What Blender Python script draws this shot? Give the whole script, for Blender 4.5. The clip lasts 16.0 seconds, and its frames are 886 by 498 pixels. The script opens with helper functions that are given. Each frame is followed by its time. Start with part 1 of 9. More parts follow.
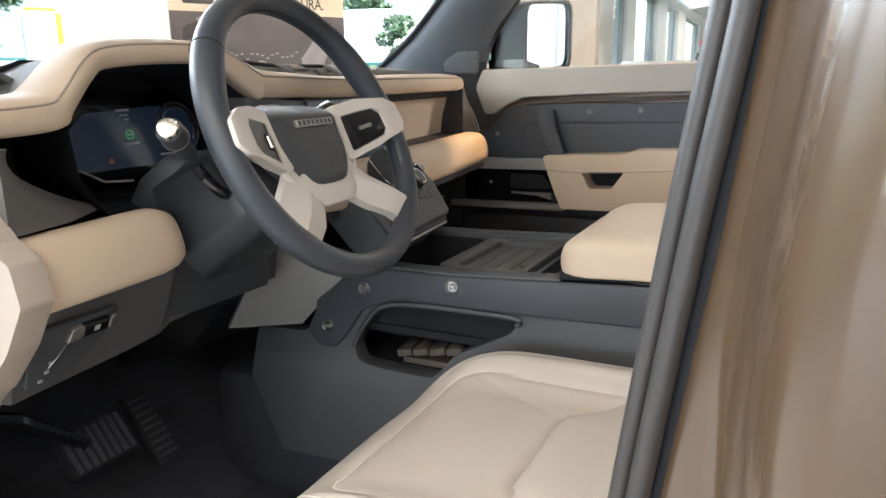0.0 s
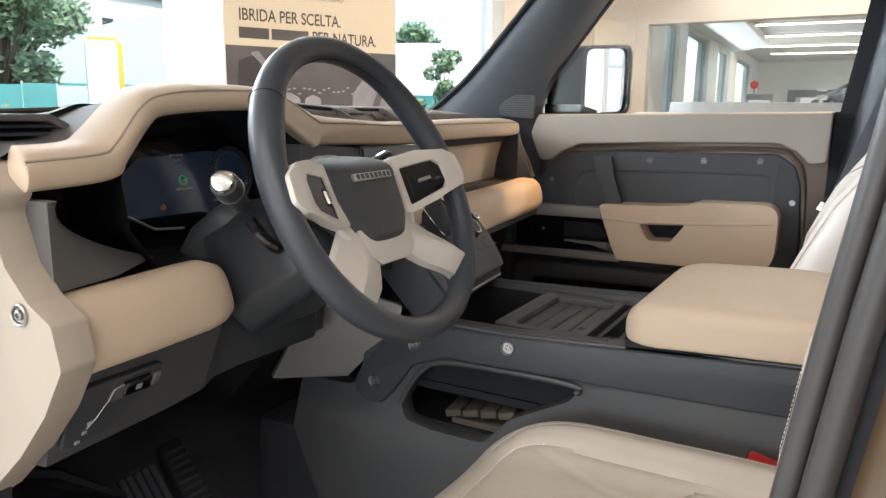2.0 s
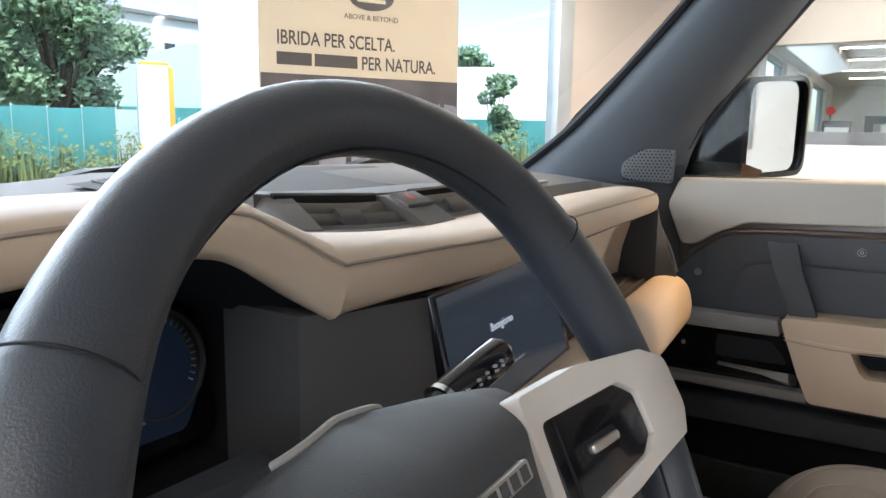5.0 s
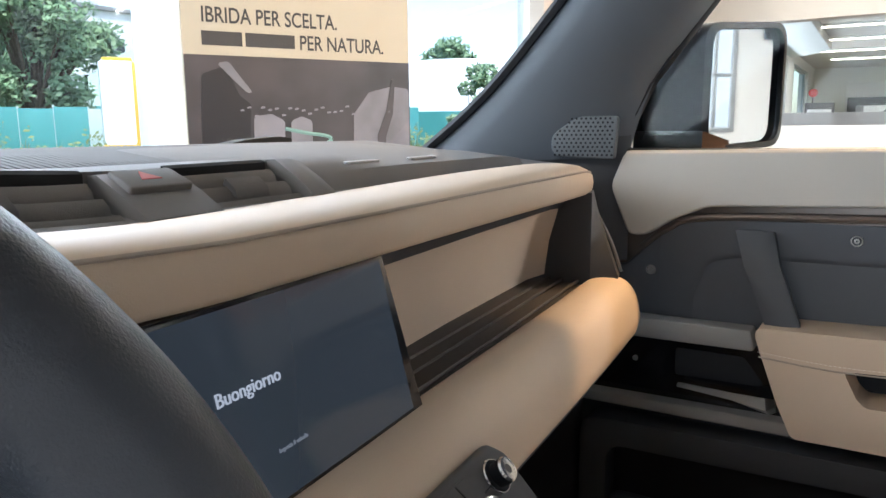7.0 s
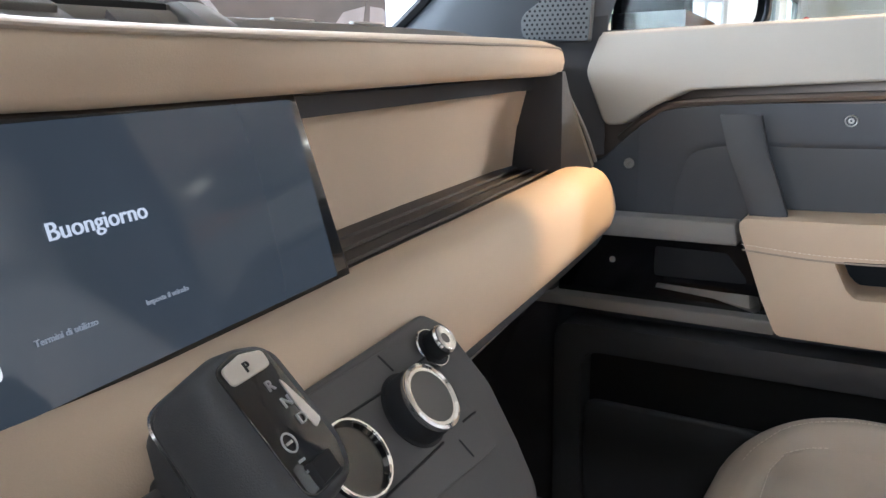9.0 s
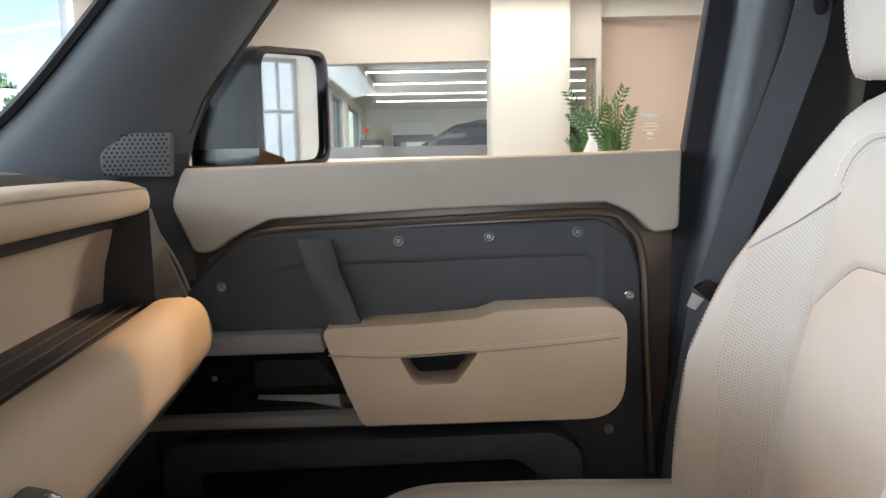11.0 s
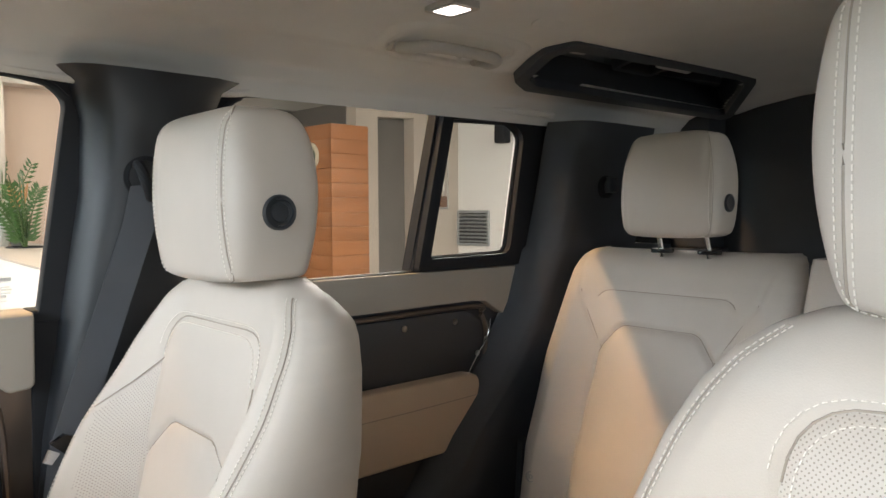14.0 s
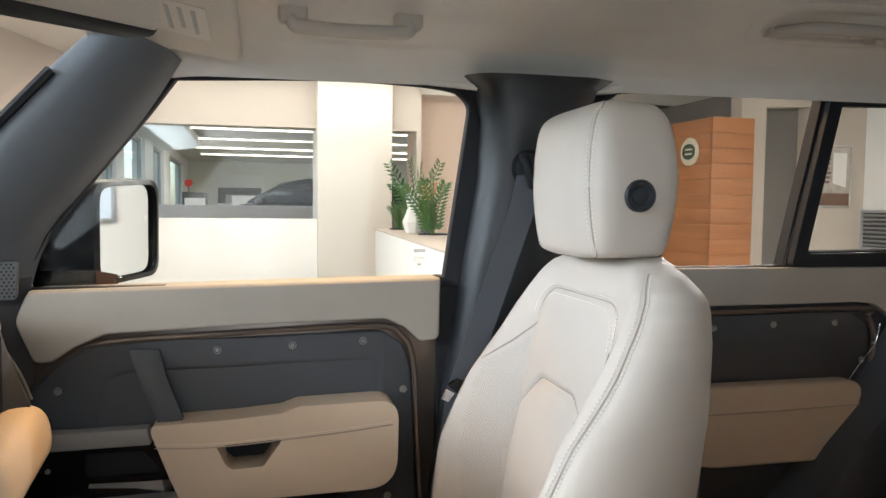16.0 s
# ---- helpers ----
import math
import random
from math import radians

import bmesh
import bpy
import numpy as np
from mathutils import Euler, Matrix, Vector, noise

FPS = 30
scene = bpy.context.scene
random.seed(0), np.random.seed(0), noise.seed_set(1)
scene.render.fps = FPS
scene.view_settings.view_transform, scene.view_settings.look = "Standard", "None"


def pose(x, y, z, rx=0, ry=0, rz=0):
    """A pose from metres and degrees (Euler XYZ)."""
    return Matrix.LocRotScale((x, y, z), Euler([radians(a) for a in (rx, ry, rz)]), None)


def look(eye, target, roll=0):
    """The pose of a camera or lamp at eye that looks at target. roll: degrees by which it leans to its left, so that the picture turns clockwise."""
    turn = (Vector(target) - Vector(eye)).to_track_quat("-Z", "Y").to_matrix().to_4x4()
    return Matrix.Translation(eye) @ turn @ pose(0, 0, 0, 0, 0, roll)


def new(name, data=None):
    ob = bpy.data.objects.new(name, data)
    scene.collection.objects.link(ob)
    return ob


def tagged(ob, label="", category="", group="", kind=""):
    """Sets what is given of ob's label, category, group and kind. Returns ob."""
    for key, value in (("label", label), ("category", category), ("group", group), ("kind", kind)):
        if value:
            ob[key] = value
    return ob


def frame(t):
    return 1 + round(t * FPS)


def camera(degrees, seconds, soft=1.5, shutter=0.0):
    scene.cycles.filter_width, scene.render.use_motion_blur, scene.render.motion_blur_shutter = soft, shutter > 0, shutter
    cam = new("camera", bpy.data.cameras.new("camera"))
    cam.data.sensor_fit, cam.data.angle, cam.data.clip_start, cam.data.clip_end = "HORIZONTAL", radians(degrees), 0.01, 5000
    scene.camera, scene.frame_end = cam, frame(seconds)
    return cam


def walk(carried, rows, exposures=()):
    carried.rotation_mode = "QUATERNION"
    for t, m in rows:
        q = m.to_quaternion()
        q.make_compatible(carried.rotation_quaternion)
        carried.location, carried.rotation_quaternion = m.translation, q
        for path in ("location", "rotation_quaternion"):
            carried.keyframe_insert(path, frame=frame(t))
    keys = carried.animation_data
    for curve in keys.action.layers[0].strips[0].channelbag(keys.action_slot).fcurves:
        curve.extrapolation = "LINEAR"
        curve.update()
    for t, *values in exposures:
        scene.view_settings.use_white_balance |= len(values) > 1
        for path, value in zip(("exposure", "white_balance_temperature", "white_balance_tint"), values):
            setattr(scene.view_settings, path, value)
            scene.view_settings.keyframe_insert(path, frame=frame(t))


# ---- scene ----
cam = camera(62.6, 16.0)
PATH = [
    (0, (-1.119, -0.502, 1.343), (0.625, 0.362, 0.882), -0.8),
    (0.5, (-1.141, -0.486, 1.338), (0.562, 0.475, 0.92), -1.2),
    (1, (-1.125, -0.473, 1.347), (0.579, 0.495, 0.951), -0.5),
    (1.5, (-1.117, -0.462, 1.359), (0.593, 0.502, 0.971), 0.3),
    (2, (-1.077, -0.452, 1.367), (0.632, 0.516, 0.992), 0.6),
    (2.5, (-1.03, -0.452, 1.389), (0.665, 0.542, 1.012), 1.1),
    (3, (-0.985, -0.438, 1.402), (0.688, 0.592, 1.032), 0.9),
    (3.5, (-0.94, -0.377, 1.402), (0.707, 0.696, 1.034), 0.5),
    (4, (-0.813, -0.216, 1.412), (0.823, 0.882, 1.067), 0.3),
    (4.5, (-0.687, -0.115, 1.427), (0.951, 0.985, 1.104), 0.7),
    (4.7, (-0.648, -0.096, 1.432), (0.996, 0.998, 1.114), 0.9),
    (6.8, (-0.305, -0.054, 1.402), (1.365, 0.998, 1.078), -0.2),
    (7, (-0.282, -0.052, 1.396), (1.38, 1.01, 1.061), -0.5),
    (7.5, (-0.241, -0.051, 1.368), (1.388, 1.045, 0.988), -0.9),
    (8, (-0.216, -0.05, 1.338), (1.382, 1.07, 0.899), -0.9),
    (8.2, (-0.21, -0.049, 1.326), (1.38, 1.072, 0.861), -0.9),
    (10.3, (-0.21, -0.057, 1.323), (1.675, 0.472, 0.913), -1.5),
    (10.5, (-0.226, -0.065, 1.343), (1.698, 0.334, 0.967), -1.2),
    (11, (-0.279, -0.073, 1.368), (1.705, -0.062, 1.115), -1.2),
    (11.5, (-0.281, -0.095, 1.415), (1.664, -0.494, 1.176), -0.6),
    (12, (-0.308, -0.117, 1.451), (1.557, -0.81, 1.245), -0.1),
    (12.5, (-0.368, -0.106, 1.465), (1.384, -1.058, 1.3), 0.2),
    (13, (-0.409, -0.088, 1.485), (1.235, -1.219, 1.348), 0.1),
    (13.5, (-0.443, -0.096, 1.508), (1.109, -1.352, 1.388), 0.1),
    (14, (-0.467, -0.128, 1.518), (1.015, -1.467, 1.413), -0.3),
    (14.5, (-0.485, -0.165, 1.508), (1.003, -1.498, 1.412), -0.5),
    (15, (-0.518, -0.157, 1.497), (1.126, -1.293, 1.406), -0.1),
    (15.5, (-0.553, -0.129, 1.506), (1.264, -0.961, 1.419), 0.2),
    (16, (-0.561, -0.099, 1.5), (1.383, -0.553, 1.386), 0.6),
]
EXPOSED = [(0, 2.08, 6050, 10), (0.7, 1.94, 6150, 10), (1.5, 1.86, 6250, 10), (3.5, 1.92, 5900, 10), (4.5, 1.77, 5800, 10), (7, 1.84, 5750, 10), (8.2, 2.25, 5550, 10), (10.3, 2.48, 5700, 10), (10.5, 2.41, 5700, 10), (11, 1.56, 6050, 10), (12.5, 1.29, 6050, 10), (13.5, 1.44, 6150, 10), (14.5, 1.54, 6500, 10), (16, 1.54, 6150, 10)]
walk(cam, [(t, look(e, g, r)) for t, e, g, r in PATH], EXPOSED)

# ---- world and lights ----
world = bpy.data.worlds.new("sky_world")
scene.world = world
world.use_nodes = True
wn = world.node_tree
sky = wn.nodes.new("ShaderNodeTexSky")
sky.sky_type, sky.sun_disc = "NISHITA", False
sky.sun_elevation, sky.sun_rotation = radians(55), radians(200)
wn.links.new(sky.outputs[0], wn.nodes["Background"].inputs[0])
wn.nodes["Background"].inputs[1].default_value = 0.115
sun_data = bpy.data.lights.new("sun", "SUN")
sun_data.energy, sun_data.angle, sun_data.color = 2.0, radians(3), (1.0, 0.96, 0.90)
sun = new("sun", sun_data)
sun.matrix_world = look((0, 0, 40), (9.0, 18.0, 0.0))
# the hall is turned to fit the camera's view
TURN = Matrix.Translation((-.6, -.3, 0)) @ pose(0, 0, 0, 0, 0, 1.9) @ Matrix.Translation((.6, .3, 0))


def area(name, at, target, w, h, watts, colour):
    d = bpy.data.lights.new(name, "AREA")
    d.shape, d.size, d.size_y, d.energy, d.color = "RECTANGLE", w, h, watts, colour
    ob = new(name, d)
    ob.matrix_world = TURN @ look(at, target)
    return ob


DAY, WARM = (0.90, 0.96, 1.0), (1.0, 0.94, 0.85)
area("north_window_light", (.6, 3.25, 2.50), (.3, 0.4, 1.2), 7.0, .7, 104, DAY)
# added fill for the driver's side, from assumed windows out of view
area("west_window_light", (-9.1, 1.2, 1.6), (0, .6, 1.2), 8.5, 2.3, 90, DAY)
area("far_window_light", (12.0, 1.42, 1.8), (12.0, -3, 1.2), 7.0, 1.5, 32, DAY)
area("strip_lamp_east", (6.75, -.85, 2.89), (6.75, -.85, 0), .08, 3.4, 12, WARM)
area("strip_lamp_mid", (1.65, -.47, 2.89), (1.65, -.47, 0), .08, .7, 25, (1.0, 0.60, 0.26))
area("strip_lamp_near", (4.4, 1.1, 2.89), (4.4, 1.1, 0), .08, 3.0, 20, (1.0, 0.84, 0.66))
# added fill over the driver's side, no fitting in view
area("strip_lamp_west", (-2.6, 0, 2.89), (-2.6, 0, 0), .08, 6.0, 44, (1.0, 0.90, 0.77))
# added fill to brighten the rear of the cabin, no fitting in view
area("strip_lamp_south", (2.6, -3.7, 2.89), (2.6, -3.7, 0), .08, 3.0, 62, WARM)
area("strip_lamp_far", (14.6, -1.5, 2.68), (14.6, -1.5, 0), .3, 5.0, 28, (1.0, 0.94, 0.86))


# ---- helpers of this scene ----
def tidy(bm, sharp=35):
    bmesh.ops.recalc_face_normals(bm, faces=bm.faces)
    for face in bm.faces:
        face.smooth = True
    for edge in bm.edges:
        if len(edge.link_faces) == 2 and edge.calc_face_angle(0) > radians(sharp):
            edge.smooth = False


def thing(name, label, category, at=(0, 0, 0), group="", kind=""):
    ob = new(name)
    ob.empty_display_size = 0.05
    ob.location = at
    return tagged(ob, label, category, group, kind)


def seat_in(ob, parent):
    """Hang ob, whose mesh is in world coordinates, under parent."""
    ob.parent = parent
    if parent.type == "EMPTY":
        ob.matrix_parent_inverse = Matrix.Translation(parent.location).inverted()
    return ob


def part(name, bm, material, parent, label="", sharp=35):
    tidy(bm, sharp)
    me = bpy.data.meshes.new(name)
    bm.to_mesh(me)
    bm.free()
    me.materials.append(material)
    ob = new(name, me)
    if parent is not None:
        seat_in(ob, parent)
    return tagged(ob, label)


def solo(name, bm, material, label="", category="", group="", kind="", sharp=35):
    return tagged(part(name, bm, material, None, sharp=sharp), label, category, group, kind)


def piece(name, me, m, parent, label=""):
    """A repeat on a shared mesh, at the pose m."""
    ob = new(name, me)
    if parent is not None:
        seat_in(ob, parent)
    ob.matrix_basis = m
    return tagged(ob, label)


def shared(name, bm, material, sharp=35):
    tidy(bm, sharp)
    me = bpy.data.meshes.new(name)
    bm.to_mesh(me)
    bm.free()
    me.materials.append(material)
    return me


def lift(axis, p, a):
    u, v = p
    return {"x": Vector((a, u, v)), "y": Vector((u, a, v)), "z": Vector((u, v, a))}[axis]


def rounded(poly, r, seg=5):
    """Round a polygon's corners; r is one radius or one for each corner."""
    out, n = [], len(poly)
    for i in range(n):
        p = Vector(poly[i])
        a, b = Vector(poly[i - 1]) - p, Vector(poly[(i + 1) % n]) - p
        rad = r[i] if isinstance(r, (list, tuple)) else r
        la, lb = a.length, b.length
        a.normalize(), b.normalize()
        ang = a.angle(b) / 2 if la and lb else 1.5
        cut = min(rad / max(math.tan(ang), 1e-3), la * 0.49, lb * 0.49)
        if cut < 1e-5 or ang > 1.5:
            out.append(tuple(p))
            continue
        s, e = p + a * cut, p + b * cut
        for k in range(seg + 1):
            t = k / seg
            out.append(tuple(s * (1 - t) ** 2 + p * 2 * t * (1 - t) + e * t * t))
    return out


def bevel_sharp(bm, width, seg=3, limit=40):
    if width <= 0:
        return
    edges = [e for e in bm.edges if len(e.link_faces) == 2 and e.calc_face_angle(0) > radians(limit)]
    bmesh.ops.bevel(bm, geom=edges, offset=width, segments=seg, profile=0.5, affect="EDGES", clamp_overlap=True)


def slab(poly, axis, a, b, bevel=0.0, seg=3, bm=None):
    """A plate with a polygon outline, from a to b along an axis."""
    own = bmesh.new()
    lo = [own.verts.new(lift(axis, p, a)) for p in poly]
    hi = [own.verts.new(lift(axis, p, b)) for p in poly]
    own.faces.new(lo), own.faces.new(hi)
    for i in range(len(poly)):
        j = (i + 1) % len(poly)
        own.faces.new((lo[i], lo[j], hi[j], hi[i]))
    bmesh.ops.recalc_face_normals(own, faces=own.faces)
    bevel_sharp(own, bevel, seg)
    return own if bm is None else add(bm, own)


def add(bm, other):
    me = bpy.data.meshes.new("tmp")
    other.to_mesh(me)
    other.free()
    bm.from_mesh(me)
    bpy.data.meshes.remove(me)
    return bm


def box(x0, x1, y0, y1, z0, z1, bevel=0.0, seg=2, bm=None, m=None):
    own = slab([(x0, y0), (x1, y0), (x1, y1), (x0, y1)], "z", z0, z1, bevel, seg)
    if m is not None:
        own.transform(m)
    return own if bm is None else add(bm, own)


def loft(rings, caps=True, closed=True, wrap=False, bm=None):
    """Skin a row of rings of equal length."""
    bm = bmesh.new() if bm is None else bm
    vs = [[bm.verts.new(p) for p in ring] for ring in rings]
    n = len(vs[0])
    rows = list(zip(vs, vs[1:])) + ([(vs[-1], vs[0])] if wrap else [])
    for r0, r1 in rows:
        for i in range(n if closed else n - 1):
            j = (i + 1) % n
            bm.faces.new((r0[i], r0[j], r1[j], r1[i]))
    if caps and closed and not wrap:
        bm.faces.new(vs[0][::-1]), bm.faces.new(vs[-1])
    return bm


def smooth_path(points, n=8, closed=False):
    """Catmull-Rom through the points, n steps a span."""
    pts = [Vector(p) for p in points]
    m = len(pts)
    out = []
    for i in range(m if closed else m - 1):
        g = (lambda k: pts[k % m]) if closed else (lambda k: pts[min(max(k, 0), m - 1)])
        p0, p1, p2, p3 = g(i - 1), g(i), g(i + 1), g(i + 2)
        for k in range(n):
            t = k / n
            out.append(0.5 * (2 * p1 + (p2 - p0) * t + (2 * p0 - 5 * p1 + 4 * p2 - p3) * t * t + (3 * p1 - p0 - 3 * p2 + p3) * t ** 3))
    return out if closed else out + [pts[-1]]


def tube(path, r, n=10, closed=False, flat=1.0, up=(0, 0, 1), bm=None):
    """A tube along a path; r is a radius or one for each point; flat squeezes it along up."""
    path = [Vector(p) for p in path]
    m, rings = len(path), []
    for i, p in enumerate(path):
        q, o = (path[(i + 1) % m], path[i - 1]) if closed else (path[min(i + 1, m - 1)], path[max(i - 1, 0)])
        d = (q - o).normalized()
        s = d.cross(Vector(up))
        s = s.normalized() if s.length > 1e-4 else d.orthogonal().normalized()
        w = s.cross(d).normalized()
        rad = r[i] if isinstance(r, (list, tuple)) else r
        rings.append([p + (s * math.cos(a) + w * math.sin(a) * flat) * rad for a in (2 * math.pi * k / n for k in range(n))])
    return loft(rings, wrap=closed, bm=bm)


def sweep(profile, path, up=(0, 0, 1), closed=True, caps=True, bm=None, scale=None):
    """Sweep a 2D profile (side, up) along a path."""
    path = [Vector(p) for p in path]
    rings = []
    for i, p in enumerate(path):
        d = (path[min(i + 1, len(path) - 1)] - path[max(i - 1, 0)]).normalized()
        s = d.cross(Vector(up)).normalized()
        w = s.cross(d).normalized()
        k = scale[i] if scale else 1.0
        rings.append([p + s * u * k + w * v * k for u, v in profile])
    return loft(rings, caps=caps, closed=closed, bm=bm)


def lathe(profile, m, n=24, bm=None):
    """Turn a profile of (radius, height) round the z axis of the pose m."""
    own = bmesh.new()
    rings = [[(max(r, 1e-4) * math.cos(2 * math.pi * k / n), max(r, 1e-4) * math.sin(2 * math.pi * k / n), h) for k in range(n)] for r, h in profile]
    loft(rings, bm=own)
    own.transform(m)
    return own if bm is None else add(bm, own)


def facing(at, normal, spin=0.0):
    """A pose at a place whose z axis points along normal."""
    q = Vector(normal).normalized().to_track_quat("Z", "Y")
    return Matrix.Translation(at) @ q.to_matrix().to_4x4() @ pose(0, 0, 0, 0, 0, spin)


def plane_frame(at, right, up):
    """A pose whose x axis is right and y axis is up."""
    x = Vector(right).normalized()
    z = x.cross(Vector(up)).normalized()
    y = z.cross(x)
    m = Matrix((x, y, z)).transposed().to_4x4()
    return Matrix.Translation(at) @ m


def grid_mesh(nu, nv, f, bm=None, keep=None):
    """A sheet of nu x nv cells from f(u, v), u and v from 0 to 1."""
    bm = bmesh.new() if bm is None else bm
    vs = [[bm.verts.new(f(i / nu, j / nv)) for i in range(nu + 1)] for j in range(nv + 1)]
    for j in range(nv):
        for i in range(nu):
            if keep is None or keep((i + 0.5) / nu, (j + 0.5) / nv):
                bm.faces.new((vs[j][i], vs[j][i + 1], vs[j + 1][i + 1], vs[j + 1][i]))
    bmesh.ops.delete(bm, geom=[v for v in bm.verts if not v.link_faces], context="VERTS")
    return bm


def words(name, text, m, size, material, parent, label="", width=0.0, align="LEFT"):
    """Raised lettering in the built-in font, lying in the xy plane of the pose m."""
    cu = bpy.data.curves.new(name, "FONT")
    cu.body, cu.size, cu.extrude, cu.align_x = text, size, 0.0004, align
    cu.offset = width
    cu.materials.append(material)
    ob = new(name, cu)
    if parent is not None:
        seat_in(ob, parent)
    ob.matrix_basis = m
    return tagged(ob, label)


def holed(outer, holes, axis, a, b, bevel=0.0, seg=2):
    """A plate with a polygon outline and holes through it."""
    bm = bmesh.new()
    for level in (a, b):
        edges = []
        for poly in (outer, *holes):
            vs = [bm.verts.new(lift(axis, p, level)) for p in poly]
            edges += [bm.edges.new((vs[i], vs[(i + 1) % len(vs)])) for i in range(len(vs))]
        bmesh.ops.triangle_fill(bm, edges=edges, use_beauty=True)
    bm.verts.ensure_lookup_table()
    half, at = len(bm.verts) // 2, 0
    for poly in (outer, *holes):
        n = len(poly)
        for i in range(n):
            j = (i + 1) % n
            bm.faces.new((bm.verts[at + i], bm.verts[at + j], bm.verts[half + at + j], bm.verts[half + at + i]))
        at += n
    bmesh.ops.recalc_face_normals(bm, faces=bm.faces)
    bevel_sharp(bm, bevel, seg)
    return bm


def stitch_mesh(path, pitch=0.005, length=0.0032, wide=0.0009, lift_by=0.0004, bm=None):
    """Short threads laid along a path."""
    bm = bmesh.new() if bm is None else bm
    path = [Vector(p) for p in path]
    left = 0.0
    for a, b in zip(path, path[1:]):
        d = b - a
        span = d.length
        if span < 1e-6:
            continue
        d.normalize()
        s = left
        while s < span:
            p = a + d * s
            side = d.orthogonal().normalized()
            up = d.cross(side)
            e = d * (length / 2)
            ring = [side * wide, up * wide, -side * wide, -up * wide]
            v = [bm.verts.new(p - e + r * 0.6) for r in ring] + [bm.verts.new(p + e + r * 0.6) for r in ring]
            for i in range(4):
                j = (i + 1) % 4
                bm.faces.new((v[i], v[j], v[4 + j], v[4 + i]))
            bm.faces.new(v[3::-1]), bm.faces.new(v[4:])
            s += pitch
        left = s - span
    return bm


def screw_mesh(name, r, material):
    """A domed cover ring with a star-drive screw sunk in it."""
    bm = lathe([(r * 1.25, 0), (r * 1.23, r * 0.32), (r * 1.10, r * 0.44), (r * 0.98, r * 0.36), (r * 0.94, r * 0.02), (r * 0.58, r * 0.02),
                (r * 0.56, r * 0.40), (r * 0.45, r * 0.48), (r * 0.26, r * 0.48), (r * 0.22, r * 0.16), (0, r * 0.14)], Matrix(), 18)
    return shared(name, bm, material)

# ---- materials ----
def mat(name, colour, rough=0.6, metal=0.0, grain=900.0, bump=0.15, vary=0.08, patch=9.0, coat=0.0, depth=0.0006, spec=0.5, wear=0.05):
    """A surface with fine grain, broad patches and uneven gloss, at real-world size."""
    m = bpy.data.materials.new(name)
    m.use_nodes = True
    nt = m.node_tree
    b = nt.nodes["Principled BSDF"]
    co = nt.nodes.new("ShaderNodeTexCoord")
    big, fine = nt.nodes.new("ShaderNodeTexNoise"), nt.nodes.new("ShaderNodeTexNoise")
    big.inputs["Scale"].default_value, big.inputs["Detail"].default_value = patch, 4
    fine.inputs["Scale"].default_value, fine.inputs["Detail"].default_value = grain, 2
    for n in (big, fine):
        nt.links.new(co.outputs["Object"], n.inputs["Vector"])
    hsv = nt.nodes.new("ShaderNodeHueSaturation")
    hsv.inputs["Color"].default_value = (*colour, 1)
    mixed = nt.nodes.new("ShaderNodeMath")
    mixed.operation = "MULTIPLY_ADD"
    nt.links.new(fine.outputs["Fac"], mixed.inputs[0])
    mixed.inputs[1].default_value = 0.35
    nt.links.new(big.outputs["Fac"], mixed.inputs[2])
    value = nt.nodes.new("ShaderNodeMapRange")
    value.inputs["From Min"].default_value, value.inputs["From Max"].default_value = 0.35, 1.0
    value.inputs["To Min"].default_value, value.inputs["To Max"].default_value = 1 - vary, 1 + vary
    nt.links.new(mixed.outputs[0], value.inputs["Value"])
    nt.links.new(value.outputs[0], hsv.inputs["Value"])
    nt.links.new(hsv.outputs[0], b.inputs["Base Color"])
    gloss = nt.nodes.new("ShaderNodeMapRange")
    gloss.inputs["To Min"].default_value, gloss.inputs["To Max"].default_value = max(rough - wear, 0.02), min(rough + wear, 1)
    nt.links.new(big.outputs["Fac"], gloss.inputs["Value"])
    nt.links.new(gloss.outputs[0], b.inputs["Roughness"])
    b.inputs["Metallic"].default_value = metal
    b.inputs["Coat Weight"].default_value = coat
    b.inputs["Specular IOR Level"].default_value = spec
    if bump > 0:
        bp = nt.nodes.new("ShaderNodeBump")
        bp.inputs["Strength"].default_value, bp.inputs["Distance"].default_value = bump, depth
        nt.links.new(fine.outputs["Fac"], bp.inputs["Height"])
        nt.links.new(bp.outputs[0], b.inputs["Normal"])
    return m


def glowing(name, colour, strength):
    m = bpy.data.materials.new(name)
    m.use_nodes = True
    b = m.node_tree.nodes["Principled BSDF"]
    b.inputs["Base Color"].default_value = (0.02, 0.02, 0.02, 1)
    b.inputs["Emission Color"].default_value = (*colour, 1)
    b.inputs["Emission Strength"].default_value = strength
    return m


CREAM = mat("cream_leather", (0.555, 0.445, 0.338), 0.62, grain=1100, bump=0.25, vary=0.05)
TAUPE = mat("taupe_leather", (0.35, 0.322, 0.282), 0.6, grain=1100, bump=0.25, vary=0.05)
MIRRORBLACK = mat("black_mirror_shell", (0.010, 0.010, 0.012), 0.30, grain=300, bump=0.0, vary=0.1, spec=0.2)
SEAT = mat("seat_leather", (0.54, 0.485, 0.43), 0.48, grain=900, bump=0.25, vary=0.05)
CHARCOAL = mat("charcoal_plastic", (0.043, 0.047, 0.055), 0.55, grain=1500, bump=0.35, vary=0.12)
GREY = mat("grey_plastic", (0.11, 0.106, 0.104), 0.75, grain=1500, bump=0.35, vary=0.1)
DARKGREY = mat("dark_grey_plastic", (0.066, 0.066, 0.070), 0.55, grain=1500, bump=0.35, vary=0.1)
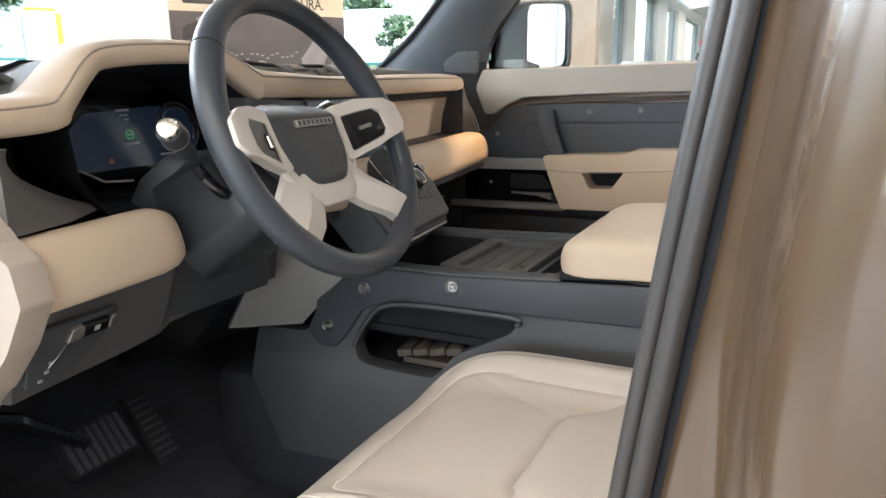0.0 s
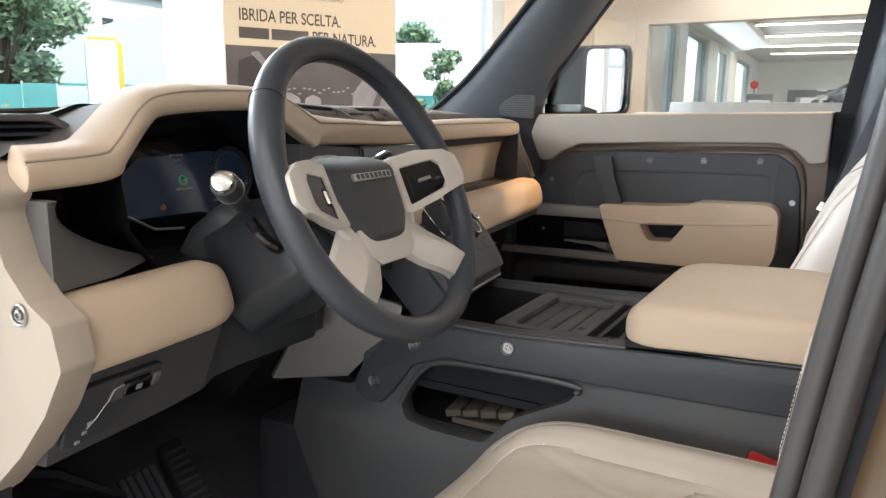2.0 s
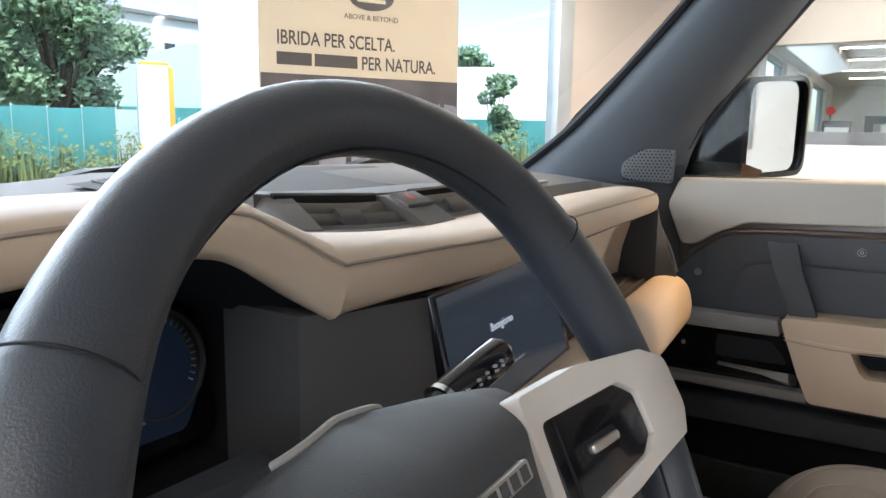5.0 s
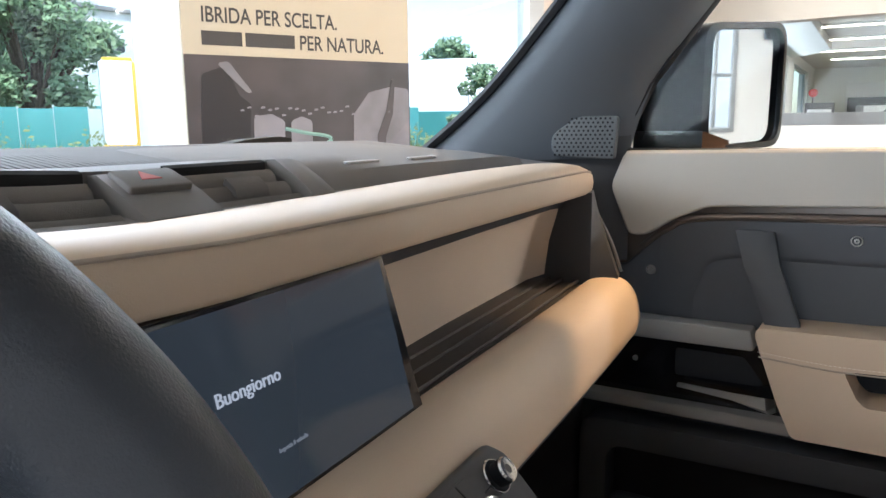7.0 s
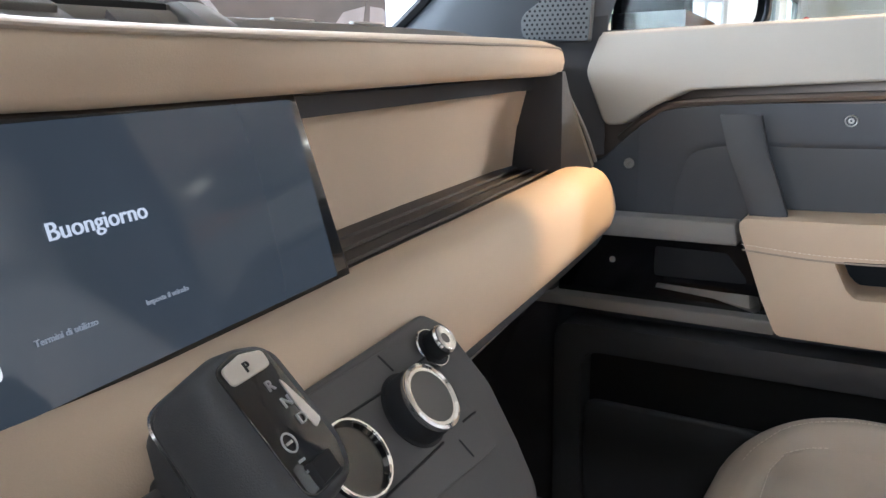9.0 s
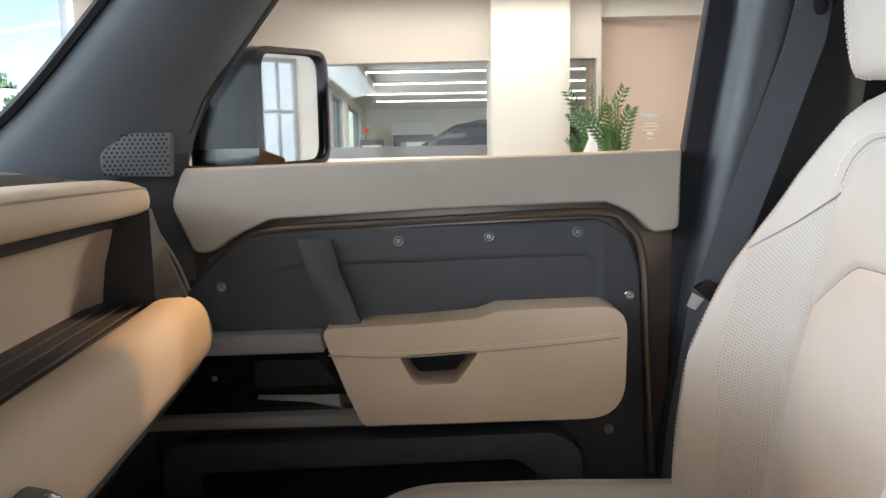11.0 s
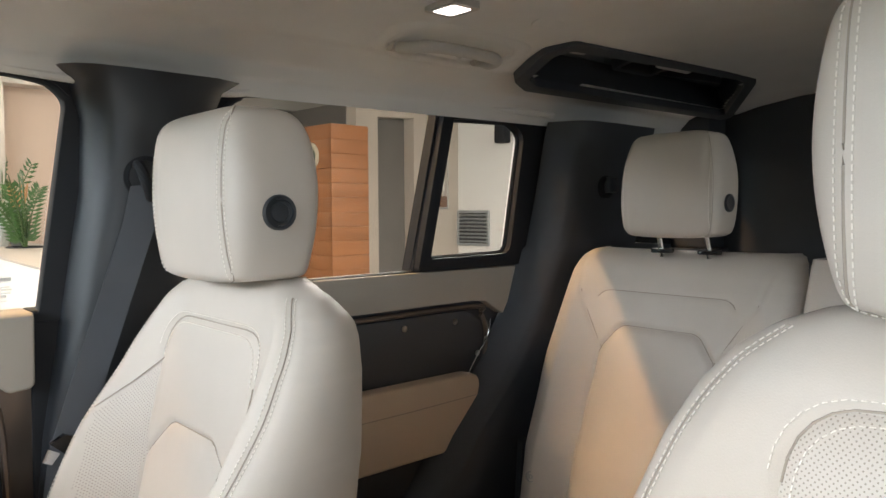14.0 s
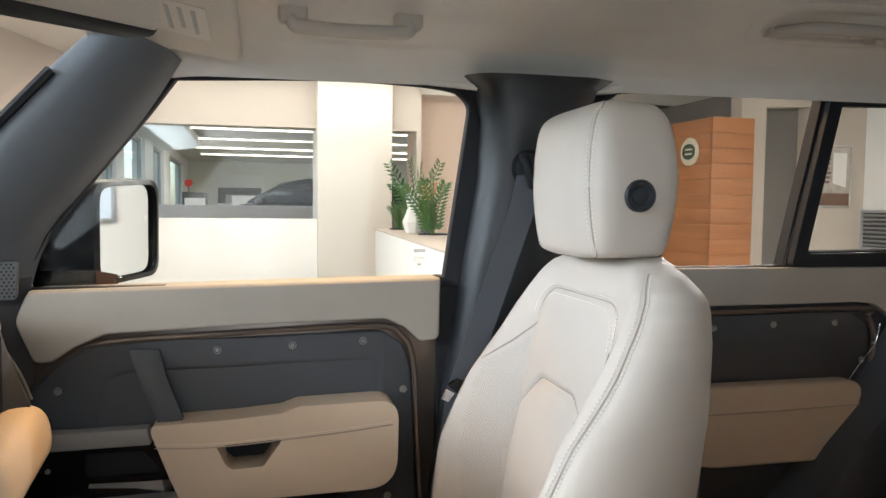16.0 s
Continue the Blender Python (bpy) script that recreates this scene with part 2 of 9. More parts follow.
GLOSS = mat("gloss_black", (0.008, 0.008, 0.01), 0.12, grain=300, bump=0.0, vary=0.1, coat=0.5)
RIM = mat("wheel_leather", (0.036, 0.042, 0.054), 0.40, grain=1300, bump=0.35, vary=0.1)
PALE = mat("pale_painted_metal", (0.56, 0.525, 0.49), 0.45, grain=1200, bump=0.15, vary=0.04)
STEELCLOTH = mat("headliner_cloth", (0.70, 0.685, 0.66), 0.95, grain=2500, bump=0.4, vary=0.05, spec=0.1)
BEAMEND = mat("beam_end_paint", (0.40, 0.345, 0.29), 0.5, grain=1200, bump=0.15, vary=0.05)
CHROME = mat("chrome", (0.75, 0.75, 0.76), 0.12, 1.0, grain=300, bump=0.0, vary=0.03)
SCREWMETAL = mat("screw_metal", (0.42, 0.415, 0.40), 0.3, 1.0, grain=900, bump=0.05, vary=0.05)
SATIN = mat("satin_metal", (0.55, 0.54, 0.52), 0.35, 1.0, grain=900, bump=0.05, vary=0.05)
BRONZE = mat("bronze_trim", (0.16, 0.13, 0.11), 0.3, 0.6, grain=900, bump=0.05, vary=0.05)
PAINT = mat("bronze_car_paint", (0.088, 0.057, 0.034), 0.24, 0.15, grain=2600, bump=0.0, vary=0.05, coat=0.5)
SEAL = mat("rubber_seal", (0.020, 0.021, 0.024), 0.6, grain=1200, bump=0.2, vary=0.1, spec=0.12)
CARPET = mat("dark_carpet", (0.060, 0.062, 0.074), 0.95, grain=1600, bump=0.9, vary=0.25, depth=0.002, spec=0.1)
WHITEWALL = mat("white_wall_paint", (0.74, 0.73, 0.71), 0.8, grain=250, bump=0.1, vary=0.03, patch=1.2)
BEIGEWALL = mat("beige_wall_paint", (0.48, 0.42, 0.365), 0.8, grain=250, bump=0.1, vary=0.03, patch=1.2)
GREYPALE = mat("grey_painted_metal", (0.26, 0.25, 0.24), 0.5, grain=1200, bump=0.15, vary=0.05)
THREAD = mat("stitch_thread", (0.80, 0.75, 0.68), 0.8, grain=3000, bump=0.0)
MESHGRILLE = mat("speaker_cloth", (0.018, 0.018, 0.02), 0.8, grain=2500, bump=0.5, vary=0.3)
SHELFMAT = mat("brown_rubber_mat", (0.045, 0.038, 0.035), 0.7, grain=1400, bump=0.4, vary=0.15)
REDMARK = mat("red_mark", (0.35, 0.03, 0.02), 0.5)
DIMMARK = mat("pale_print", (0.35, 0.36, 0.38), 0.6, bump=0)
NAVYLIT = glowing("instrument_glow", (0.003, 0.006, 0.012), 0.3)
NAVYLIT.node_tree.nodes["Principled BSDF"].inputs["Roughness"].default_value = 0.12
GREENMARK = glowing("green_lamp_glow", (0.05, 0.8, 0.15), 0.12)
AMBERMARK = glowing("amber_lamp_glow", (0.9, 0.25, 0.03), 0.08)
# screen glow also stands in for haze and reflections on the glass
SCREEN = glowing("display_haze_glow", (0.020, 0.026, 0.033), 0.32)
SCREEN.node_tree.nodes["Principled BSDF"].inputs["Roughness"].default_value = 0.08
SCREENTEXT = glowing("display_text_glow", (0.85, 0.9, 1.0), 0.134)
DIMTEXT = glowing("display_caption_glow", (0.7, 0.75, 0.85), 0.0565)
BARLIGHT = glowing("display_bar_glow", (0.95, 0.92, 0.88), 0.18)
CAPMETAL = mat("polished_cap", (0.80, 0.76, 0.70), 0.22, 0.9, grain=600, bump=0.0, vary=0.03)
TRAYBROWN = mat("brown_tray_rubber", (0.085, 0.068, 0.052), 0.7, grain=1200, bump=0.3, vary=0.12)
# tone for cords along the seams, stands in for shade in the grooves
SEAMSHADE = mat("seam_groove_shade", (0.36, 0.31, 0.26), 0.8, bump=0)
APILLAR = mat("pillar_grey_plastic", (0.078, 0.091, 0.110), 0.6, grain=1800, bump=0.3, vary=0.06)
PILLAR = mat("pillar_satin_plastic", (0.021, 0.024, 0.029), 0.38, grain=1800, bump=0.15, vary=0.08)
GRILLEPLATE = mat("grille_plate", (0.10, 0.11, 0.12), 0.5, 0.2, grain=1500, bump=0.1)
BELTWEB = mat("belt_webbing", (0.055, 0.060, 0.070), 0.7, grain=1400, bump=0.7, vary=0.15)
RUBBERSHEEN = mat("soft_rubber_seal", (0.040, 0.036, 0.035), 0.40, grain=1200, bump=0.1, vary=0.1)
LINERPLASTIC = mat("pale_grey_plastic", (0.50, 0.47, 0.43), 0.6, grain=1500, bump=0.2, vary=0.04)
PRINTWHITE = mat("white_glass_print", (0.75, 0.73, 0.70), 0.6, bump=0)
LAMPGLOW = glowing("reading_lamp_glow", (1.0, 0.86, 0.80), 1.41)
MIRROR = mat("silvered_glass", (0.86, 0.87, 0.88), 0.02, 1.0, bump=0.0, vary=0.0, wear=0.0)


def thin_glass(name, tint, gloss=1.0):
    m = bpy.data.materials.new(name)
    m.use_nodes = True
    nt = m.node_tree
    nt.nodes.remove(nt.nodes["Principled BSDF"])
    see, shine, mix, fr, k = (nt.nodes.new("ShaderNode" + n) for n in ("BsdfTransparent", "BsdfGlossy", "MixShader", "LayerWeight", "Math"))
    see.inputs[0].default_value = (*tint, 1)
    shine.inputs["Roughness"].default_value = 0.01
    fr.inputs[0].default_value = 0.5
    k.operation = "POWER"
    k.inputs[1].default_value = 5.0
    nt.links.new(fr.outputs["Facing"], k.inputs[0])
    j = nt.nodes.new("ShaderNodeMath")
    j.operation = "MULTIPLY_ADD"
    nt.links.new(k.outputs[0], j.inputs[0])
    j.inputs[1].default_value, j.inputs[2].default_value = 0.5 * gloss, 0.014 * gloss
    nt.links.new(j.outputs[0], mix.inputs[0])
    nt.links.new(see.outputs[0], mix.inputs[1])
    nt.links.new(shine.outputs[0], mix.inputs[2])
    nt.links.new(mix.outputs[0], nt.nodes["Material Output"].inputs[0])
    return m


THINGLASS = thin_glass("thin_clear_glass", (0.95, 0.97, 0.96), 0.8)
TINTGLASS = thin_glass("thin_tinted_glass", (0.80, 0.80, 0.78), 0.8)


def perforated(name, colour, axis, pitch=0.0030):
    """Leather with rows of small punched holes; axis is the direction the panel faces."""
    m = mat(name, colour, 0.5, grain=900, bump=0.2, vary=0.05)
    nt = m.node_tree
    b = nt.nodes["Principled BSDF"]
    co = [n for n in nt.nodes if n.type == "TEX_COORD"][0]
    mp, vo, lim, mx = (nt.nodes.new("ShaderNode" + n) for n in ("Mapping", "TexVoronoi", "Math", "MixRGB"))
    mp.inputs["Rotation"].default_value = (radians(-90) if axis == "y" else 0, 0, 0)
    vo.voronoi_dimensions = "2D"
    vo.inputs["Scale"].default_value = 1 / pitch
    vo.inputs["Randomness"].default_value = 0.0
    turn = nt.nodes.new("ShaderNodeMapping")
    turn.inputs["Rotation"].default_value = (0, 0, radians(45))
    nt.links.new(co.outputs["Object"], mp.inputs["Vector"])
    nt.links.new(mp.outputs[0], turn.inputs["Vector"])
    nt.links.new(turn.outputs[0], vo.inputs["Vector"])
    lim.operation = "LESS_THAN"
    lim.inputs[1].default_value = 0.20
    nt.links.new(vo.outputs["Distance"], lim.inputs[0])
    old = b.inputs["Base Color"].links[0].from_socket
    nt.links.new(lim.outputs[0], mx.inputs[0])
    nt.links.new(old, mx.inputs[1])
    mx.inputs[2].default_value = (0.30, 0.26, 0.22, 1)
    nt.links.new(mx.outputs[0], b.inputs["Base Color"])
    return m


PERF_BACK = perforated("perforated_leather_back", (0.54, 0.485, 0.43), "y")
PERF_SEAT = perforated("perforated_leather_seat", (0.54, 0.485, 0.43), "z")
REDPLASTIC = mat("red_plastic", (0.60, 0.03, 0.025), 0.4, bump=0.05)
FLOORTILE = mat("polished_stone_floor", (0.48, 0.45, 0.41), 0.18, grain=60, bump=0.02, vary=0.06, patch=1.5)
CEILPAINT = mat("cream_ceiling_paint", (0.62, 0.57, 0.52), 0.85, grain=250, bump=0.1, vary=0.03, patch=1.0)
PINKWALL = mat("warm_beige_paint", (0.60, 0.46, 0.37), 0.8, grain=250, bump=0.1, vary=0.03, patch=1.2)
COLUMNPAINT = mat("column_cream_paint", (0.60, 0.55, 0.49), 0.8, grain=250, bump=0.1, vary=0.03, patch=1.2)
PARAPETGREY = mat("grey_wall_paint", (0.42, 0.40, 0.39), 0.8, grain=250, bump=0.1, vary=0.03, patch=1.2)
GREENWALL = mat("pale_green_white_paint", (0.72, 0.72, 0.66), 0.8, grain=250, bump=0.1, vary=0.03, patch=1.2)
PIERPAINT = mat("cool_white_paint", (0.74, 0.76, 0.77), 0.7, grain=250, bump=0.1, vary=0.03, patch=1.2)
FRAMEGREY = mat("grey_window_frame", (0.36, 0.38, 0.39), 0.4, 0.3, grain=400, bump=0.05, vary=0.05)
# grey kept dark so that the passage behind the doorway looks unlit
DARKWALL = mat("unlit_passage_grey", (0.16, 0.15, 0.14), 0.85, grain=250, bump=0.1, vary=0.05)
BEIGEDARK = mat("beige_panel", (0.50, 0.42, 0.33), 0.7, grain=250, bump=0.1, vary=0.05)
CREAMPAINT = mat("cream_lacquer", (0.66, 0.62, 0.50), 0.4, grain=400, bump=0.05)
DARKGREEN = mat("dark_green_lacquer", (0.03, 0.07, 0.05), 0.4, grain=400, bump=0.05)
PRINTGREY = mat("grey_photo_print", (0.42, 0.38, 0.34), 0.5, grain=40, bump=0.0, vary=0.35, patch=14)
BROWNPRINT = mat("brown_photo_print", (0.16, 0.09, 0.06), 0.5, grain=60, bump=0.0, vary=0.3, patch=20)
BLUEPANEL = mat("dark_blue_print", (0.10, 0.16, 0.25), 0.5, grain=60, bump=0.0, vary=0.15)
GLOSSCAR = mat("black_car_paint", (0.012, 0.012, 0.015), 0.3, grain=300, bump=0.0, vary=0.1, coat=0.2)
POSTERCREAM = mat("poster_cream_print", (0.54, 0.50, 0.41), 0.5, grain=300, bump=0.0, vary=0.03)
POSTERDARK = mat("poster_dark_print", (0.055, 0.05, 0.058), 0.35, grain=6, bump=0.0, vary=0.45, patch=3)
POSTERCOAL = mat("poster_coal_print", (0.022, 0.021, 0.026), 0.3, grain=8, bump=0.0, vary=0.3, patch=3)
POSTERGREY = mat("poster_grey_print", (0.20, 0.20, 0.24), 0.35, grain=8, bump=0.0, vary=0.35, patch=4)
POSTERTEXT = mat("poster_text_print", (0.055, 0.055, 0.06), 0.6, bump=0.0)
TEALPRINT = mat("poster_teal_print", (0.22, 0.40, 0.38), 0.5, bump=0.0)
STEMGREEN = mat("stem_green", (0.06, 0.11, 0.03), 0.5, grain=200)
LEAFGREEN = mat("leaf_green", (0.045, 0.11, 0.025), 0.4, grain=120, bump=0.1, vary=0.3, patch=20)
PAMPAS = mat("pampas_orange", (0.55, 0.28, 0.14), 0.9, grain=500, bump=0.6, vary=0.2)
STRIPGLOW = glowing("strip_light_glow", (1.0, 0.86, 0.66), 3.18)
WINDOWGLOW = glowing("frosted_window_glow", (0.9, 0.95, 1.0), 0.353)


def timber(name):
    m = mat(name, (0.36, 0.15, 0.060), 0.42, grain=150, bump=0.15, vary=0.22, patch=6)
    nt = m.node_tree
    co = [n for n in nt.nodes if n.type == "TEX_COORD"][0]
    mp = nt.nodes.new("ShaderNodeMapping")
    mp.inputs["Scale"].default_value = (0.12, 0.12, 1.6)
    info, addn = nt.nodes.new("ShaderNodeObjectInfo"), nt.nodes.new("ShaderNodeVectorMath")
    addn.operation = "ADD"
    sc = nt.nodes.new("ShaderNodeMath")
    sc.operation = "MULTIPLY"
    sc.inputs[1].default_value = 37.0
    nt.links.new(info.outputs["Random"], sc.inputs[0])
    nt.links.new(co.outputs["Object"], addn.inputs[0])
    nt.links.new(sc.outputs[0], addn.inputs[1])
    nt.links.new(addn.outputs[0], mp.inputs["Vector"])
    for n in nt.nodes:
        if n.type == "TEX_NOISE":
            nt.links.new(mp.outputs[0], n.inputs["Vector"])
    return m


TIMBER = timber("brown_timber_boards")
GRASS = mat("rough_grass", (0.15, 0.18, 0.07), 0.95, grain=14, bump=0.6, vary=0.35, patch=0.4, depth=0.05, spec=0.1)
ASPHALT = mat("grey_asphalt", (0.055, 0.055, 0.056), 0.9, grain=60, bump=0.4, vary=0.2, patch=0.8, depth=0.01)
BARK = mat("tree_bark", (0.09, 0.065, 0.045), 0.9, grain=30, bump=0.6, vary=0.2, depth=0.01)
FOLIAGE = mat("tree_foliage", (0.16, 0.24, 0.12), 0.6, grain=6, bump=0.0, vary=0.35, patch=1.2)
HEDGE = mat("hedge_foliage", (0.17, 0.20, 0.07), 0.8, grain=6, bump=0.0, vary=0.4, patch=1.0)
TEALFENCE = mat("teal_sheet_metal", (0.06, 0.24, 0.23), 0.6, grain=30, bump=0.1, vary=0.15, patch=1.0)
PALEFENCE = mat("faded_sheet_metal", (0.42, 0.48, 0.46), 0.6, grain=30, bump=0.1, vary=0.15, patch=1.0)
SIGNWHITE = mat("white_sign_panel", (0.82, 0.82, 0.80), 0.4, grain=60, bump=0.0, vary=0.03)
SIGNYELLOW = mat("yellow_sign_edge", (0.72, 0.42, 0.05), 0.45, grain=60, bump=0.0, vary=0.05)
HALLGREEN = mat("pale_green_sheeting", (0.50, 0.60, 0.52), 0.6, grain=4, bump=0.1, vary=0.06, patch=0.3)
DOMEWHITE = mat("white_membrane", (0.80, 0.80, 0.79), 0.5, grain=3, bump=0.1, vary=0.04, patch=0.3)
FARWALL = mat("far_pale_render", (0.55, 0.54, 0.52), 0.9, grain=4, bump=0.1, vary=0.08, patch=0.3)
ROOFGREY = mat("grey_roofing", (0.22, 0.21, 0.21), 0.9, grain=4, bump=0.1, vary=0.1, patch=0.3)

# ---- dashboard ----
dash = thing("dashboard", "cream leather and charcoal plastic car dashboard under the windscreen", "dashboard", (0, 0.45, 0.62))

# leather pad that runs over the instrument hood and on to the passenger side: lower edge, seam, back edge
PAD = [((-.705, .168, 1.272), (-.705, .166, 1.298), (-.69, .215, 1.310)),
       ((-.62, .172, 1.277), (-.635, .170, 1.302), (-.64, .225, 1.312)),
       ((-.597, .178, 1.295), (-.612, .175, 1.313), (-.615, .235, 1.322)),
       ((-.562, .185, 1.329), (-.574, .182, 1.349), (-.56, .25, 1.360)),
       ((-.535, .190, 1.341), (-.535, .188, 1.363), (-.52, .258, 1.373)),
       ((-.45, .195, 1.347), (-.45, .193, 1.369), (-.45, .265, 1.377)),
       ((-.37, .198, 1.346), (-.355, .196, 1.368), (-.345, .265, 1.375)),
       ((-.335, .195, 1.332), (-.32, .194, 1.356), (-.30, .265, 1.364)),
       ((-.285, .188, 1.301), (-.275, .190, 1.334), (-.255, .255, 1.347)),
       ((-.262, .190, 1.301), (-.25, .192, 1.332), (-.235, .260, 1.344)),
       ((-.1, .210, 1.310), (-.1, .210, 1.339), (-.1, .305, 1.340)),
       ((.1, .232, 1.311), (.1, .232, 1.339), (.1, .325, 1.341)),
       ((.35, .260, 1.311), (.35, .260, 1.339), (.35, .340, 1.346)),
       ((.56, .281, 1.310), (.56, .281, 1.338), (.56, .346, 1.346)),
       ((.600, .289, 1.313), (.602, .290, 1.333), (.600, .340, 1.341))]
low = smooth_path([p[0] for p in PAD], 6)
mid = smooth_path([p[1] for p in PAD], 6)
back = smooth_path([p[2] for p in PAD], 6)
rings = []
for a, s, b in zip(low, mid, back):
    face, top = (s - a), (b - s)
    n1 = Vector((0, -0.003, 0))
    rings.append([a + Vector((0, .030, .004)), a + Vector((0, .006, -.002)), a, a + face * .12 + n1, a + face * .5 + n1 * 1.6, a + face * .9 + n1, s + Vector((0, .0012, .0002)),
                  s + top * .05 + face * .10, s + top * .25 + face * .22, s + top * .6 + face * .20, b + face * .05, b - Vector((0, 0, .012)), b - Vector((0, 0, .03))])
rings.append([p.lerp(sum(rings[-1], Vector()) / 13, .35) + Vector((.008, .003, 0)) for p in rings[-1]])
rings.insert(0, [p.lerp(sum(rings[0], Vector()) / 13, .25) - Vector((.004, 0, 0)) for p in rings[0]])
part("upper_pad", loft(rings), CREAM, dash, "cream leather pad with a stitched seam", sharp=60)
part("pad_seam", tube([p + Vector((0, -.0005, .0006)) for p in mid], .0013, 5), SEAMSHADE, dash)
part("stitching", stitch_mesh([p + Vector((0, -.0022, -.0035)) for p in mid], .006, .0036, .0007), THREAD, dash)

# dash top
def top_z(x, v):
    hump = max(0.0, min(1.0, (x + .62) / .08)) * max(0.0, min(1.0, (-.24 - x) / .08))
    left = max(0.0, min(1.0, (-.52 - x) / .12))
    return 1.341 + .036 * v - v * (.004 + max(0.0, min(.055, .15 * (-.07 - x)))) + hump * .022 * (1 - v) ** 2 - left * .030 * (1 - v)


def pad_back(x):
    xs, ys = [p[2][0] for p in PAD], [p[2][1] for p in PAD]
    return float(np.interp(x, xs, ys))


def top_at(u, v):
    x = -.72 + 1.41 * u
    y1 = .79 - .13 * (2 * u - 1) ** 4
    y0 = pad_back(x) - .012
    y = y0 + (y1 - y0) * v
    return Vector((x, y, top_z(x, v) - .02 * max(0, abs(2 * u - 1) - .96) / .04))


part("dash_top", grid_mesh(70, 24, top_at), GREY, dash, "grained grey-brown plastic dash top", sharp=60)
def grille_at(u, v):
    x, y = -.16 + .52 * u, .47 + .26 * v - .03 * (2 * u - 1) ** 2
    f = (y - pad_back(x)) / (.78 - pad_back(x))
    return Vector((x, y, top_z(x, f) + .004 + .003 * (1 - (2 * u - 1) ** 4) * (1 - (2 * v - 1) ** 4)))


part("speaker_panel", grid_mesh(26, 10, grille_at), MESHGRILLE, dash, "fine black perforated speaker grille")
bm = bmesh.new()
for i in range(64):
    u = .02 + .96 * i / 63
    tube([grille_at(min(max(u + d, 0), 1), v) + Vector((0, 0, .0016)) for d, v in ((-.03, .03), (-.01, .3), (.015, .62), (.04, .97))], .0015, 4, bm=bm)
part("grille_rib", bm, GREY, dash)
# cover block on the passenger half of the dash top, with two demister slots
part("top_cover", loft([[(x, y0, 1.338), (x, y0 + .010, z), (x, y0 + .09, z + .008), (x, .64, z + .016), (x, .64, 1.335)] for x, y0, z in
     ((.168, .345, 1.352), (.18, .342, 1.358), (.3, .350, 1.359), (.5, .362, 1.358), (.585, .372, 1.353), (.61, .378, 1.343))]), GREY, dash, sharp=50)
for x in (.235, .335):
    part("demister_slot", slab(rounded([(x, .378), (x + .055, .384), (x + .062, .396), (x + .007, .390)], .004), "z", 1.3605, 1.3635, .001), GREYPALE, dash)

# air vents: open boxes that slope back, three broad slats and a slider in each
def vent(x0, x1, tabs, name="air_vent", y0=.318, z0=1.337, rise=.027, deep=.050):
    k = .06
    def at(x, f, h):
        return Vector((x, y0 + k * x + deep * f, z0 + rise * f + h))
    v = part(name, loft([[at(x, -.04, -.012), at(x, -.04, .001), at(x, .02, .001), at(x, .02, -.012)] for x in (x0, x1)]), GREY, dash, "dark air vent with broad matt slats")
    part("recess", loft([[at(x, 0, -.022), at(x, 0, -.004), at(x, .04, -.026), at(x, .98, -.030), at(x, 1, .004), at(x, 1.08, .004), at(x, 1.08, -.036)] for x in (x0, x1)]), SEAL, v)
    for i, f in enumerate((.12, .44, .76)):
        ring = [[at(x, f - .07, -.003), at(x, f - .03, .0018), at(x, f + .08, .0032), at(x, f + .10, .0016), at(x, f + .00, -.003)] for x in np.linspace(x0 + .002, x1 - .003, 8)]
        part("slat", loft(ring), GREY, v, sharp=50)
    for tx, f in tabs:
        bm = loft([[at(tx + d * w, f - .13, .000), at(tx + d * w, f - .10, .0065), at(tx + d * w, f + .10, .0085), at(tx + d * w, f + .16, .002)] for d, w in ((-1, .017), (-.8, .019), (0, .020), (.8, .019), (1, .016))])
        part("slider_tab", bm, DARKGREY, v, sharp=60)
    return v


vent(-.172, -.028, ((-.105, .40),))
vent(.034, .132, ((.085, .44),))
part("vent_divider", loft([[(x0, .305 + dy, 1.326), (x0 - .001, .309 + dy, 1.343), (x0 + .002, .332 + dy, 1.354), (x0 + .006, .368 + dy, 1.3675), (x0 + .008, .385 + dy, 1.366), (x0 + .008, .385 + dy, 1.335)] for x0, dy in ((-.028, -.006), (-.020, -.004), (.018, .0), (.034, .002))]), GREY, dash)
hz = part("hazard_switch", slab(rounded([(-.024, -.017), (.026, -.017), (.030, .012), (-.018, .012)], .003), "z", -.002, .0045, .0015), GREY, dash, "grey hazard switch with a red triangle")
hzm = Matrix.Translation((.004, .352, 1.3615)) @ pose(0, 0, 0, 19, 0, 5)
hz.data.transform(hzm)
part("triangle", slab([(-.007, -.006), (.009, -.006), (.001, .007)], "z", .0045, .005), REDMARK, hz).data.transform(hzm)
part("vent_end", loft([[(x0, .318, 1.322), (x0, .324, 1.345 - d), (x0 + .004, .345, 1.357 - d), (x0 + .010, .374, 1.370 - d), (x0 + .012, .43, 1.368 - d), (x0 + .012, .43, 1.33)] for x0, d in ((.131, 0), (.148, 0), (.160, .003), (.168, .014))]), GREY, dash, sharp=50)
part("vent_end", loft([[(x0, .300, 1.322), (x0 + .004, .305, 1.343 - d), (x0 + .012, .33, 1.355 - d), (x0 + .026, .365, 1.368 - d), (x0 + .030, .42, 1.366 - d), (x0 + .030, .42, 1.33)] for x0, d in ((-.215, .012), (-.206, .002), (-.19, 0), (-.172, 0))]), GREY, dash, sharp=50)
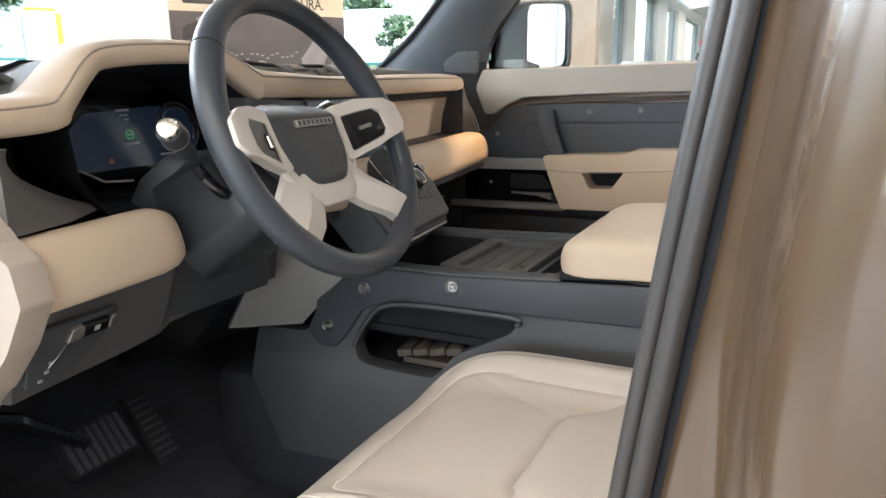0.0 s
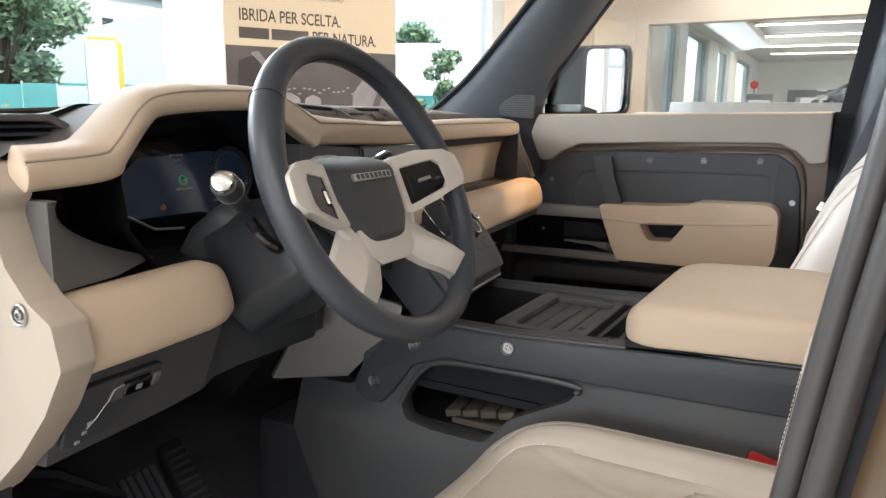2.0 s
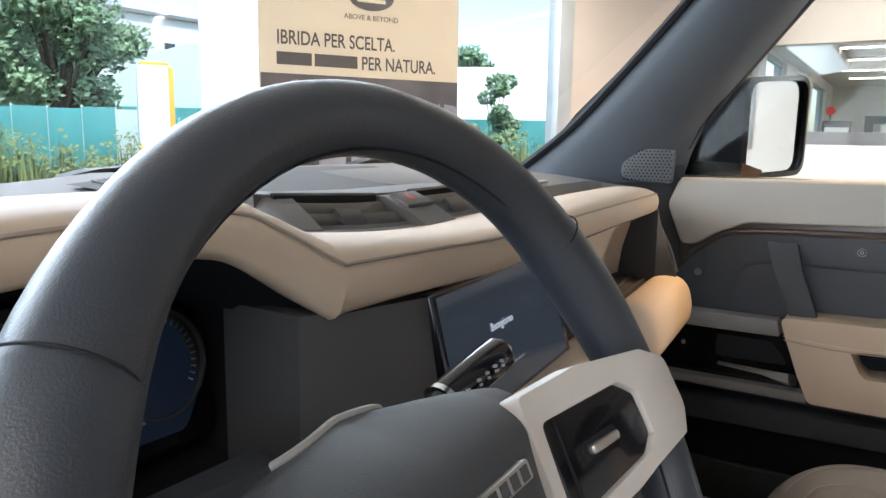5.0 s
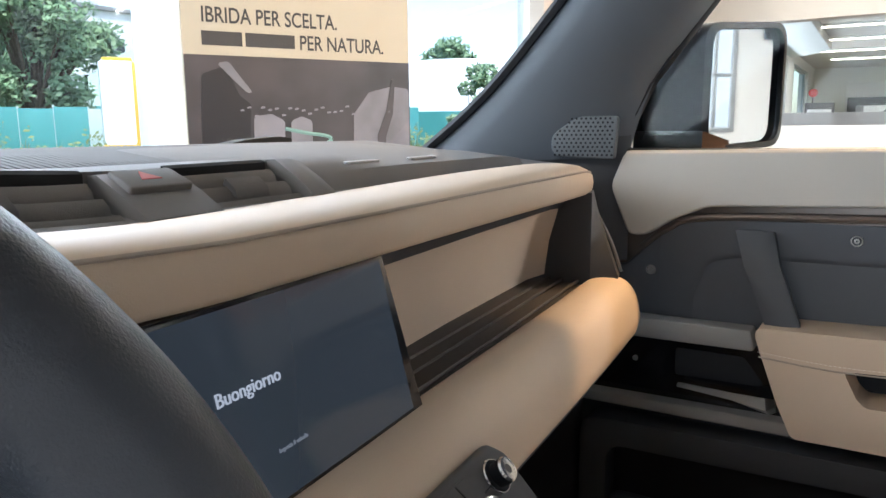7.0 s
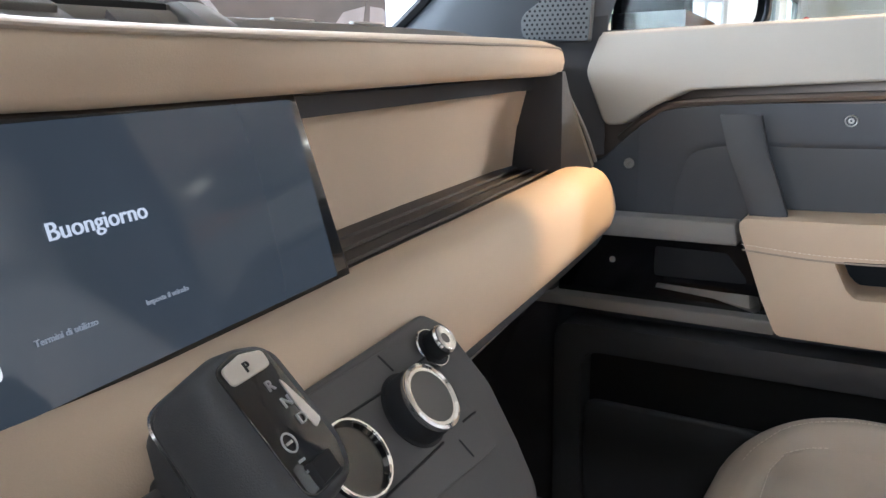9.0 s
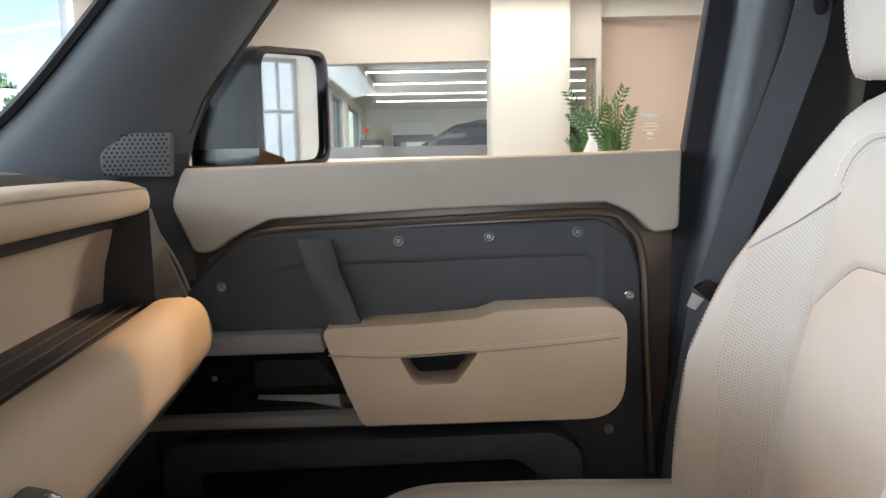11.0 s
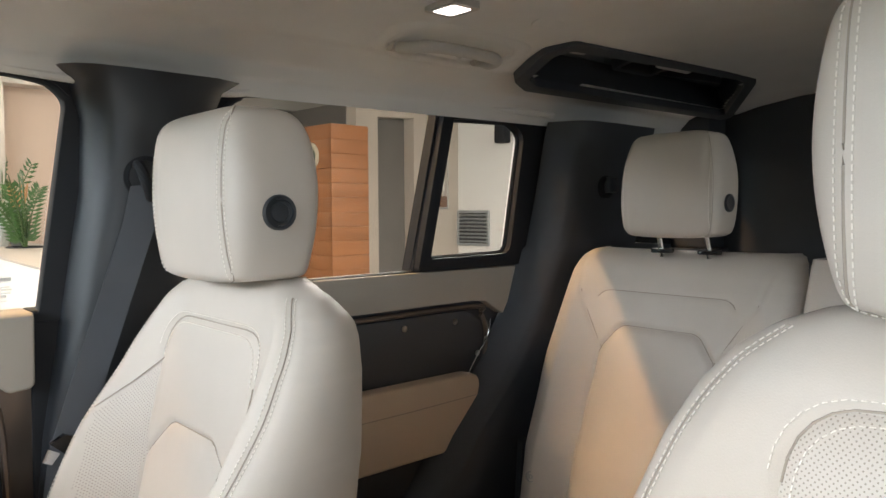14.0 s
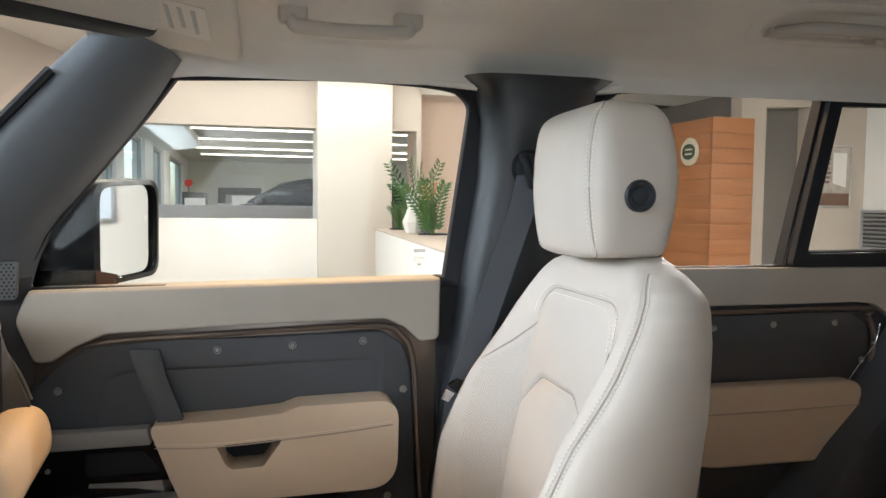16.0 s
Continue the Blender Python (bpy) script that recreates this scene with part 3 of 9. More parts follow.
part("vent_surround", loft([[(x, .372 + .06 * x, 1.34), (x, .374 + .06 * x, 1.3685), (x, .43, 1.369), (x, .475, 1.356)] for x in (-.19, -.1, 0, .14)]), GREY, dash)
lv = part("air_vent", holed(rounded([(-.750, 1.290), (-.588, 1.290), (-.592, 1.328), (-.615, 1.340), (-.750, 1.340)], [.004, .006, .012, .012, .004], 5), [rounded([(-.742, 1.296), (-.598, 1.296), (-.601, 1.324), (-.618, 1.333), (-.742, 1.333)], .006, 4)], "y", .278, .350, .003), GREY, dash, "outer air vent with dark slats")
part("recess", box(-.745, -.596, .318, .322, 1.294, 1.335), SEAL, lv)
for k in range(4):
    part("slat", loft([[(x, .284, 1.3005 + .0085 * k), (x, .286, 1.3035 + .0085 * k), (x, .312, 1.3065 + .0085 * k), (x, .312, 1.3040 + .0085 * k)] for x in (-.743, -.670, -.597)]), CHARCOAL, lv)
part("tab", box(-.690, -.655, .279, .292, 1.3085, 1.3130, .002), DARKGREY, lv)

# instrument housing
bm = loft([[(x, y, z) for x, y, z in ring] for ring in (
    [(-.575, .205, 1.345), (-.47, .215, 1.366), (-.36, .215, 1.364), (-.275, .20, 1.312), (-.26, .20, 1.24), (-.27, .19, 1.16), (-.41, .17, 1.15), (-.56, .18, 1.16), (-.60, .18, 1.22), (-.605, .185, 1.29)],
    [(-.55, .26, 1.325), (-.46, .265, 1.338), (-.36, .265, 1.335), (-.29, .26, 1.29), (-.275, .26, 1.24), (-.285, .25, 1.18), (-.41, .24, 1.17), (-.54, .245, 1.175), (-.575, .25, 1.22), (-.58, .25, 1.28)],
    [(-.56, .335, 1.325), (-.46, .335, 1.332), (-.36, .335, 1.330), (-.29, .335, 1.285), (-.27, .335, 1.24), (-.285, .328, 1.18), (-.41, .325, 1.165), (-.54, .325, 1.17), (-.575, .328, 1.22), (-.58, .328, 1.28)])], caps=False)
part("instrument_hood", bm, SEAL, dash, "matt black instrument hood", sharp=60)
cl = part("instrument_display", slab(rounded([(-.555, 1.185), (-.295, 1.185), (-.30, 1.305), (-.55, 1.305)], .02), "y", .281, .300, .004), GLOSS, dash, "dark glossy instrument display with faint figures")
cl.data.transform(Matrix.Translation((0, .28, 1.245)) @ pose(0, 0, 0, -12) @ Matrix.Translation((0, -.28, -1.245)))
face = Matrix.Translation((-.425, .2795, 1.245)) @ pose(0, 0, 0, 78, 0, 0)
bm = bmesh.new()
for a0 in range(0, 250, 9):
    a = radians(a0 - 35)
    bm2 = box(-.0005, .0005, .028, .032, 0, .0004)
    bm2.transform(face @ Matrix.Translation((.085, .002, .001)) @ pose(0, 0, 0, 0, 0, a0 - 125))
    add(bm, bm2)
part("dial_tick", bm, DIMMARK, cl)
lit = slab(rounded([(-.104, -.046), (.100, -.048), (.118, -.02), (.104, .030), (.044, .036), (-.071, .030), (-.098, .010)], .012, 4), "z", .0001, .0005)
lit.transform(face)
part("lit_face", lit, NAVYLIT, cl, "dim navy lit area")
part("dial_ring", lathe([(.036, 0), (.0368, .003), (.0385, .003), (.039, 0)], face @ Matrix.Translation((.085, .002, .0004)), 40), DARKGREY, cl)
part("green_lamp", tube([face @ Vector((-.005 + .006 * math.cos(a), -.002 + .006 * math.sin(a), .001)) for a in np.linspace(0, 2 * math.pi, 25)[:-1]], .0005, 5, True, up=(0, 1, .2)), GREENMARK, cl)
part("amber_lamp", tube([face @ Vector((-.045 + .0028 * math.cos(a), -.035 + .0028 * math.sin(a), .001)) for a in np.linspace(0, 2 * math.pi, 17)[:-1]], .0004, 5, True, up=(0, 1, .2)), AMBERMARK, cl)
for x, y, w, h in ((-.008, .032, .022, .003), (-.008, .025, .014, .0028), (-.004, .019, .007, .002), (-.005, -.014, .026, .003), (.055, -.034, .03, .003), (-.004, -.002, .007, .0022)):
    part("figure_bar", box(x - w / 2, x + w / 2, y - h / 2, y + h / 2, .0008, .0012, m=face), DIMMARK, cl)
# metal tube shaped as a streak of reflected light
part("light_streak", tube([face @ Vector((-.112, -.04, .012)), face @ Vector((-.075, -.062, .014)), face @ Vector((-.03, -.066, .014))], .0018, 6), SATIN, dash)
part("housing_back", slab([(-.70, 1.10), (-.262, 1.10), (-.262, 1.30), (-.35, 1.352), (-.54, 1.352), (-.70, 1.295)], "y", .342, .352), SEAL, dash)
# side cheek between hood and fascia
part("fascia_cheek", loft([[(-.30, .20, z), (-.262, .186 - d, z), (-.20, .196 - d, z), (-.118, .205 - d, z), (-.118, .25, z), (-.30, .27, z)] for z, d in ((1.11, .028), (1.20, .012), (1.30, -.004))]), DARKGREY, dash)

# centre display
lean = Matrix.Translation((-.022, .209, 1.252)) @ pose(0, 0, 0, -14, 0, 5.9)
scr = part("touch_screen", slab(rounded([(-.135, -.056), (.137, -.056), (.129, .060), (-.135, .060)], .004), "y", .002, .016, .002), GLOSS, dash, "dark glossy touch screen that shows a greeting")
scr.data.transform(lean)
flat = lean @ Matrix.Translation((0, .0017, 0)) @ pose(0, 0, 0, 90)
part("display", box(-.128, .122, -.050, .055, .0001, .0005, m=flat), SCREEN, scr)
words("greeting", "Buongiorno", flat @ Matrix.Translation((-.047, .0095, .0012)), .0102, SCREENTEXT, scr)
words("caption", "Termini di utilizzo", flat @ Matrix.Translation((-.0645, -.0265, .0012)), .0037, DIMTEXT, scr)
words("caption", "Imposta il veicolo", flat @ Matrix.Translation((-.013, -.0265, .0012)), .0034, DIMTEXT, scr)
part("scroll_bar", slab(rounded([(-.088, -.0335), (-.0785, -.0335), (-.0790, -.0015), (-.0885, -.0015)], .003), "z", .0008, .0012), BARLIGHT, scr).data.transform(flat)

# shelf on the passenger side
part("shelf_back", loft([[(.10, .268, 1.304), (.10, .285, 1.25), (.10, .292, 1.196)], [(.32, .300, 1.306), (.32, .320, 1.25), (.32, .326, 1.196)], [(.545, .325, 1.306), (.545, .345, 1.25), (.545, .350, 1.200)], [(.572, .315, 1.306), (.575, .330, 1.25), (.578, .335, 1.205)]], caps=False, closed=False), CREAM, dash, "cream panel at the back of the dash shelf", sharp=70)
part("shelf_header", loft([[(x, y, 1.292), (x, y - .002, 1.306), (x, y + .012, 1.306), (x, y + .012, 1.292)] for x, y in ((.10, .262), (.32, .293), (.545, .318), (.575, .312))]), CHARCOAL, dash, "dark band above the cream panel")
part("shelf", loft([[(x, y0, 1.186), (x, y0, 1.194), (x, y1, 1.200), (x, y1, 1.18)] for x, y0, y1 in ((.09, .205, .30), (.3, .232, .33), (.60, .262, .36))]), SHELFMAT, dash, "brown rubber-lined shelf")
for f in (.35, .6, .82):
    part("shelf_rib", tube([(.11, .205 + .09 * f, 1.198), (.35, .236 + .09 * f, 1.1985), (.575, .262 + .085 * f, 1.200)], .0022, 6), SHELFMAT, dash)
part("end_cheek", loft([[(.572, .275, z0), (.596, .283 - d, z0), (.616, .288 - d, z0), (.622, .34, z0), (.60, .40, z0), (.572, .36, z0)] for z0, d in ((1.11, .02), (1.16, .03), (1.205, .036), (1.25, .018), (1.29, .004), (1.312, -.002))]), CHARCOAL, dash)
part("edge_strip", tube(smooth_path([(.606, .292, 1.311), (.615, .285, 1.285), (.626, .268, 1.245), (.634, .256, 1.205)], 5), .0022, 6), SATIN, dash)

# lower grab pad
path = smooth_path([(-.27, .162, 1.163), (-.05, .182, 1.163), (.1, .200, 1.163), (.35, .228, 1.165), (.58, .252, 1.167)], 8)
tip = [(.612, .2555, 1.168, .90), (.632, .2575, 1.169, .68), (.644, .259, 1.170, .35)]
prof = [(.034 * math.copysign(abs(math.cos(a)) ** .8, math.cos(a)), .039 * math.copysign(abs(math.sin(a)) ** .75, math.sin(a))) for a in np.linspace(0, 2 * math.pi, 29)[:-1]]
part("lower_pad", sweep([(u - v * .22, v) for u, v in prof], path + [Vector(t[:3]) for t in tip], scale=[1] * len(path) + [t[3] for t in tip]), CREAM, dash, "rounded cream leather grab pad", sharp=70)
part("understrip", sweep([(-.03, -.012), (.03, -.012), (.03, .012), (-.03, .012)], [p + Vector((0, .012, -.040)) for p in path] + [Vector((.63, .275, 1.125))]), CHARCOAL, dash)
part("lower_body", loft([[(x, .225 + .09 * (x + .25), 1.13), (x, .26 + .09 * (x + .25), 1.02), (x, .42, .86), (x, .60, .80), (x, .60, 1.13)] for x in (-.25, .1, .64)]), SEAL, dash)
part("ambient_strip", tube([(.30, .262, 1.052), (.40, .272, 1.056), (.47, .279, 1.059)], .0012, 6), SATIN, dash)

# driver's side: knee pad, lower panel, switches
prof = [(.026 * math.copysign(abs(math.cos(a)) ** .7, math.cos(a)), .038 * math.copysign(abs(math.sin(a)) ** .7, math.sin(a))) for a in np.linspace(0, 2 * math.pi, 25)[:-1]]
kp = [(-.702, .150, 1.134, .94), (-.694, .150, 1.134, 1.0), (-.62, .152, 1.135, 1.0), (-.54, .155, 1.137, 1.0), (-.520, .157, 1.138, .96), (-.504, .159, 1.138, .80), (-.496, .161, 1.138, .5)]
part("knee_pad", sweep([(u - v * .28, v) for u, v in prof], [k[:3] for k in kp], scale=[k[3] for k in kp]), CREAM, dash, "rounded cream leather knee pad", sharp=70)
part("knee_slot", loft([[(x, .158, 1.160), (x, .180, 1.166), (x, .22, 1.166), (x, .22, 1.158)] for x in (-.70, -.47)]), SEAL, dash)
def cheek(k):
    w = .012 + .150 * k ** 2.0
    z = 1.262 - .086 * k
    return [(-.699, .150, z), (-.699 + w * .45, .150 + .020 * k, z), (-.699 + w, .156 + .066 * k, z), (-.699 + w * .9, .235, z), (-.699, .24, z)]
part("cheek_panel", loft([cheek(k / 10) for k in range(11)]), GREY, dash, "curved grey plastic cheek", sharp=60)
part("lower_panel", loft([[(-.700, .166, 1.115), (-.700, .150, 1.106), (-.700, .190, .992), (-.700, .25, .985), (-.700, .30, 1.10)],
      [(-.55, .168, 1.115), (-.55, .150, 1.102), (-.55, .192, 1.000), (-.55, .26, .990), (-.55, .30, 1.10)],
      [(-.50, .172, 1.115), (-.50, .156, 1.095), (-.50, .196, 1.003), (-.50, .26, .994), (-.50, .30, 1.10)],
      [(-.47, .21, 1.115), (-.47, .20, 1.08), (-.47, .21, 1.006), (-.47, .26, .998), (-.47, .30, 1.10)],
      [(-.33, .225, 1.115), (-.33, .215, 1.08), (-.33, .222, 1.008), (-.33, .27, 1.00), (-.33, .30, 1.10)],
      [(-.22, .24, 1.13), (-.22, .225, 1.08), (-.22, .235, 1.012), (-.22, .28, 1.004), (-.22, .32, 1.10)]]), DARKGREY, dash, "dark grey lower dash panel", sharp=30)
sw = part("switch_bank", slab(rounded([(-.69, 1.075), (-.585, 1.075), (-.60, 1.045), (-.645, 1.008), (-.692, 1.004)], .006), "y", -.004, .008, .002), CHARCOAL, dash, "recessed switch bank")
swm = Matrix.Translation((0, .1655, 1.055)) @ pose(0, 0, 0, 19) @ Matrix.Translation((0, 0, -1.055))
sw.data.transform(swm)
part("lamp_button", slab(rounded([(-.640, 1.052), (-.606, 1.052), (-.604, 1.068), (-.638, 1.068)], .003), "y", -.010, .0, .002), GLOSS, sw).data.transform(swm)
part("button_frame", slab(rounded([(-.655, 1.05), (-.640, 1.05), (-.638, 1.068), (-.650, 1.066)], .002), "y", -.0085, 0, .001), SATIN, sw).data.transform(swm)
part("button_frame", slab(rounded([(-.604, 1.052), (-.594, 1.054), (-.592, 1.068), (-.602, 1.068)], .002), "y", -.0085, 0, .001), SATIN, sw).data.transform(swm)
part("symbol", slab([(-.626, 1.057), (-.619, 1.057), (-.618, 1.063), (-.625, 1.063)], "y", -.0108, -.0102), DIMMARK, sw).data.transform(swm)
part("chrome_edge", tube([swm @ Vector((-.653, -.006, 1.05)), swm @ Vector((-.662, -.006, 1.035)), swm @ Vector((-.670, -.005, 1.024))], .0012, 6), CHROME, sw)
for x, z in ((-.668, 1.030), (-.672, 1.020), (-.678, 1.011)):
    part("symbol", slab([(x - .0025, z - .0015), (x + .0025, z - .0015), (x + .002, z + .002), (x - .002, z + .002)], "y", -.006, -.0045), DIMMARK, sw).data.transform(swm)

# painted end of the cross beam
outline = [(.235, 1.300), (.205, 1.298), (.168, 1.272), (.186, 1.255), (.168, 1.205), (.138, 1.176), (.107, 1.160), (.098, 1.120), (.130, 1.07), (.175, 1.020), (.240, .962), (.262, .948), (.33, .940), (.42, .95), (.46, 1.10), (.44, 1.28)]
hole = [(.285, 1.245), (.245, 1.222), (.226, 1.190), (.219, 1.160), (.30, 1.154), (.37, 1.16), (.37, 1.24)]
part("beam_end", holed(rounded(outline, .010, 4), [rounded(hole, .008, 4)], "x", -.728, -.698, .007, 3), BEAMEND, dash, "pale painted metal end of the dash beam")
part("vent_pocket", slab(hole, "x", -.712, -.700), GREY, dash)
part("pocket_lip", slab(rounded([(.262, 1.222), (.246, 1.205), (.240, 1.172), (.29, 1.168), (.36, 1.17), (.36, 1.225)], .006), "x", -.716, -.709, .002), SATIN, dash)
SCREW = screw_mesh("screw", .0085, SCREWMETAL)
piece("screw", SCREW, facing((-.7285, 0.149, 1.165), (-1, -.1, 0)), dash)
piece("screw", SCREW, facing((-.7285, .240, 1.283), (-1, -.1, 0)), dash)
# grey brace that drops to the console
bm = loft([[(-.240, .324, .915), (-.152, .236, .908), (-.140, .250, .908), (-.228, .338, .915)], [(-.232, .300, .965), (-.157, .188, .955), (-.145, .200, .955), (-.220, .312, .965)], [(-.222, .268, 1.02), (-.162, .125, 1.012), (-.150, .135, 1.012), (-.210, .280, 1.02)], [(-.212, .235, 1.085), (-.160, .120, 1.050), (-.148, .130, 1.050), (-.200, .247, 1.085)]])
part("console_brace", bm, GREYPALE, dash, "light grey painted brace", sharp=50)

# wipers behind the screen edge, on the cowl
cowl = solo("scuttle_panel", grid_mesh(30, 4, lambda u, v: Vector((-.74 + 1.5 * u, .795 - .13 * (2 * u - 1) ** 4 + .22 * v, 1.326 - .04 * v + .036 * math.sin(3.1 * u)))), SEAL, "black plastic scuttle panel below the windscreen", "scuttle panel", sharp=60)
def wiper(x):
    w = thing("wiper_arm", "black windscreen wiper arm at rest on the scuttle", "wiper", (x, .84, 1.350), "windscreen wipers")
    part("arm", loft([[(x + a, .83 + b, 1.350), (x + a, .83 + b, 1.350 + h), (x + a, .86 + b, 1.350 + h), (x + a, .86 + b, 1.350)] for a, b, h in ((-.075, .01, .008), (-.05, .008, .020), (-.02, .004, .026), (.05, 0, .030), (.075, 0, .027), (.078, 0, .026))]), SEAL, w)
    part("blade", tube([(x - .07, .84, 1.358), (x - .25, .80, 1.360), (x - .48, .79, 1.352)], .006, 6), SEAL, w)
wiper(-.02), wiper(.55)

# ---- steering wheel and column ----
wheel = thing("steering_wheel", "dark leather steering wheel with pale metal spokes", "steering wheel", (-.3655, .04, 1.275))
WM = Matrix.Translation((-.3655, .0385, 1.2755)) @ pose(0, 0, 0, 0, 0, 2.2) @ pose(0, 0, 0, -25.4)


def dish(x):
    """The spokes rise from the deep hub towards the rim."""
    return .013 - .036 * max(0.0, min(1.0, (abs(x) - .076) / .090))


def wheel_part(name, bm, material, label="", parent=None, sharp=35, dished=True):
    if dished:
        for v in bm.verts:
            v.co.y += dish(v.co.x) + .0055
            v.co.z -= .0040
    bm.transform(WM)
    return part(name, bm, material, parent or wheel, label, sharp)


n, rings = 120, []
for k in range(n):
    deg = 360 * k / n
    a = radians(deg)
    grip = sum(math.exp(-((deg - g) / 17) ** 2) for g in (28, 152))
    low = sum(math.exp(-((deg - g) / 12) ** 2) for g in (222, 318))
    r = .1775 - .004 * max(0, -math.sin(a)) ** 3
    ra, rb = .0148 + .0035 * grip + .0015 * low, .0165 + .002 * grip
    c = Vector(((r - .003 * grip) * math.cos(a), 0, (r - .003 * grip) * math.sin(a)))
    out = Vector((math.cos(a), 0, math.sin(a)))
    rings.append([c + out * ra * math.cos(b) + Vector((0, 1, 0)) * rb * math.sin(b) for b in (2 * math.pi * j / 20 for j in range(20))])
rim = wheel_part("rim", loft(rings, wrap=True), RIM, "dark blue-black leather rim", sharp=80, dished=False)
wheel_part("rim_seam", tube([(.1632 * math.cos(a), -.004, .1632 * math.sin(a)) for a in np.linspace(0, 2 * math.pi, 97)[:-1]], .0009, 5, True, up=(0, 1, 0.001)), SEAL, parent=rim, dished=False)
for deg in (38, 142):   # leather joins across the rim
    a = radians(deg)
    c, out = Vector((.1768 * math.cos(a), 0, .1768 * math.sin(a))), Vector((math.cos(a), 0, math.sin(a)))
    wheel_part("rim_join", tube([c + out * .0178 * math.cos(b) + Vector((0, 1, 0)) * .0184 * math.sin(b) for b in np.linspace(0, 2 * math.pi, 25)[:-1]], .0005, 5, True, up=(-math.sin(a), 0, math.cos(a))), SEAL, parent=rim, dished=False)

# airbag cover: a cushion with a crowned face and a long shoulder that falls back to the top edge
HALF = [(-.0610, .012), (-.058, .036), (-.049, .051), (-.040, .061), (-.027, .071), (-.010, .0765), (.010, .0785), (.026, .082), (.037, .090), (.047, .0955), (.055, .094), (.062, .074), (.066, .052), (.068, .034)]
def hub_at(u, v):
    z = -.0610 + .1290 * v
    q = 2 * u - 1
    half = float(np.interp(z, [h[0] for h in HALF], [h[1] for h in HALF]))
    edge = max(0.0, 1 - (1 - abs(q) ** 8) * (1 - max(0.0, (.10 - v) / .10) ** 3)) ** .5
    back = .056 * max(0.0, (z - .026) / .042) ** 1.7
    return Vector((q * half, -.015 + .017 * edge + back * (1 - .25 * abs(q)) + .004 * q * q, z - .006 * q * q * max(0, (v - .6) / .4)))


wheel_part("airbag_cover", grid_mesh(44, 44, hub_at), CHARCOAL, "dark soft-touch airbag cover", sharp=75)
wheel_part("airbag_back", slab(rounded([(-.080, .036), (.080, .036), (.062, -.02), (.043, -.044), (0, -.054), (-.043, -.044), (-.062, -.02)], .012), "y", .012, .060, .006), CHARCOAL)
# pale tube paints in the light caught along the cover's top edge
wheel_part("hub_lip", tube([hub_at(u, 1) + Vector((0, .002, .0005)) for u in np.linspace(0, 1, 41)], .0024, 8), GREYPALE, "pale tube for light caught on the airbag cover's edge")
bd = wheel_part("badge", slab(rounded([(-.039, .0165), (.039, .0165), (.039, .0255), (-.039, .0255)], .0015), "y", -.0178, -.0110, .0012), SATIN, "satin metal badge strip")
bm = bmesh.new()
for i in range(8):
    x = -.0325 + .0093 * i
    box(x - .0030, x + .0030, -.0183, -.0177, .0180, .0240, bm=bm)
wheel_part("badge_mark", bm, DARKGREY, parent=bd)
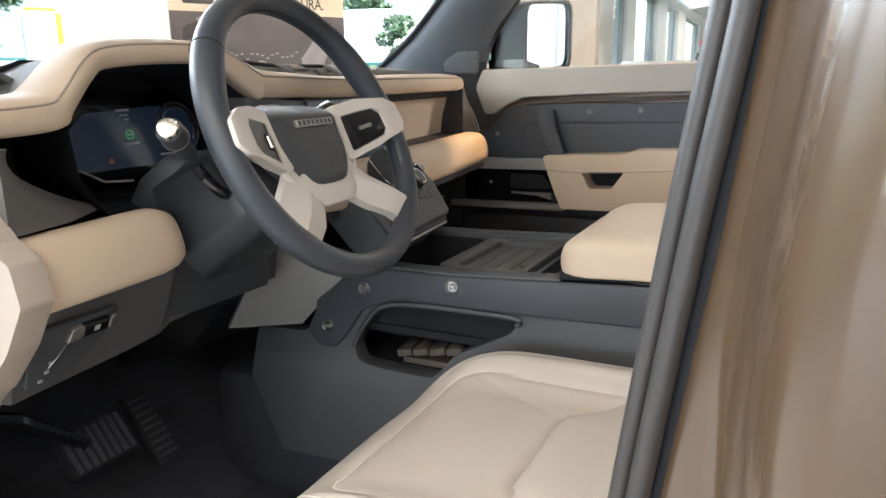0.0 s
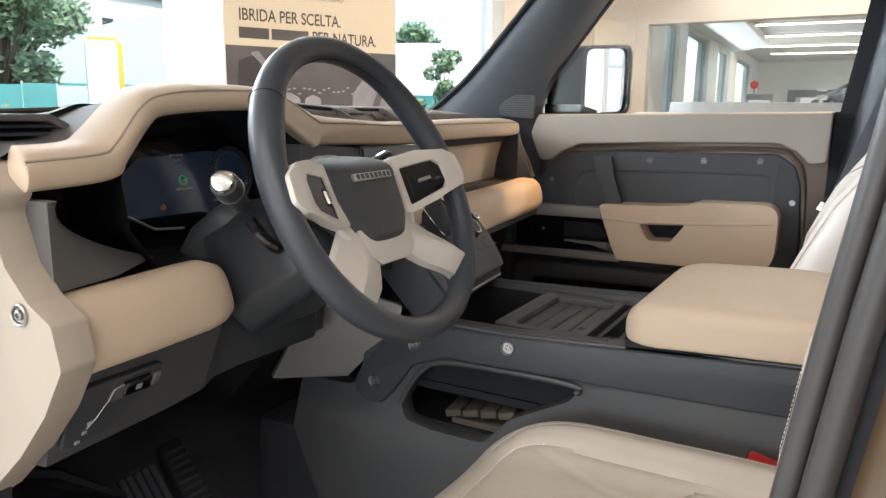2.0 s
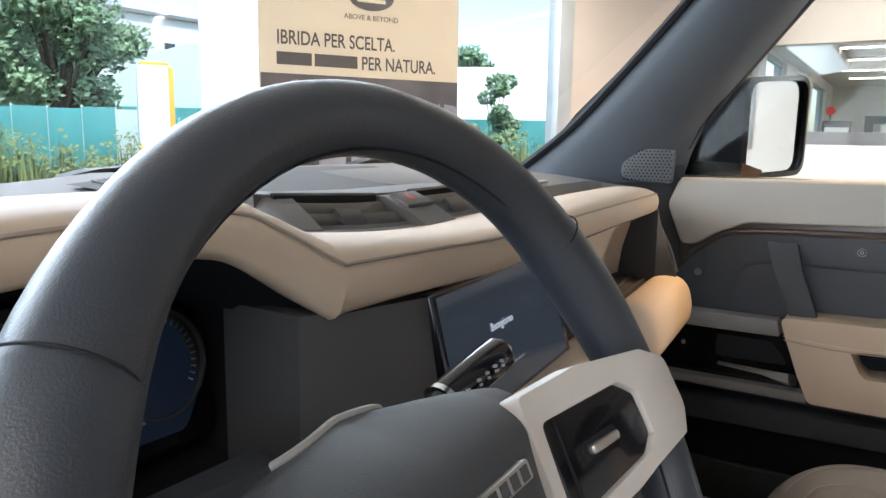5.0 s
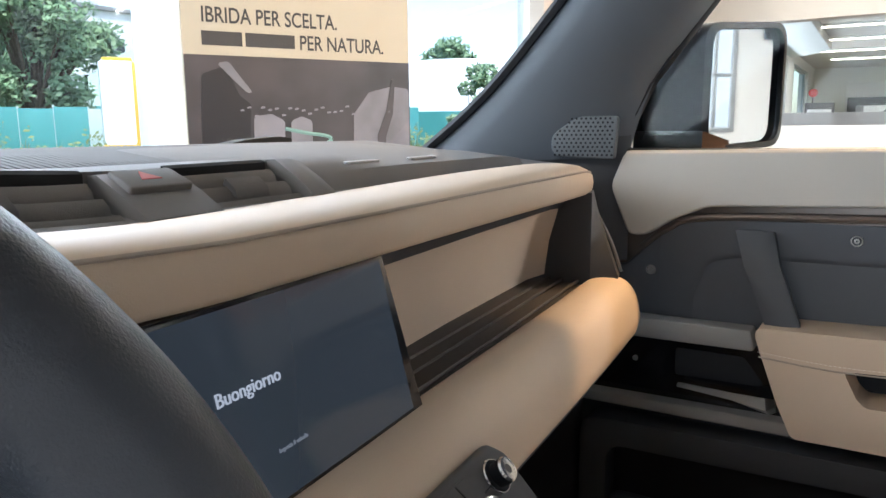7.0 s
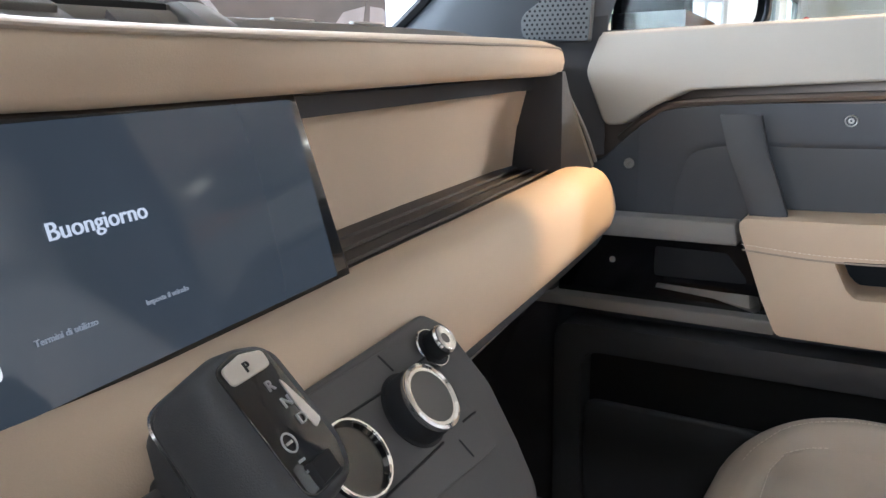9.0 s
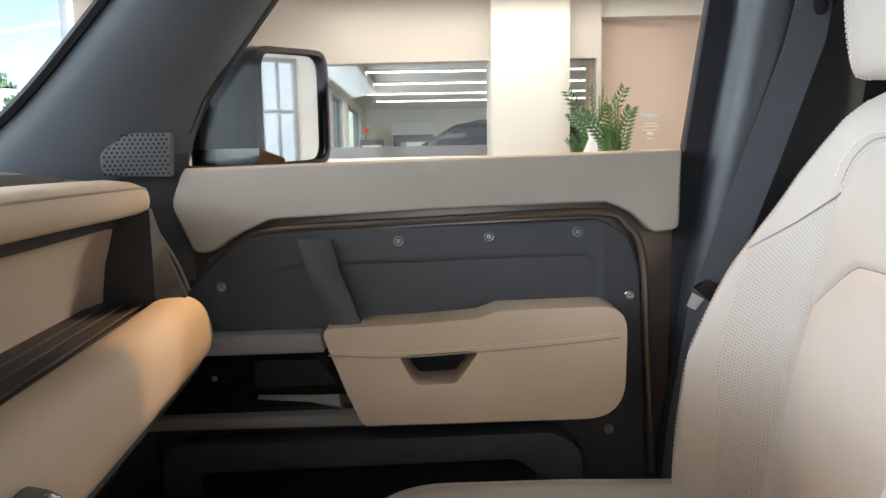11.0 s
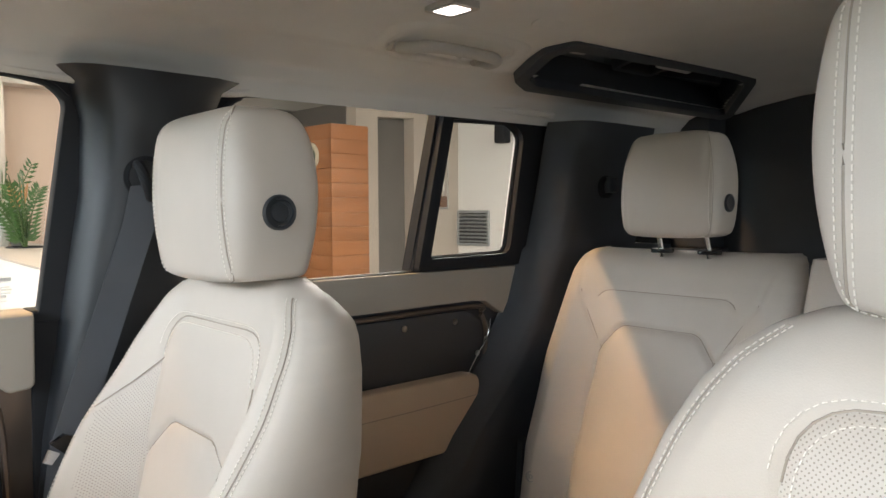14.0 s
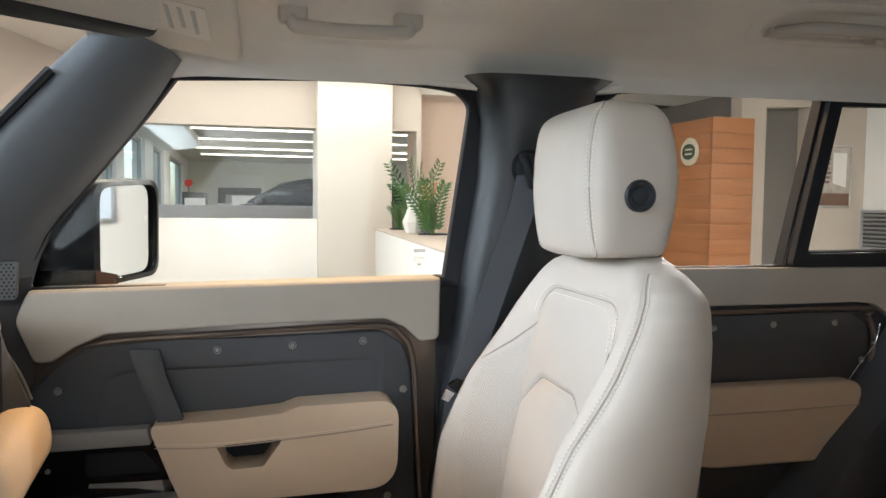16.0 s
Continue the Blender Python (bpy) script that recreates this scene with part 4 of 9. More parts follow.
for s in (-1, 1):
    def mir(poly):
        return [(s * x, z) for x, z in poly]
    hole = rounded(mir([(.080, .0290), (.134, .0290), (.1440, .020), (.1450, -.004), (.137, -.0125), (.078, -.0225)]), .004, 4)
    fr = wheel_part("spoke_upper", holed(rounded(mir([(.070, .045), (.112, .0465), (.156, .039), (.178, .027), (.182, -.002), (.170, -.014), (.140, -.0200), (.124, -.0245), (.078, -.0315), (.062, -.030), (.070, .0)]), [.004, .03, .012, .01, .01, .006, .006, .006, .006, .004, .01], 4), [hole], "y", -.005, .007, .0025), PALE, "pale painted metal spoke", sharp=30)
    pad = wheel_part("control_pad", slab(rounded(mir([(.081, .0283), (.1333, .0283), (.1432, .0195), (.1442, -.0035), (.1365, -.0118), (.079, -.0218)]), .004, 4), "y", -.0035, .010, .0018), GLOSS if s == 1 else DARKGREY, "control pad with a metal roller")
    wheel_part("pad_split", slab([(s * .0875, .0275), (s * .0885, .0275), (s * .0885, -.0165), (s * .0875, -.0165)], "y", -.0045, -.0034), SEAL, parent=pad)
    if s == 1:
        wheel_part("roller_frame", slab(rounded([(.098, .0005), (.122, .0015), (.122, .0115), (.098, .0105)], .003), "y", -.0045, -.0034), SEAL, parent=pad)
        wheel_part("roller", slab(rounded([(.1005, .0030), (.1195, .0038), (.1195, .0090), (.1005, .0082)], .002), "y", -.0085, -.0040, .0015), SATIN, parent=pad)
    else:
        wheel_part("roller_frame", slab(rounded([(-.103, -.006), (-.091, -.006), (-.091, .014), (-.103, .014)], .003), "y", -.0045, -.0034), SEAL, parent=pad)
        wheel_part("roller", tube([(-.097, -.0040, -.003), (-.097, -.0040, .011)], .0042, 12), SATIN, parent=pad)
        for k in range(5):
            wheel_part("roller_rib", box(-.1015, -.0925, -.0088, -.0080, -.0010 + .0026 * k, .0002 + .0026 * k), DARKGREY, parent=pad)
    # lower spoke: a folded limb whose ridge climbs from the hub to the rim
    arm = [((.064, .018, -.028), (.050, .014, -.058), (.034, .016, -.083)), ((.080, .021, -.045), (.064, .007, -.068), (.043, .012, -.093)), ((.101, .020, -.062), (.082, -.002, -.082), (.055, .008, -.104)),
           ((.124, .013, -.081), (.101, -.009, -.094), (.067, .003, -.1125)), ((.140, .006, -.098), (.118, -.011, -.107), (.084, .001, -.122)), ((.150, .004, -.108), (.132, -.006, -.122), (.106, .002, -.138))]
    wheel_part("spoke_lower", loft([[(s * x, y, z) for x, y, z in (a, tuple(Vector(a).lerp(Vector(b), .80)), b, tuple(Vector(b).lerp(Vector(c), .25)), c, (c[0], c[1] + .012, c[2]), (a[0], a[1] + .012, a[2]))] for a, b, c in arm]), PALE, "folded pale painted metal spoke", sharp=28, dished=False)
    wheel_part("shift_paddle", slab(rounded(mir([(.07, .02), (.125, .034), (.135, .01), (.12, -.03), (.07, -.02)]), .008), "y", .040, .044, .0012), GLOSS)
wheel_part("spoke_bridge", slab(rounded([(-.056, -.040), (0, -.056), (.056, -.040), (.050, -.072), (.034, -.0865), (-.034, -.0865), (-.050, -.072)], .004, 3), "y", .0125, .026, .003, 2), PALE, "pale painted metal bridge", sharp=25, dished=False)
wheel_part("hub_band", tube(smooth_path([(-.079, .020, -.030), (-.071, .019, -.046), (-.046, .018, -.0645), (0, .018, -.0690), (.046, .018, -.0645), (.071, .019, -.046), (.079, .020, -.030)], 6), .0045, 8, up=(0, 1, 0)), PALE, "pale band along the edge of the airbag cover", sharp=60, dished=False)
wheel_part("hub_core", lathe([(.055, .04), (.060, .07), (.055, .12), (.05, .20)], pose(0, 0, 0, -90), 24), CHARCOAL)

col = thing("steering_column", "dark grey plastic steering column shroud with stalks", "steering column", (-.38, .15, 1.15))
def col_ring(t, w, h0, h1, y):
    pts = [(-w, h1 * .7), (-w * .7, h1), (w * .7, h1), (w, h1 * .7), (w, -h0 * .6), (w * .75, -h0), (-w * .75, -h0), (-w, -h0 * .6)]
    return [WM @ Vector((x, y, z - .012)) for x, z in rounded(pts, .02, 4)]
part("shroud", loft([col_ring(0, .058, .045, .038, .050), col_ring(0, .074, .060, .046, .058), col_ring(0, .082, .078, .050, .11), col_ring(0, .086, .085, .055, .16), col_ring(0, .088, .095, .055, .21)]), PILLAR, col, sharp=75)
def shroud_ring(y, z, x0, x1, h):
    return [(x, y + dy, z + dy * .9) for x, dy in rounded([(x0, 0), (x1, 0), (x1 + .01, h), (x0 - .01, h)], .018, 5)]
part("lower_shroud", loft([shroud_ring(.125, 1.200, -.455, -.365, .03), shroud_ring(.138, 1.188, -.472, -.345, .05), shroud_ring(.158, 1.140, -.478, -.325, .07), shroud_ring(.176, 1.085, -.484, -.300, .08), shroud_ring(.196, 1.035, -.490, -.270, .07), shroud_ring(.214, 1.008, -.492, -.255, .04)]), CHARCOAL, col, "dark column cover", sharp=75)
CAP, AX = Vector((-.568, .0735, 1.2745)), Vector((.78, .52, -.35)).normalized()
st = part("stalk", tube([CAP + AX * d for d in (.004, .010, .030, .034, .05, .10)], [.0135, .0150, .0155, .0150, .0105, .010], 24), CHARCOAL, col, "black lamp stalk with a polished end cap")
part("end_cap", lathe([(.0118, 0), (.0118, .005), (.0105, .0085), (.006, .0100), (0, .0105)], facing(CAP + AX * .004, -AX), 28), CAPMETAL, st, "polished end cap")
part("collar", tube([CAP + AX * d for d in (.0318, .0332)], .0158, 28), SATIN, st)
for k in range(3):
    part("symbol", box(-.002, .002, -.0012, .0012, -.0002, .0004, m=facing(CAP + AX * (.014 + .006 * k) + Vector((-.25, -.55, .8)).normalized() * .0152, (-.25, -.55, .8))), DIMMARK, st)
st = part("stalk", tube([(-.345, .105, 1.238), (-.292, .098, 1.2650), (-.2895, .0979, 1.2662), (-.242, .0935, 1.2865), (-.238, .0933, 1.2880)], [.0085, .0095, .0115, .0110, .0085], 18), GLOSS, col, "black wiper stalk with white symbols")
part("end_ring", tube([(-.2925, .098, 1.2648), (-.289, .0978, 1.2664)], .0120, 18), CHROME, st)
bm = bmesh.new()
for f, s in ((.2, .0035), (.4, .0028), (.55, .0028), (.7, .0035), (.82, .0028)):
    p = Vector((-.290, .098, 1.266)).lerp(Vector((-.242, .0935, 1.2865)), f)
    for d in (-.003, .003):
        q = p + Vector((-.003 + d * .3, -.0110, .002 - d * .5))
        box(q.x - s / 2, q.x + s / 2, q.y - .0006, q.y + .0006, q.z - .0008, q.z + .0008, bm=bm)
part("symbol", bm, DIMMARK, st)
for x, r in ((-.505, .022),):
    part("wheel_adjuster", tube(smooth_path([(x, .10, 1.225), (x + .012, .085, 1.20), (x + .030, .085, 1.19), (x + .044, .10, 1.205)], 6), .007, 10), GLOSS, col, "small black adjuster lever")

# ---- centre console ----
con = thing("centre_console", "charcoal centre console with exposed screws and a cream lid", "console", (0, -.1, .60))
side = rounded([(.205, .945), (.195, 1.00), (.120, 1.040), (-.06, 1.040), (-.46, 1.064), (-.62, 1.05), (-.62, .70), (.30, .66), (.36, .80), (.335, .90), (.225, .905)], [.02, .03, .04, .02, .01, .01, .01, .01, .02, .02, .02], 6)
pocket = rounded([(.129, .894), (.108, .932), (.071, .971), (.002, .982), (-.063, .984), (-.159, .983), (-.166, .970), (-.152, .954), (-.06, .905), (-.020, .858), (.071, .859), (.122, .866)], [.012, .03, .025, .03, .03, .012, .008, .015, .04, .03, .02, .015], 5)
for s in (-1, 1):
    x0, x1 = sorted((s * .160, s * .128))
    part("side_panel", holed(side, [pocket], "x", x0, x1, .003), DARKGREY, con, "dark grey console side with an open pocket")
    band = rounded([(.222, .906), (.208, .935), (.125, 1.036), (-.06, 1.037), (-.46, 1.061), (-.62, 1.05), (-.62, .985), (-.46, .997), (-.20, .990), (.045, .986), (.105, .962), (.140, .912), (.165, .886), (.195, .886)], [.02, .03, .03, .02, .01, .01, .01, .02, .02, .05, .03, .02, .02, .02], 6)
    x0, x1 = sorted((s * .168, s * .150))
    part("side_rail", slab(band, "x", x0, x1, .004, 3), CHARCOAL, con, "charcoal side rail with exposed screws")
    lip = smooth_path([(s * .162, .129, .892), (s * .162, .108, .932), (s * .162, .071, .970), (s * .162, .002, .981), (s * .162, -.157, .982), (s * .162, -.165, .970)], 6)
    part("pocket_lip", tube(lip, .0045, 8), DARKGREY, con)
    for y, z in ((.098, 1.000), (-.061, 1.021), (.175, .925)):
        piece("screw", screw_mesh("screw", .0090, SCREWMETAL) if s == -1 and y == .098 else [m for m in bpy.data.meshes if m.name.startswith("screw")][-1], facing((s * .1682, y, z), (s, 0, 0)), con)
part("pocket_floor", slab([(-.128, .30), (.128, .30), (.128, -.5), (-.128, -.5)], "z", .80, .862), SEAL, con)
part("pocket_wall", box(-.012, .012, -.5, .3, .86, .985), SEAL, con)
# ribbed tray pads lying in the pocket
tray = thing("pocket_tray", "brown ribbed rubber tray lying in the console pocket", "tray", (-.08, .0, .862))
for i in range(4):
    m = Matrix.Translation((-.095, .052 - .031 * i, .884 + .005 * i)) @ pose(0, 0, 0, -12, 0, 8)
    part("rib", box(-.040, .040, -.0135, .0135, -.006, .006, .002, m=m), TRAYBROWN, tray)
part("base", box(-.125, -.045, -.075, .055, .862, .874, .003), TRAYBROWN, tray)
clip = thing("pocket_divider", "black bracket with a metal edge in the console pocket", "bracket", (-.09, -.115, .862))
part("bracket", loft([[(-.13, -.095, .862), (-.05, -.095, .862), (-.05, -.105, .862), (-.13, -.105, .862)], [(-.13, -.118, .935), (-.05, -.118, .935), (-.05, -.128, .935), (-.13, -.128, .935)], [(-.13, -.145, .940), (-.05, -.145, .940), (-.05, -.145, .932), (-.13, -.145, .932)]]), SEAL, clip)
part("edge", tube([(-.13, -.118, .937), (-.05, -.118, .937)], .003, 6), SATIN, clip)
part("block", box(-.125, -.045, -.17, -.135, .862, .915, .004), TRAYBROWN, clip)
# open bin and tray on top
part("top_rail", tube(smooth_path([(-.142, .11, 1.034), (-.142, -.06, 1.037), (-.142, -.2, 1.044)], 6), .010, 8, flat=.7), CHARCOAL, con)
part("top_rail", tube(smooth_path([(.142, .14, 1.034), (.142, -.06, 1.040), (.142, -.2, 1.046)], 6), .011, 8, flat=.8), CHARCOAL, con)
part("bin", holed([(-.132, .16), (.132, .16), (.132, -.215), (-.132, -.215)], [rounded([(-.122, .15), (.122, .15), (.122, -.018), (-.122, -.018)], .02), rounded([(-.06, -.150), (.11, -.150), (.11, -.205), (-.06, -.205)], .01)], "z", .93, 1.030, .002), SEAL, con, "deep black storage bin")
part("bin_floor", slab([(-.13, .16), (.13, .16), (.13, -.21), (-.13, -.21)], "z", .915, .928), SEAL, con)
tf = part("tray_frame", holed(rounded([(-.120, -.012), (.108, -.012), (.108, -.158), (-.120, -.158)], .014), [rounded([(-.104, -.040), (.086, -.040), (.086, -.146), (-.104, -.146)], .012)], "z", 1.026, 1.040, .003), DARKGREY, con, "grey frame round a slatted cup cover")
for i in range(4):
    y = -.055 - .0262 * i
    part("slat", box(-.098, .080, y - .0122, y + .0122, 1.020, 1.032, .002), DARKGREY, tf)
part("pull_mark", slab([(-.060, -.128), (-.044, -.128), (-.052, -.138)], "z", 1.032, 1.0324), SEAL, tf)
part("cup_divider", loft([[(x, -.163, 1.0), (x, -.166, 1.034), (x, -.176, 1.036), (x, -.180, 1.0)] for x in (-.118, .112)]), CHARCOAL, con)
part("cup_divider", loft([[(x, -.190, 1.0), (x, -.193, 1.030), (x, -.203, 1.032), (x, -.208, 1.0)] for x in (-.118, .118)]), CHARCOAL, con)
# lid
def lid_ring(y, half, z0, z1, r):
    return [(x, y, z) for x, z in rounded([(-half, z0), (half, z0), (half, z1), (-half, z1)], [.006, .006, r, r], 6)]
lid = part("armrest_lid", loft([lid_ring(-.220, .118, 1.068, 1.074, .003), lid_ring(-.222, .134, 1.062, 1.086, .012), lid_ring(-.228, .147, 1.058, 1.097, .020), lid_ring(-.238, .157, 1.056, 1.106, .026), lid_ring(-.252, .164, 1.056, 1.112, .028), lid_ring(-.270, .1665, 1.056, 1.116, .028), lid_ring(-.30, .167, 1.058, 1.118, .026),
            lid_ring(-.42, .168, 1.064, 1.122, .026), lid_ring(-.53, .168, 1.068, 1.122, .026), lid_ring(-.56, .164, 1.070, 1.116, .02)]), CREAM, con, "cream leather armrest lid", sharp=60)
part("lid_gap", box(-.160, .160, -.57, -.228, 1.040, 1.058, .002), SEAL, con)
part("lid_hinge", box(-.165, .165, -.62, -.556, 1.0, 1.10, .008), GREY, con)

# gear selector and climate panel
N = Vector((0, -.75, .66)).normalized()
PM = plane_frame((.025, .134, 1.148), (1, 0.10, 0), N.cross(Vector((1, 0.10, 0)))) 
stack = thing("gear_selector_panel", "dark control panel with metal-ringed dials below the dashboard", "control panel", (.05, .2, 1.04))
def stack_part(name, bm, material, label="", parent=None, sharp=35):
    bm.transform(PM)
    return part(name, bm, material, parent or stack, label, sharp)
body = rounded([(-.150, .048), (.106, .047), (.118, .034), (.118, -.010), (.104, -.045), (.088, -.075), (-.150, -.075)], [.01, .012, .012, .03, .03, .02, .01], 6)
stack_part("body", slab(body, "z", -.060, .0, .004, 3), DARKGREY, "dark brown-grey panel body")
stack_part("skirt", slab(rounded([(-.155, .05), (.10, .05), (.106, -.01), (.09, -.083), (-.155, -.083)], .015), "z", -.085, -.012, .006), CHARCOAL)
stack_part("skirt_edge", tube([(-.15, -.084, -.02), (.085, -.084, -.02), (.104, -.012, -.02)], .003, 6), SATIN)
stack_part("button_plate", slab(rounded([(-.060, .0465), (.058, .0415), (.068, .038), (.076, .024), (.080, -.008), (.0865, -.022), (.081, -.036), (.056, -.034), (-.060, -.020)], [.004, .01, .008, .01, .02, .006, .006, .02, .004], 4), "z", .0002, .0026, .0008), DARKGREY)
for a, b in (((-.030, .0285), (.036, .0245)), ((.044, .0408), (.0465, .0300)), ((.0655, .0252), (.0745, .0254)), ((.0675, -.0137), (.0825, -.0150)), ((.0555, -.0186), (.0568, -.0300)), ((-.02, -.0115), (.044, -.0138))):
    stack_part("groove", tube([(*a, .0026), (*b, .0026)], .0007, 4), SEAL)
DM = Matrix.Translation((.0405, .0085, .002)) @ Matrix.Scale(.86, 4)
dl = stack_part("climate_dial", lathe([(.0240, 0), (.0240, .0012), (.0218, .0018), (.0215, .010), (.0205, .0160), (.0195, .0165)], DM, 40), SEAL, "black climate dial with a metal ring")
stack_part("ring", lathe([(.0206, .0140), (.0214, .0160), (.0209, .0184), (.0192, .0190), (.0182, .0178)], DM, 48), CHROME, "chrome ring", dl)
stack_part("face", lathe([(.0184, .014), (.0182, .0176), (.010, .0184), (0, .0186)], DM, 32), GREY, "", dl)
kn = stack_part("power_knob", lathe([(.0115, 0), (.0112, .002), (.0085, .0025), (.0085, .0100), (.0078, .0115)], Matrix.Translation((.0880, .0270, .001)), 28), SEAL, "small knob with a metal rim")
stack_part("rim", lathe([(.0080, .009), (.0086, .0110), (.0078, .0124), (.0066, .0120)], Matrix.Translation((.0880, .0270, .001)), 28), CHROME, "", kn)
stack_part("base_ring", tube([(.0880 + .0112 * math.cos(a), .0270 + .0112 * math.sin(a), .002) for a in np.linspace(0, 2 * math.pi, 29)[:-1]], .0011, 6, True), CHROME, "", kn)
stack_part("face", lathe([(.0068, .010), (.0064, .0118), (0, .0122)], Matrix.Translation((.0880, .0270, .001)), 20), GREY, "", kn)
CM = Matrix.Translation((-.0135, .0090, .0024))
rg = stack_part("climate_dial", lathe([(.0186, 0), (.0186, .0032), (.0172, .0030), (.0160, .0010), (0, .0008)], CM, 36), GLOSS, "recessed dial with a thin chrome ring")
stack_part("ring", tube([CM @ Vector((.0182 * math.cos(a), .0182 * math.sin(a), .0034)) for a in np.linspace(0, 2 * math.pi, 41)[:-1]], .0010, 6, True), CHROME, "", rg)
# lever
lever = thing("gear_lever", "black gear lever with a pale park button and lit letters", "gear lever", (-.02, .13, 1.15))
LM = PM @ Matrix.Translation((-.0745, .0405, .040))
def lever_part(name, bm, material, label="", parent=None, sharp=35):
    bm.transform(LM)
    return part(name, bm, material, parent or lever, label, sharp)
LEVER = [(-.0225, .0275), (-.004, .0315), (.0135, .0270), (.0160, -.020), (.0120, -.034), (-.0175, -.036), (-.0240, -.020)]
def lever_ring(z, k, dx=0.0, dy=0.0):
    return [(x * k + dx, y * k + dy, z) for x, y in rounded(LEVER, [.010, .02, .010, .02, .010, .010, .02], 5)]
lb = lever_part("lever_body", loft([lever_ring(-.075, .62, -.004, -.010), lever_ring(-.042, .66, -.004, -.008), lever_ring(-.030, .86, -.003, -.002), lever_ring(-.014, .98, -.002), lever_ring(.001, .97), lever_ring(.0075, .90, .0012), lever_ring(.0092, .82, .0020)]), CHARCOAL, "matt charcoal lever body", sharp=60)
lever_part("chrome_edge", tube([(x - .002, y, -.020) for x, y, z in lever_ring(0, .955)], .0011, 6, True), CHROME, parent=lb)
lever_part("lever_face", slab(rounded([(-.0145, .0235), (-.002, .0265), (.0105, .0225), (.0125, -.018), (.0085, -.028), (-.0130, -.029)], [.005, .012, .006, .01, .006, .006], 5), "z", .0075, .0100, .0007), GLOSS, "gloss black selector face", lb)
lever_part("park_button", slab(rounded([(-.0120, .0155), (.0072, .0160), (.0075, .0225), (-.002, .0246), (-.0125, .0226)], .0025), "z", .0095, .0112, .0006), PALE, "pale park button", lb)
words("letter", "P", LM @ Matrix.Translation((-.0045, .0175, .0115)), .0055, SEAL, lb)
for ch, x, y in (("R", -.0005, .0080), ("N", .0010, .0005), ("D", .0025, -.0070)):
    words("letter", ch, LM @ Matrix.Translation((x, y, .0104)), .0058, DIMMARK, lb)
lever_part("mode_ring", tube([(-.0065 + .0028 * math.cos(a), -.0095 + .0034 * math.sin(a), .0103) for a in np.linspace(0, 2 * math.pi, 21)[:-1]], .0004, 5, True), DIMMARK, parent=lb)
for y in (-.0095, -.0165, -.0205):
    lever_part("mode_mark", box(-.0080, -.0050, y - .0005, y + .0005, .0098, .0104), DIMMARK, parent=lb)
# satin plate shaped as the highlight on the lever face
lever_part("side_glint", slab(rounded([(.0060, .0140), (.0100, -.0010), (.0116, -.0090), (.0075, -.0110), (.0062, -.0030)], .0012), "z", .0098, .0106, .0003), SATIN, parent=lb)
lever_part("trigger", loft([[(-.008, -.018, .008), (.006, -.018, .008), (.006, -.027, .008), (-.008, -.028, .008)], [(-.006, -.019, .0125), (.004, -.019, .0125), (.004, -.026, .0120), (-.006, -.027, .0120)]]), SEAL, parent=lb)

# ---- passenger doors, pillars, roof lining ----
CAB = thing("car_cabin_shell", "charcoal-trimmed cabin shell of a large off-road vehicle", "car body", (0, -.6, .28))
SMALLSCREW = screw_mesh("door_screw", .0056, SCREWMETAL)
fd = thing("front_passenger_door", "closed front car door with cream pads and exposed screws", "car door", (.80, -.02, .55))
part("door_core", slab([(.42, .55), (-.40, .55), (-.405, 1.34), (.36, 1.34)], "x", .775, .86, .004), SEAL, fd)
# inner metal skin and screwed panel
part("door_skin", slab([(.36, .58), (.36, 1.31), (-.398, 1.31), (-.378, .58)], "x", .752, .776, .002), BRONZE, fd, "bronze painted inner door skin")
part("panel", slab(rounded([(.36, .58), (.36, 1.19), (.285, 1.195), (.245, 1.235), (.20, 1.255), (.165, 1.262), (-.06, 1.271), (-.290, 1.277), (-.330, 1.25), (-.345, 1.20), (-.358, .90), (-.360, .58)], [0, .01, .02, .03, .03, .04, .1, .04, .03, .03, .02, 0], 5), "x", .737, .754, .004, 3), CHARCOAL, fd, "charcoal screwed door panel")
part("trim_strip", tube(smooth_path([(.742, .262, 1.222), (.738, .225, 1.252), (.737, .172, 1.270), (.737, -.063, 1.280), (.737, -.28, 1.286), (.738, -.325, 1.268), (.740, -.348, 1.225), (.742, -.356, 1.10), (.744, -.368, .90)], 7), .0062, 8, flat=.9), BRONZE, fd, "glossy bronze trim strip")
belt = rounded([(.285, 1.357), (-.394, 1.371), (-.392, 1.262), (-.357, 1.258), (-.330, 1.285), (-.293, 1.301), (-.06, 1.296), (.17, 1.286), (.215, 1.266), (.25, 1.243), (.276, 1.241), (.304, 1.31)], [.012, .006, .012, .015, .02, .03, .1, .04, .03, .02, .015, .03], 5)
part("belt_pad", slab(belt, "x", .716, .790, .008, 4), TAUPE, fd, "smooth taupe leather belt pad", sharp=50)
part("belt_top", slab([(.286, 1.352), (-.394, 1.366), (-.394, 1.372), (.284, 1.3585)], "x", .722, .800, .002), TAUPE, fd)
part("window_seal", tube([(.775, .29, 1.349), (.775, -.06, 1.356), (.775, -.40, 1.362)], .006, 6), SEAL, fd)
part("door_edge", slab([(-.385, .58), (-.395, 1.372), (-.475, 1.372), (-.43, .58)], "x", .745, .80, .003), SEAL, fd)
# raised moulding over the recess, and the recess itself
def recess(u, v):
    y = .235 - .53 * u
    z = 1.115 + .155 * v
    a = max(0, min(1, (1.228 - .010 * (1 - u) - z) / .018)) * max(0, min(1, (.195 - y - .35 * max(0, z - 1.16)) / .05)) * max(0, min(1, (y + .285) / .030))
    return Vector((.7355 + .019 * (a * a * (3 - 2 * a)), y, z))
part("panel_recess", grid_mesh(56, 28, recess), CHARCOAL, fd, "recessed charcoal panel", sharp=60)
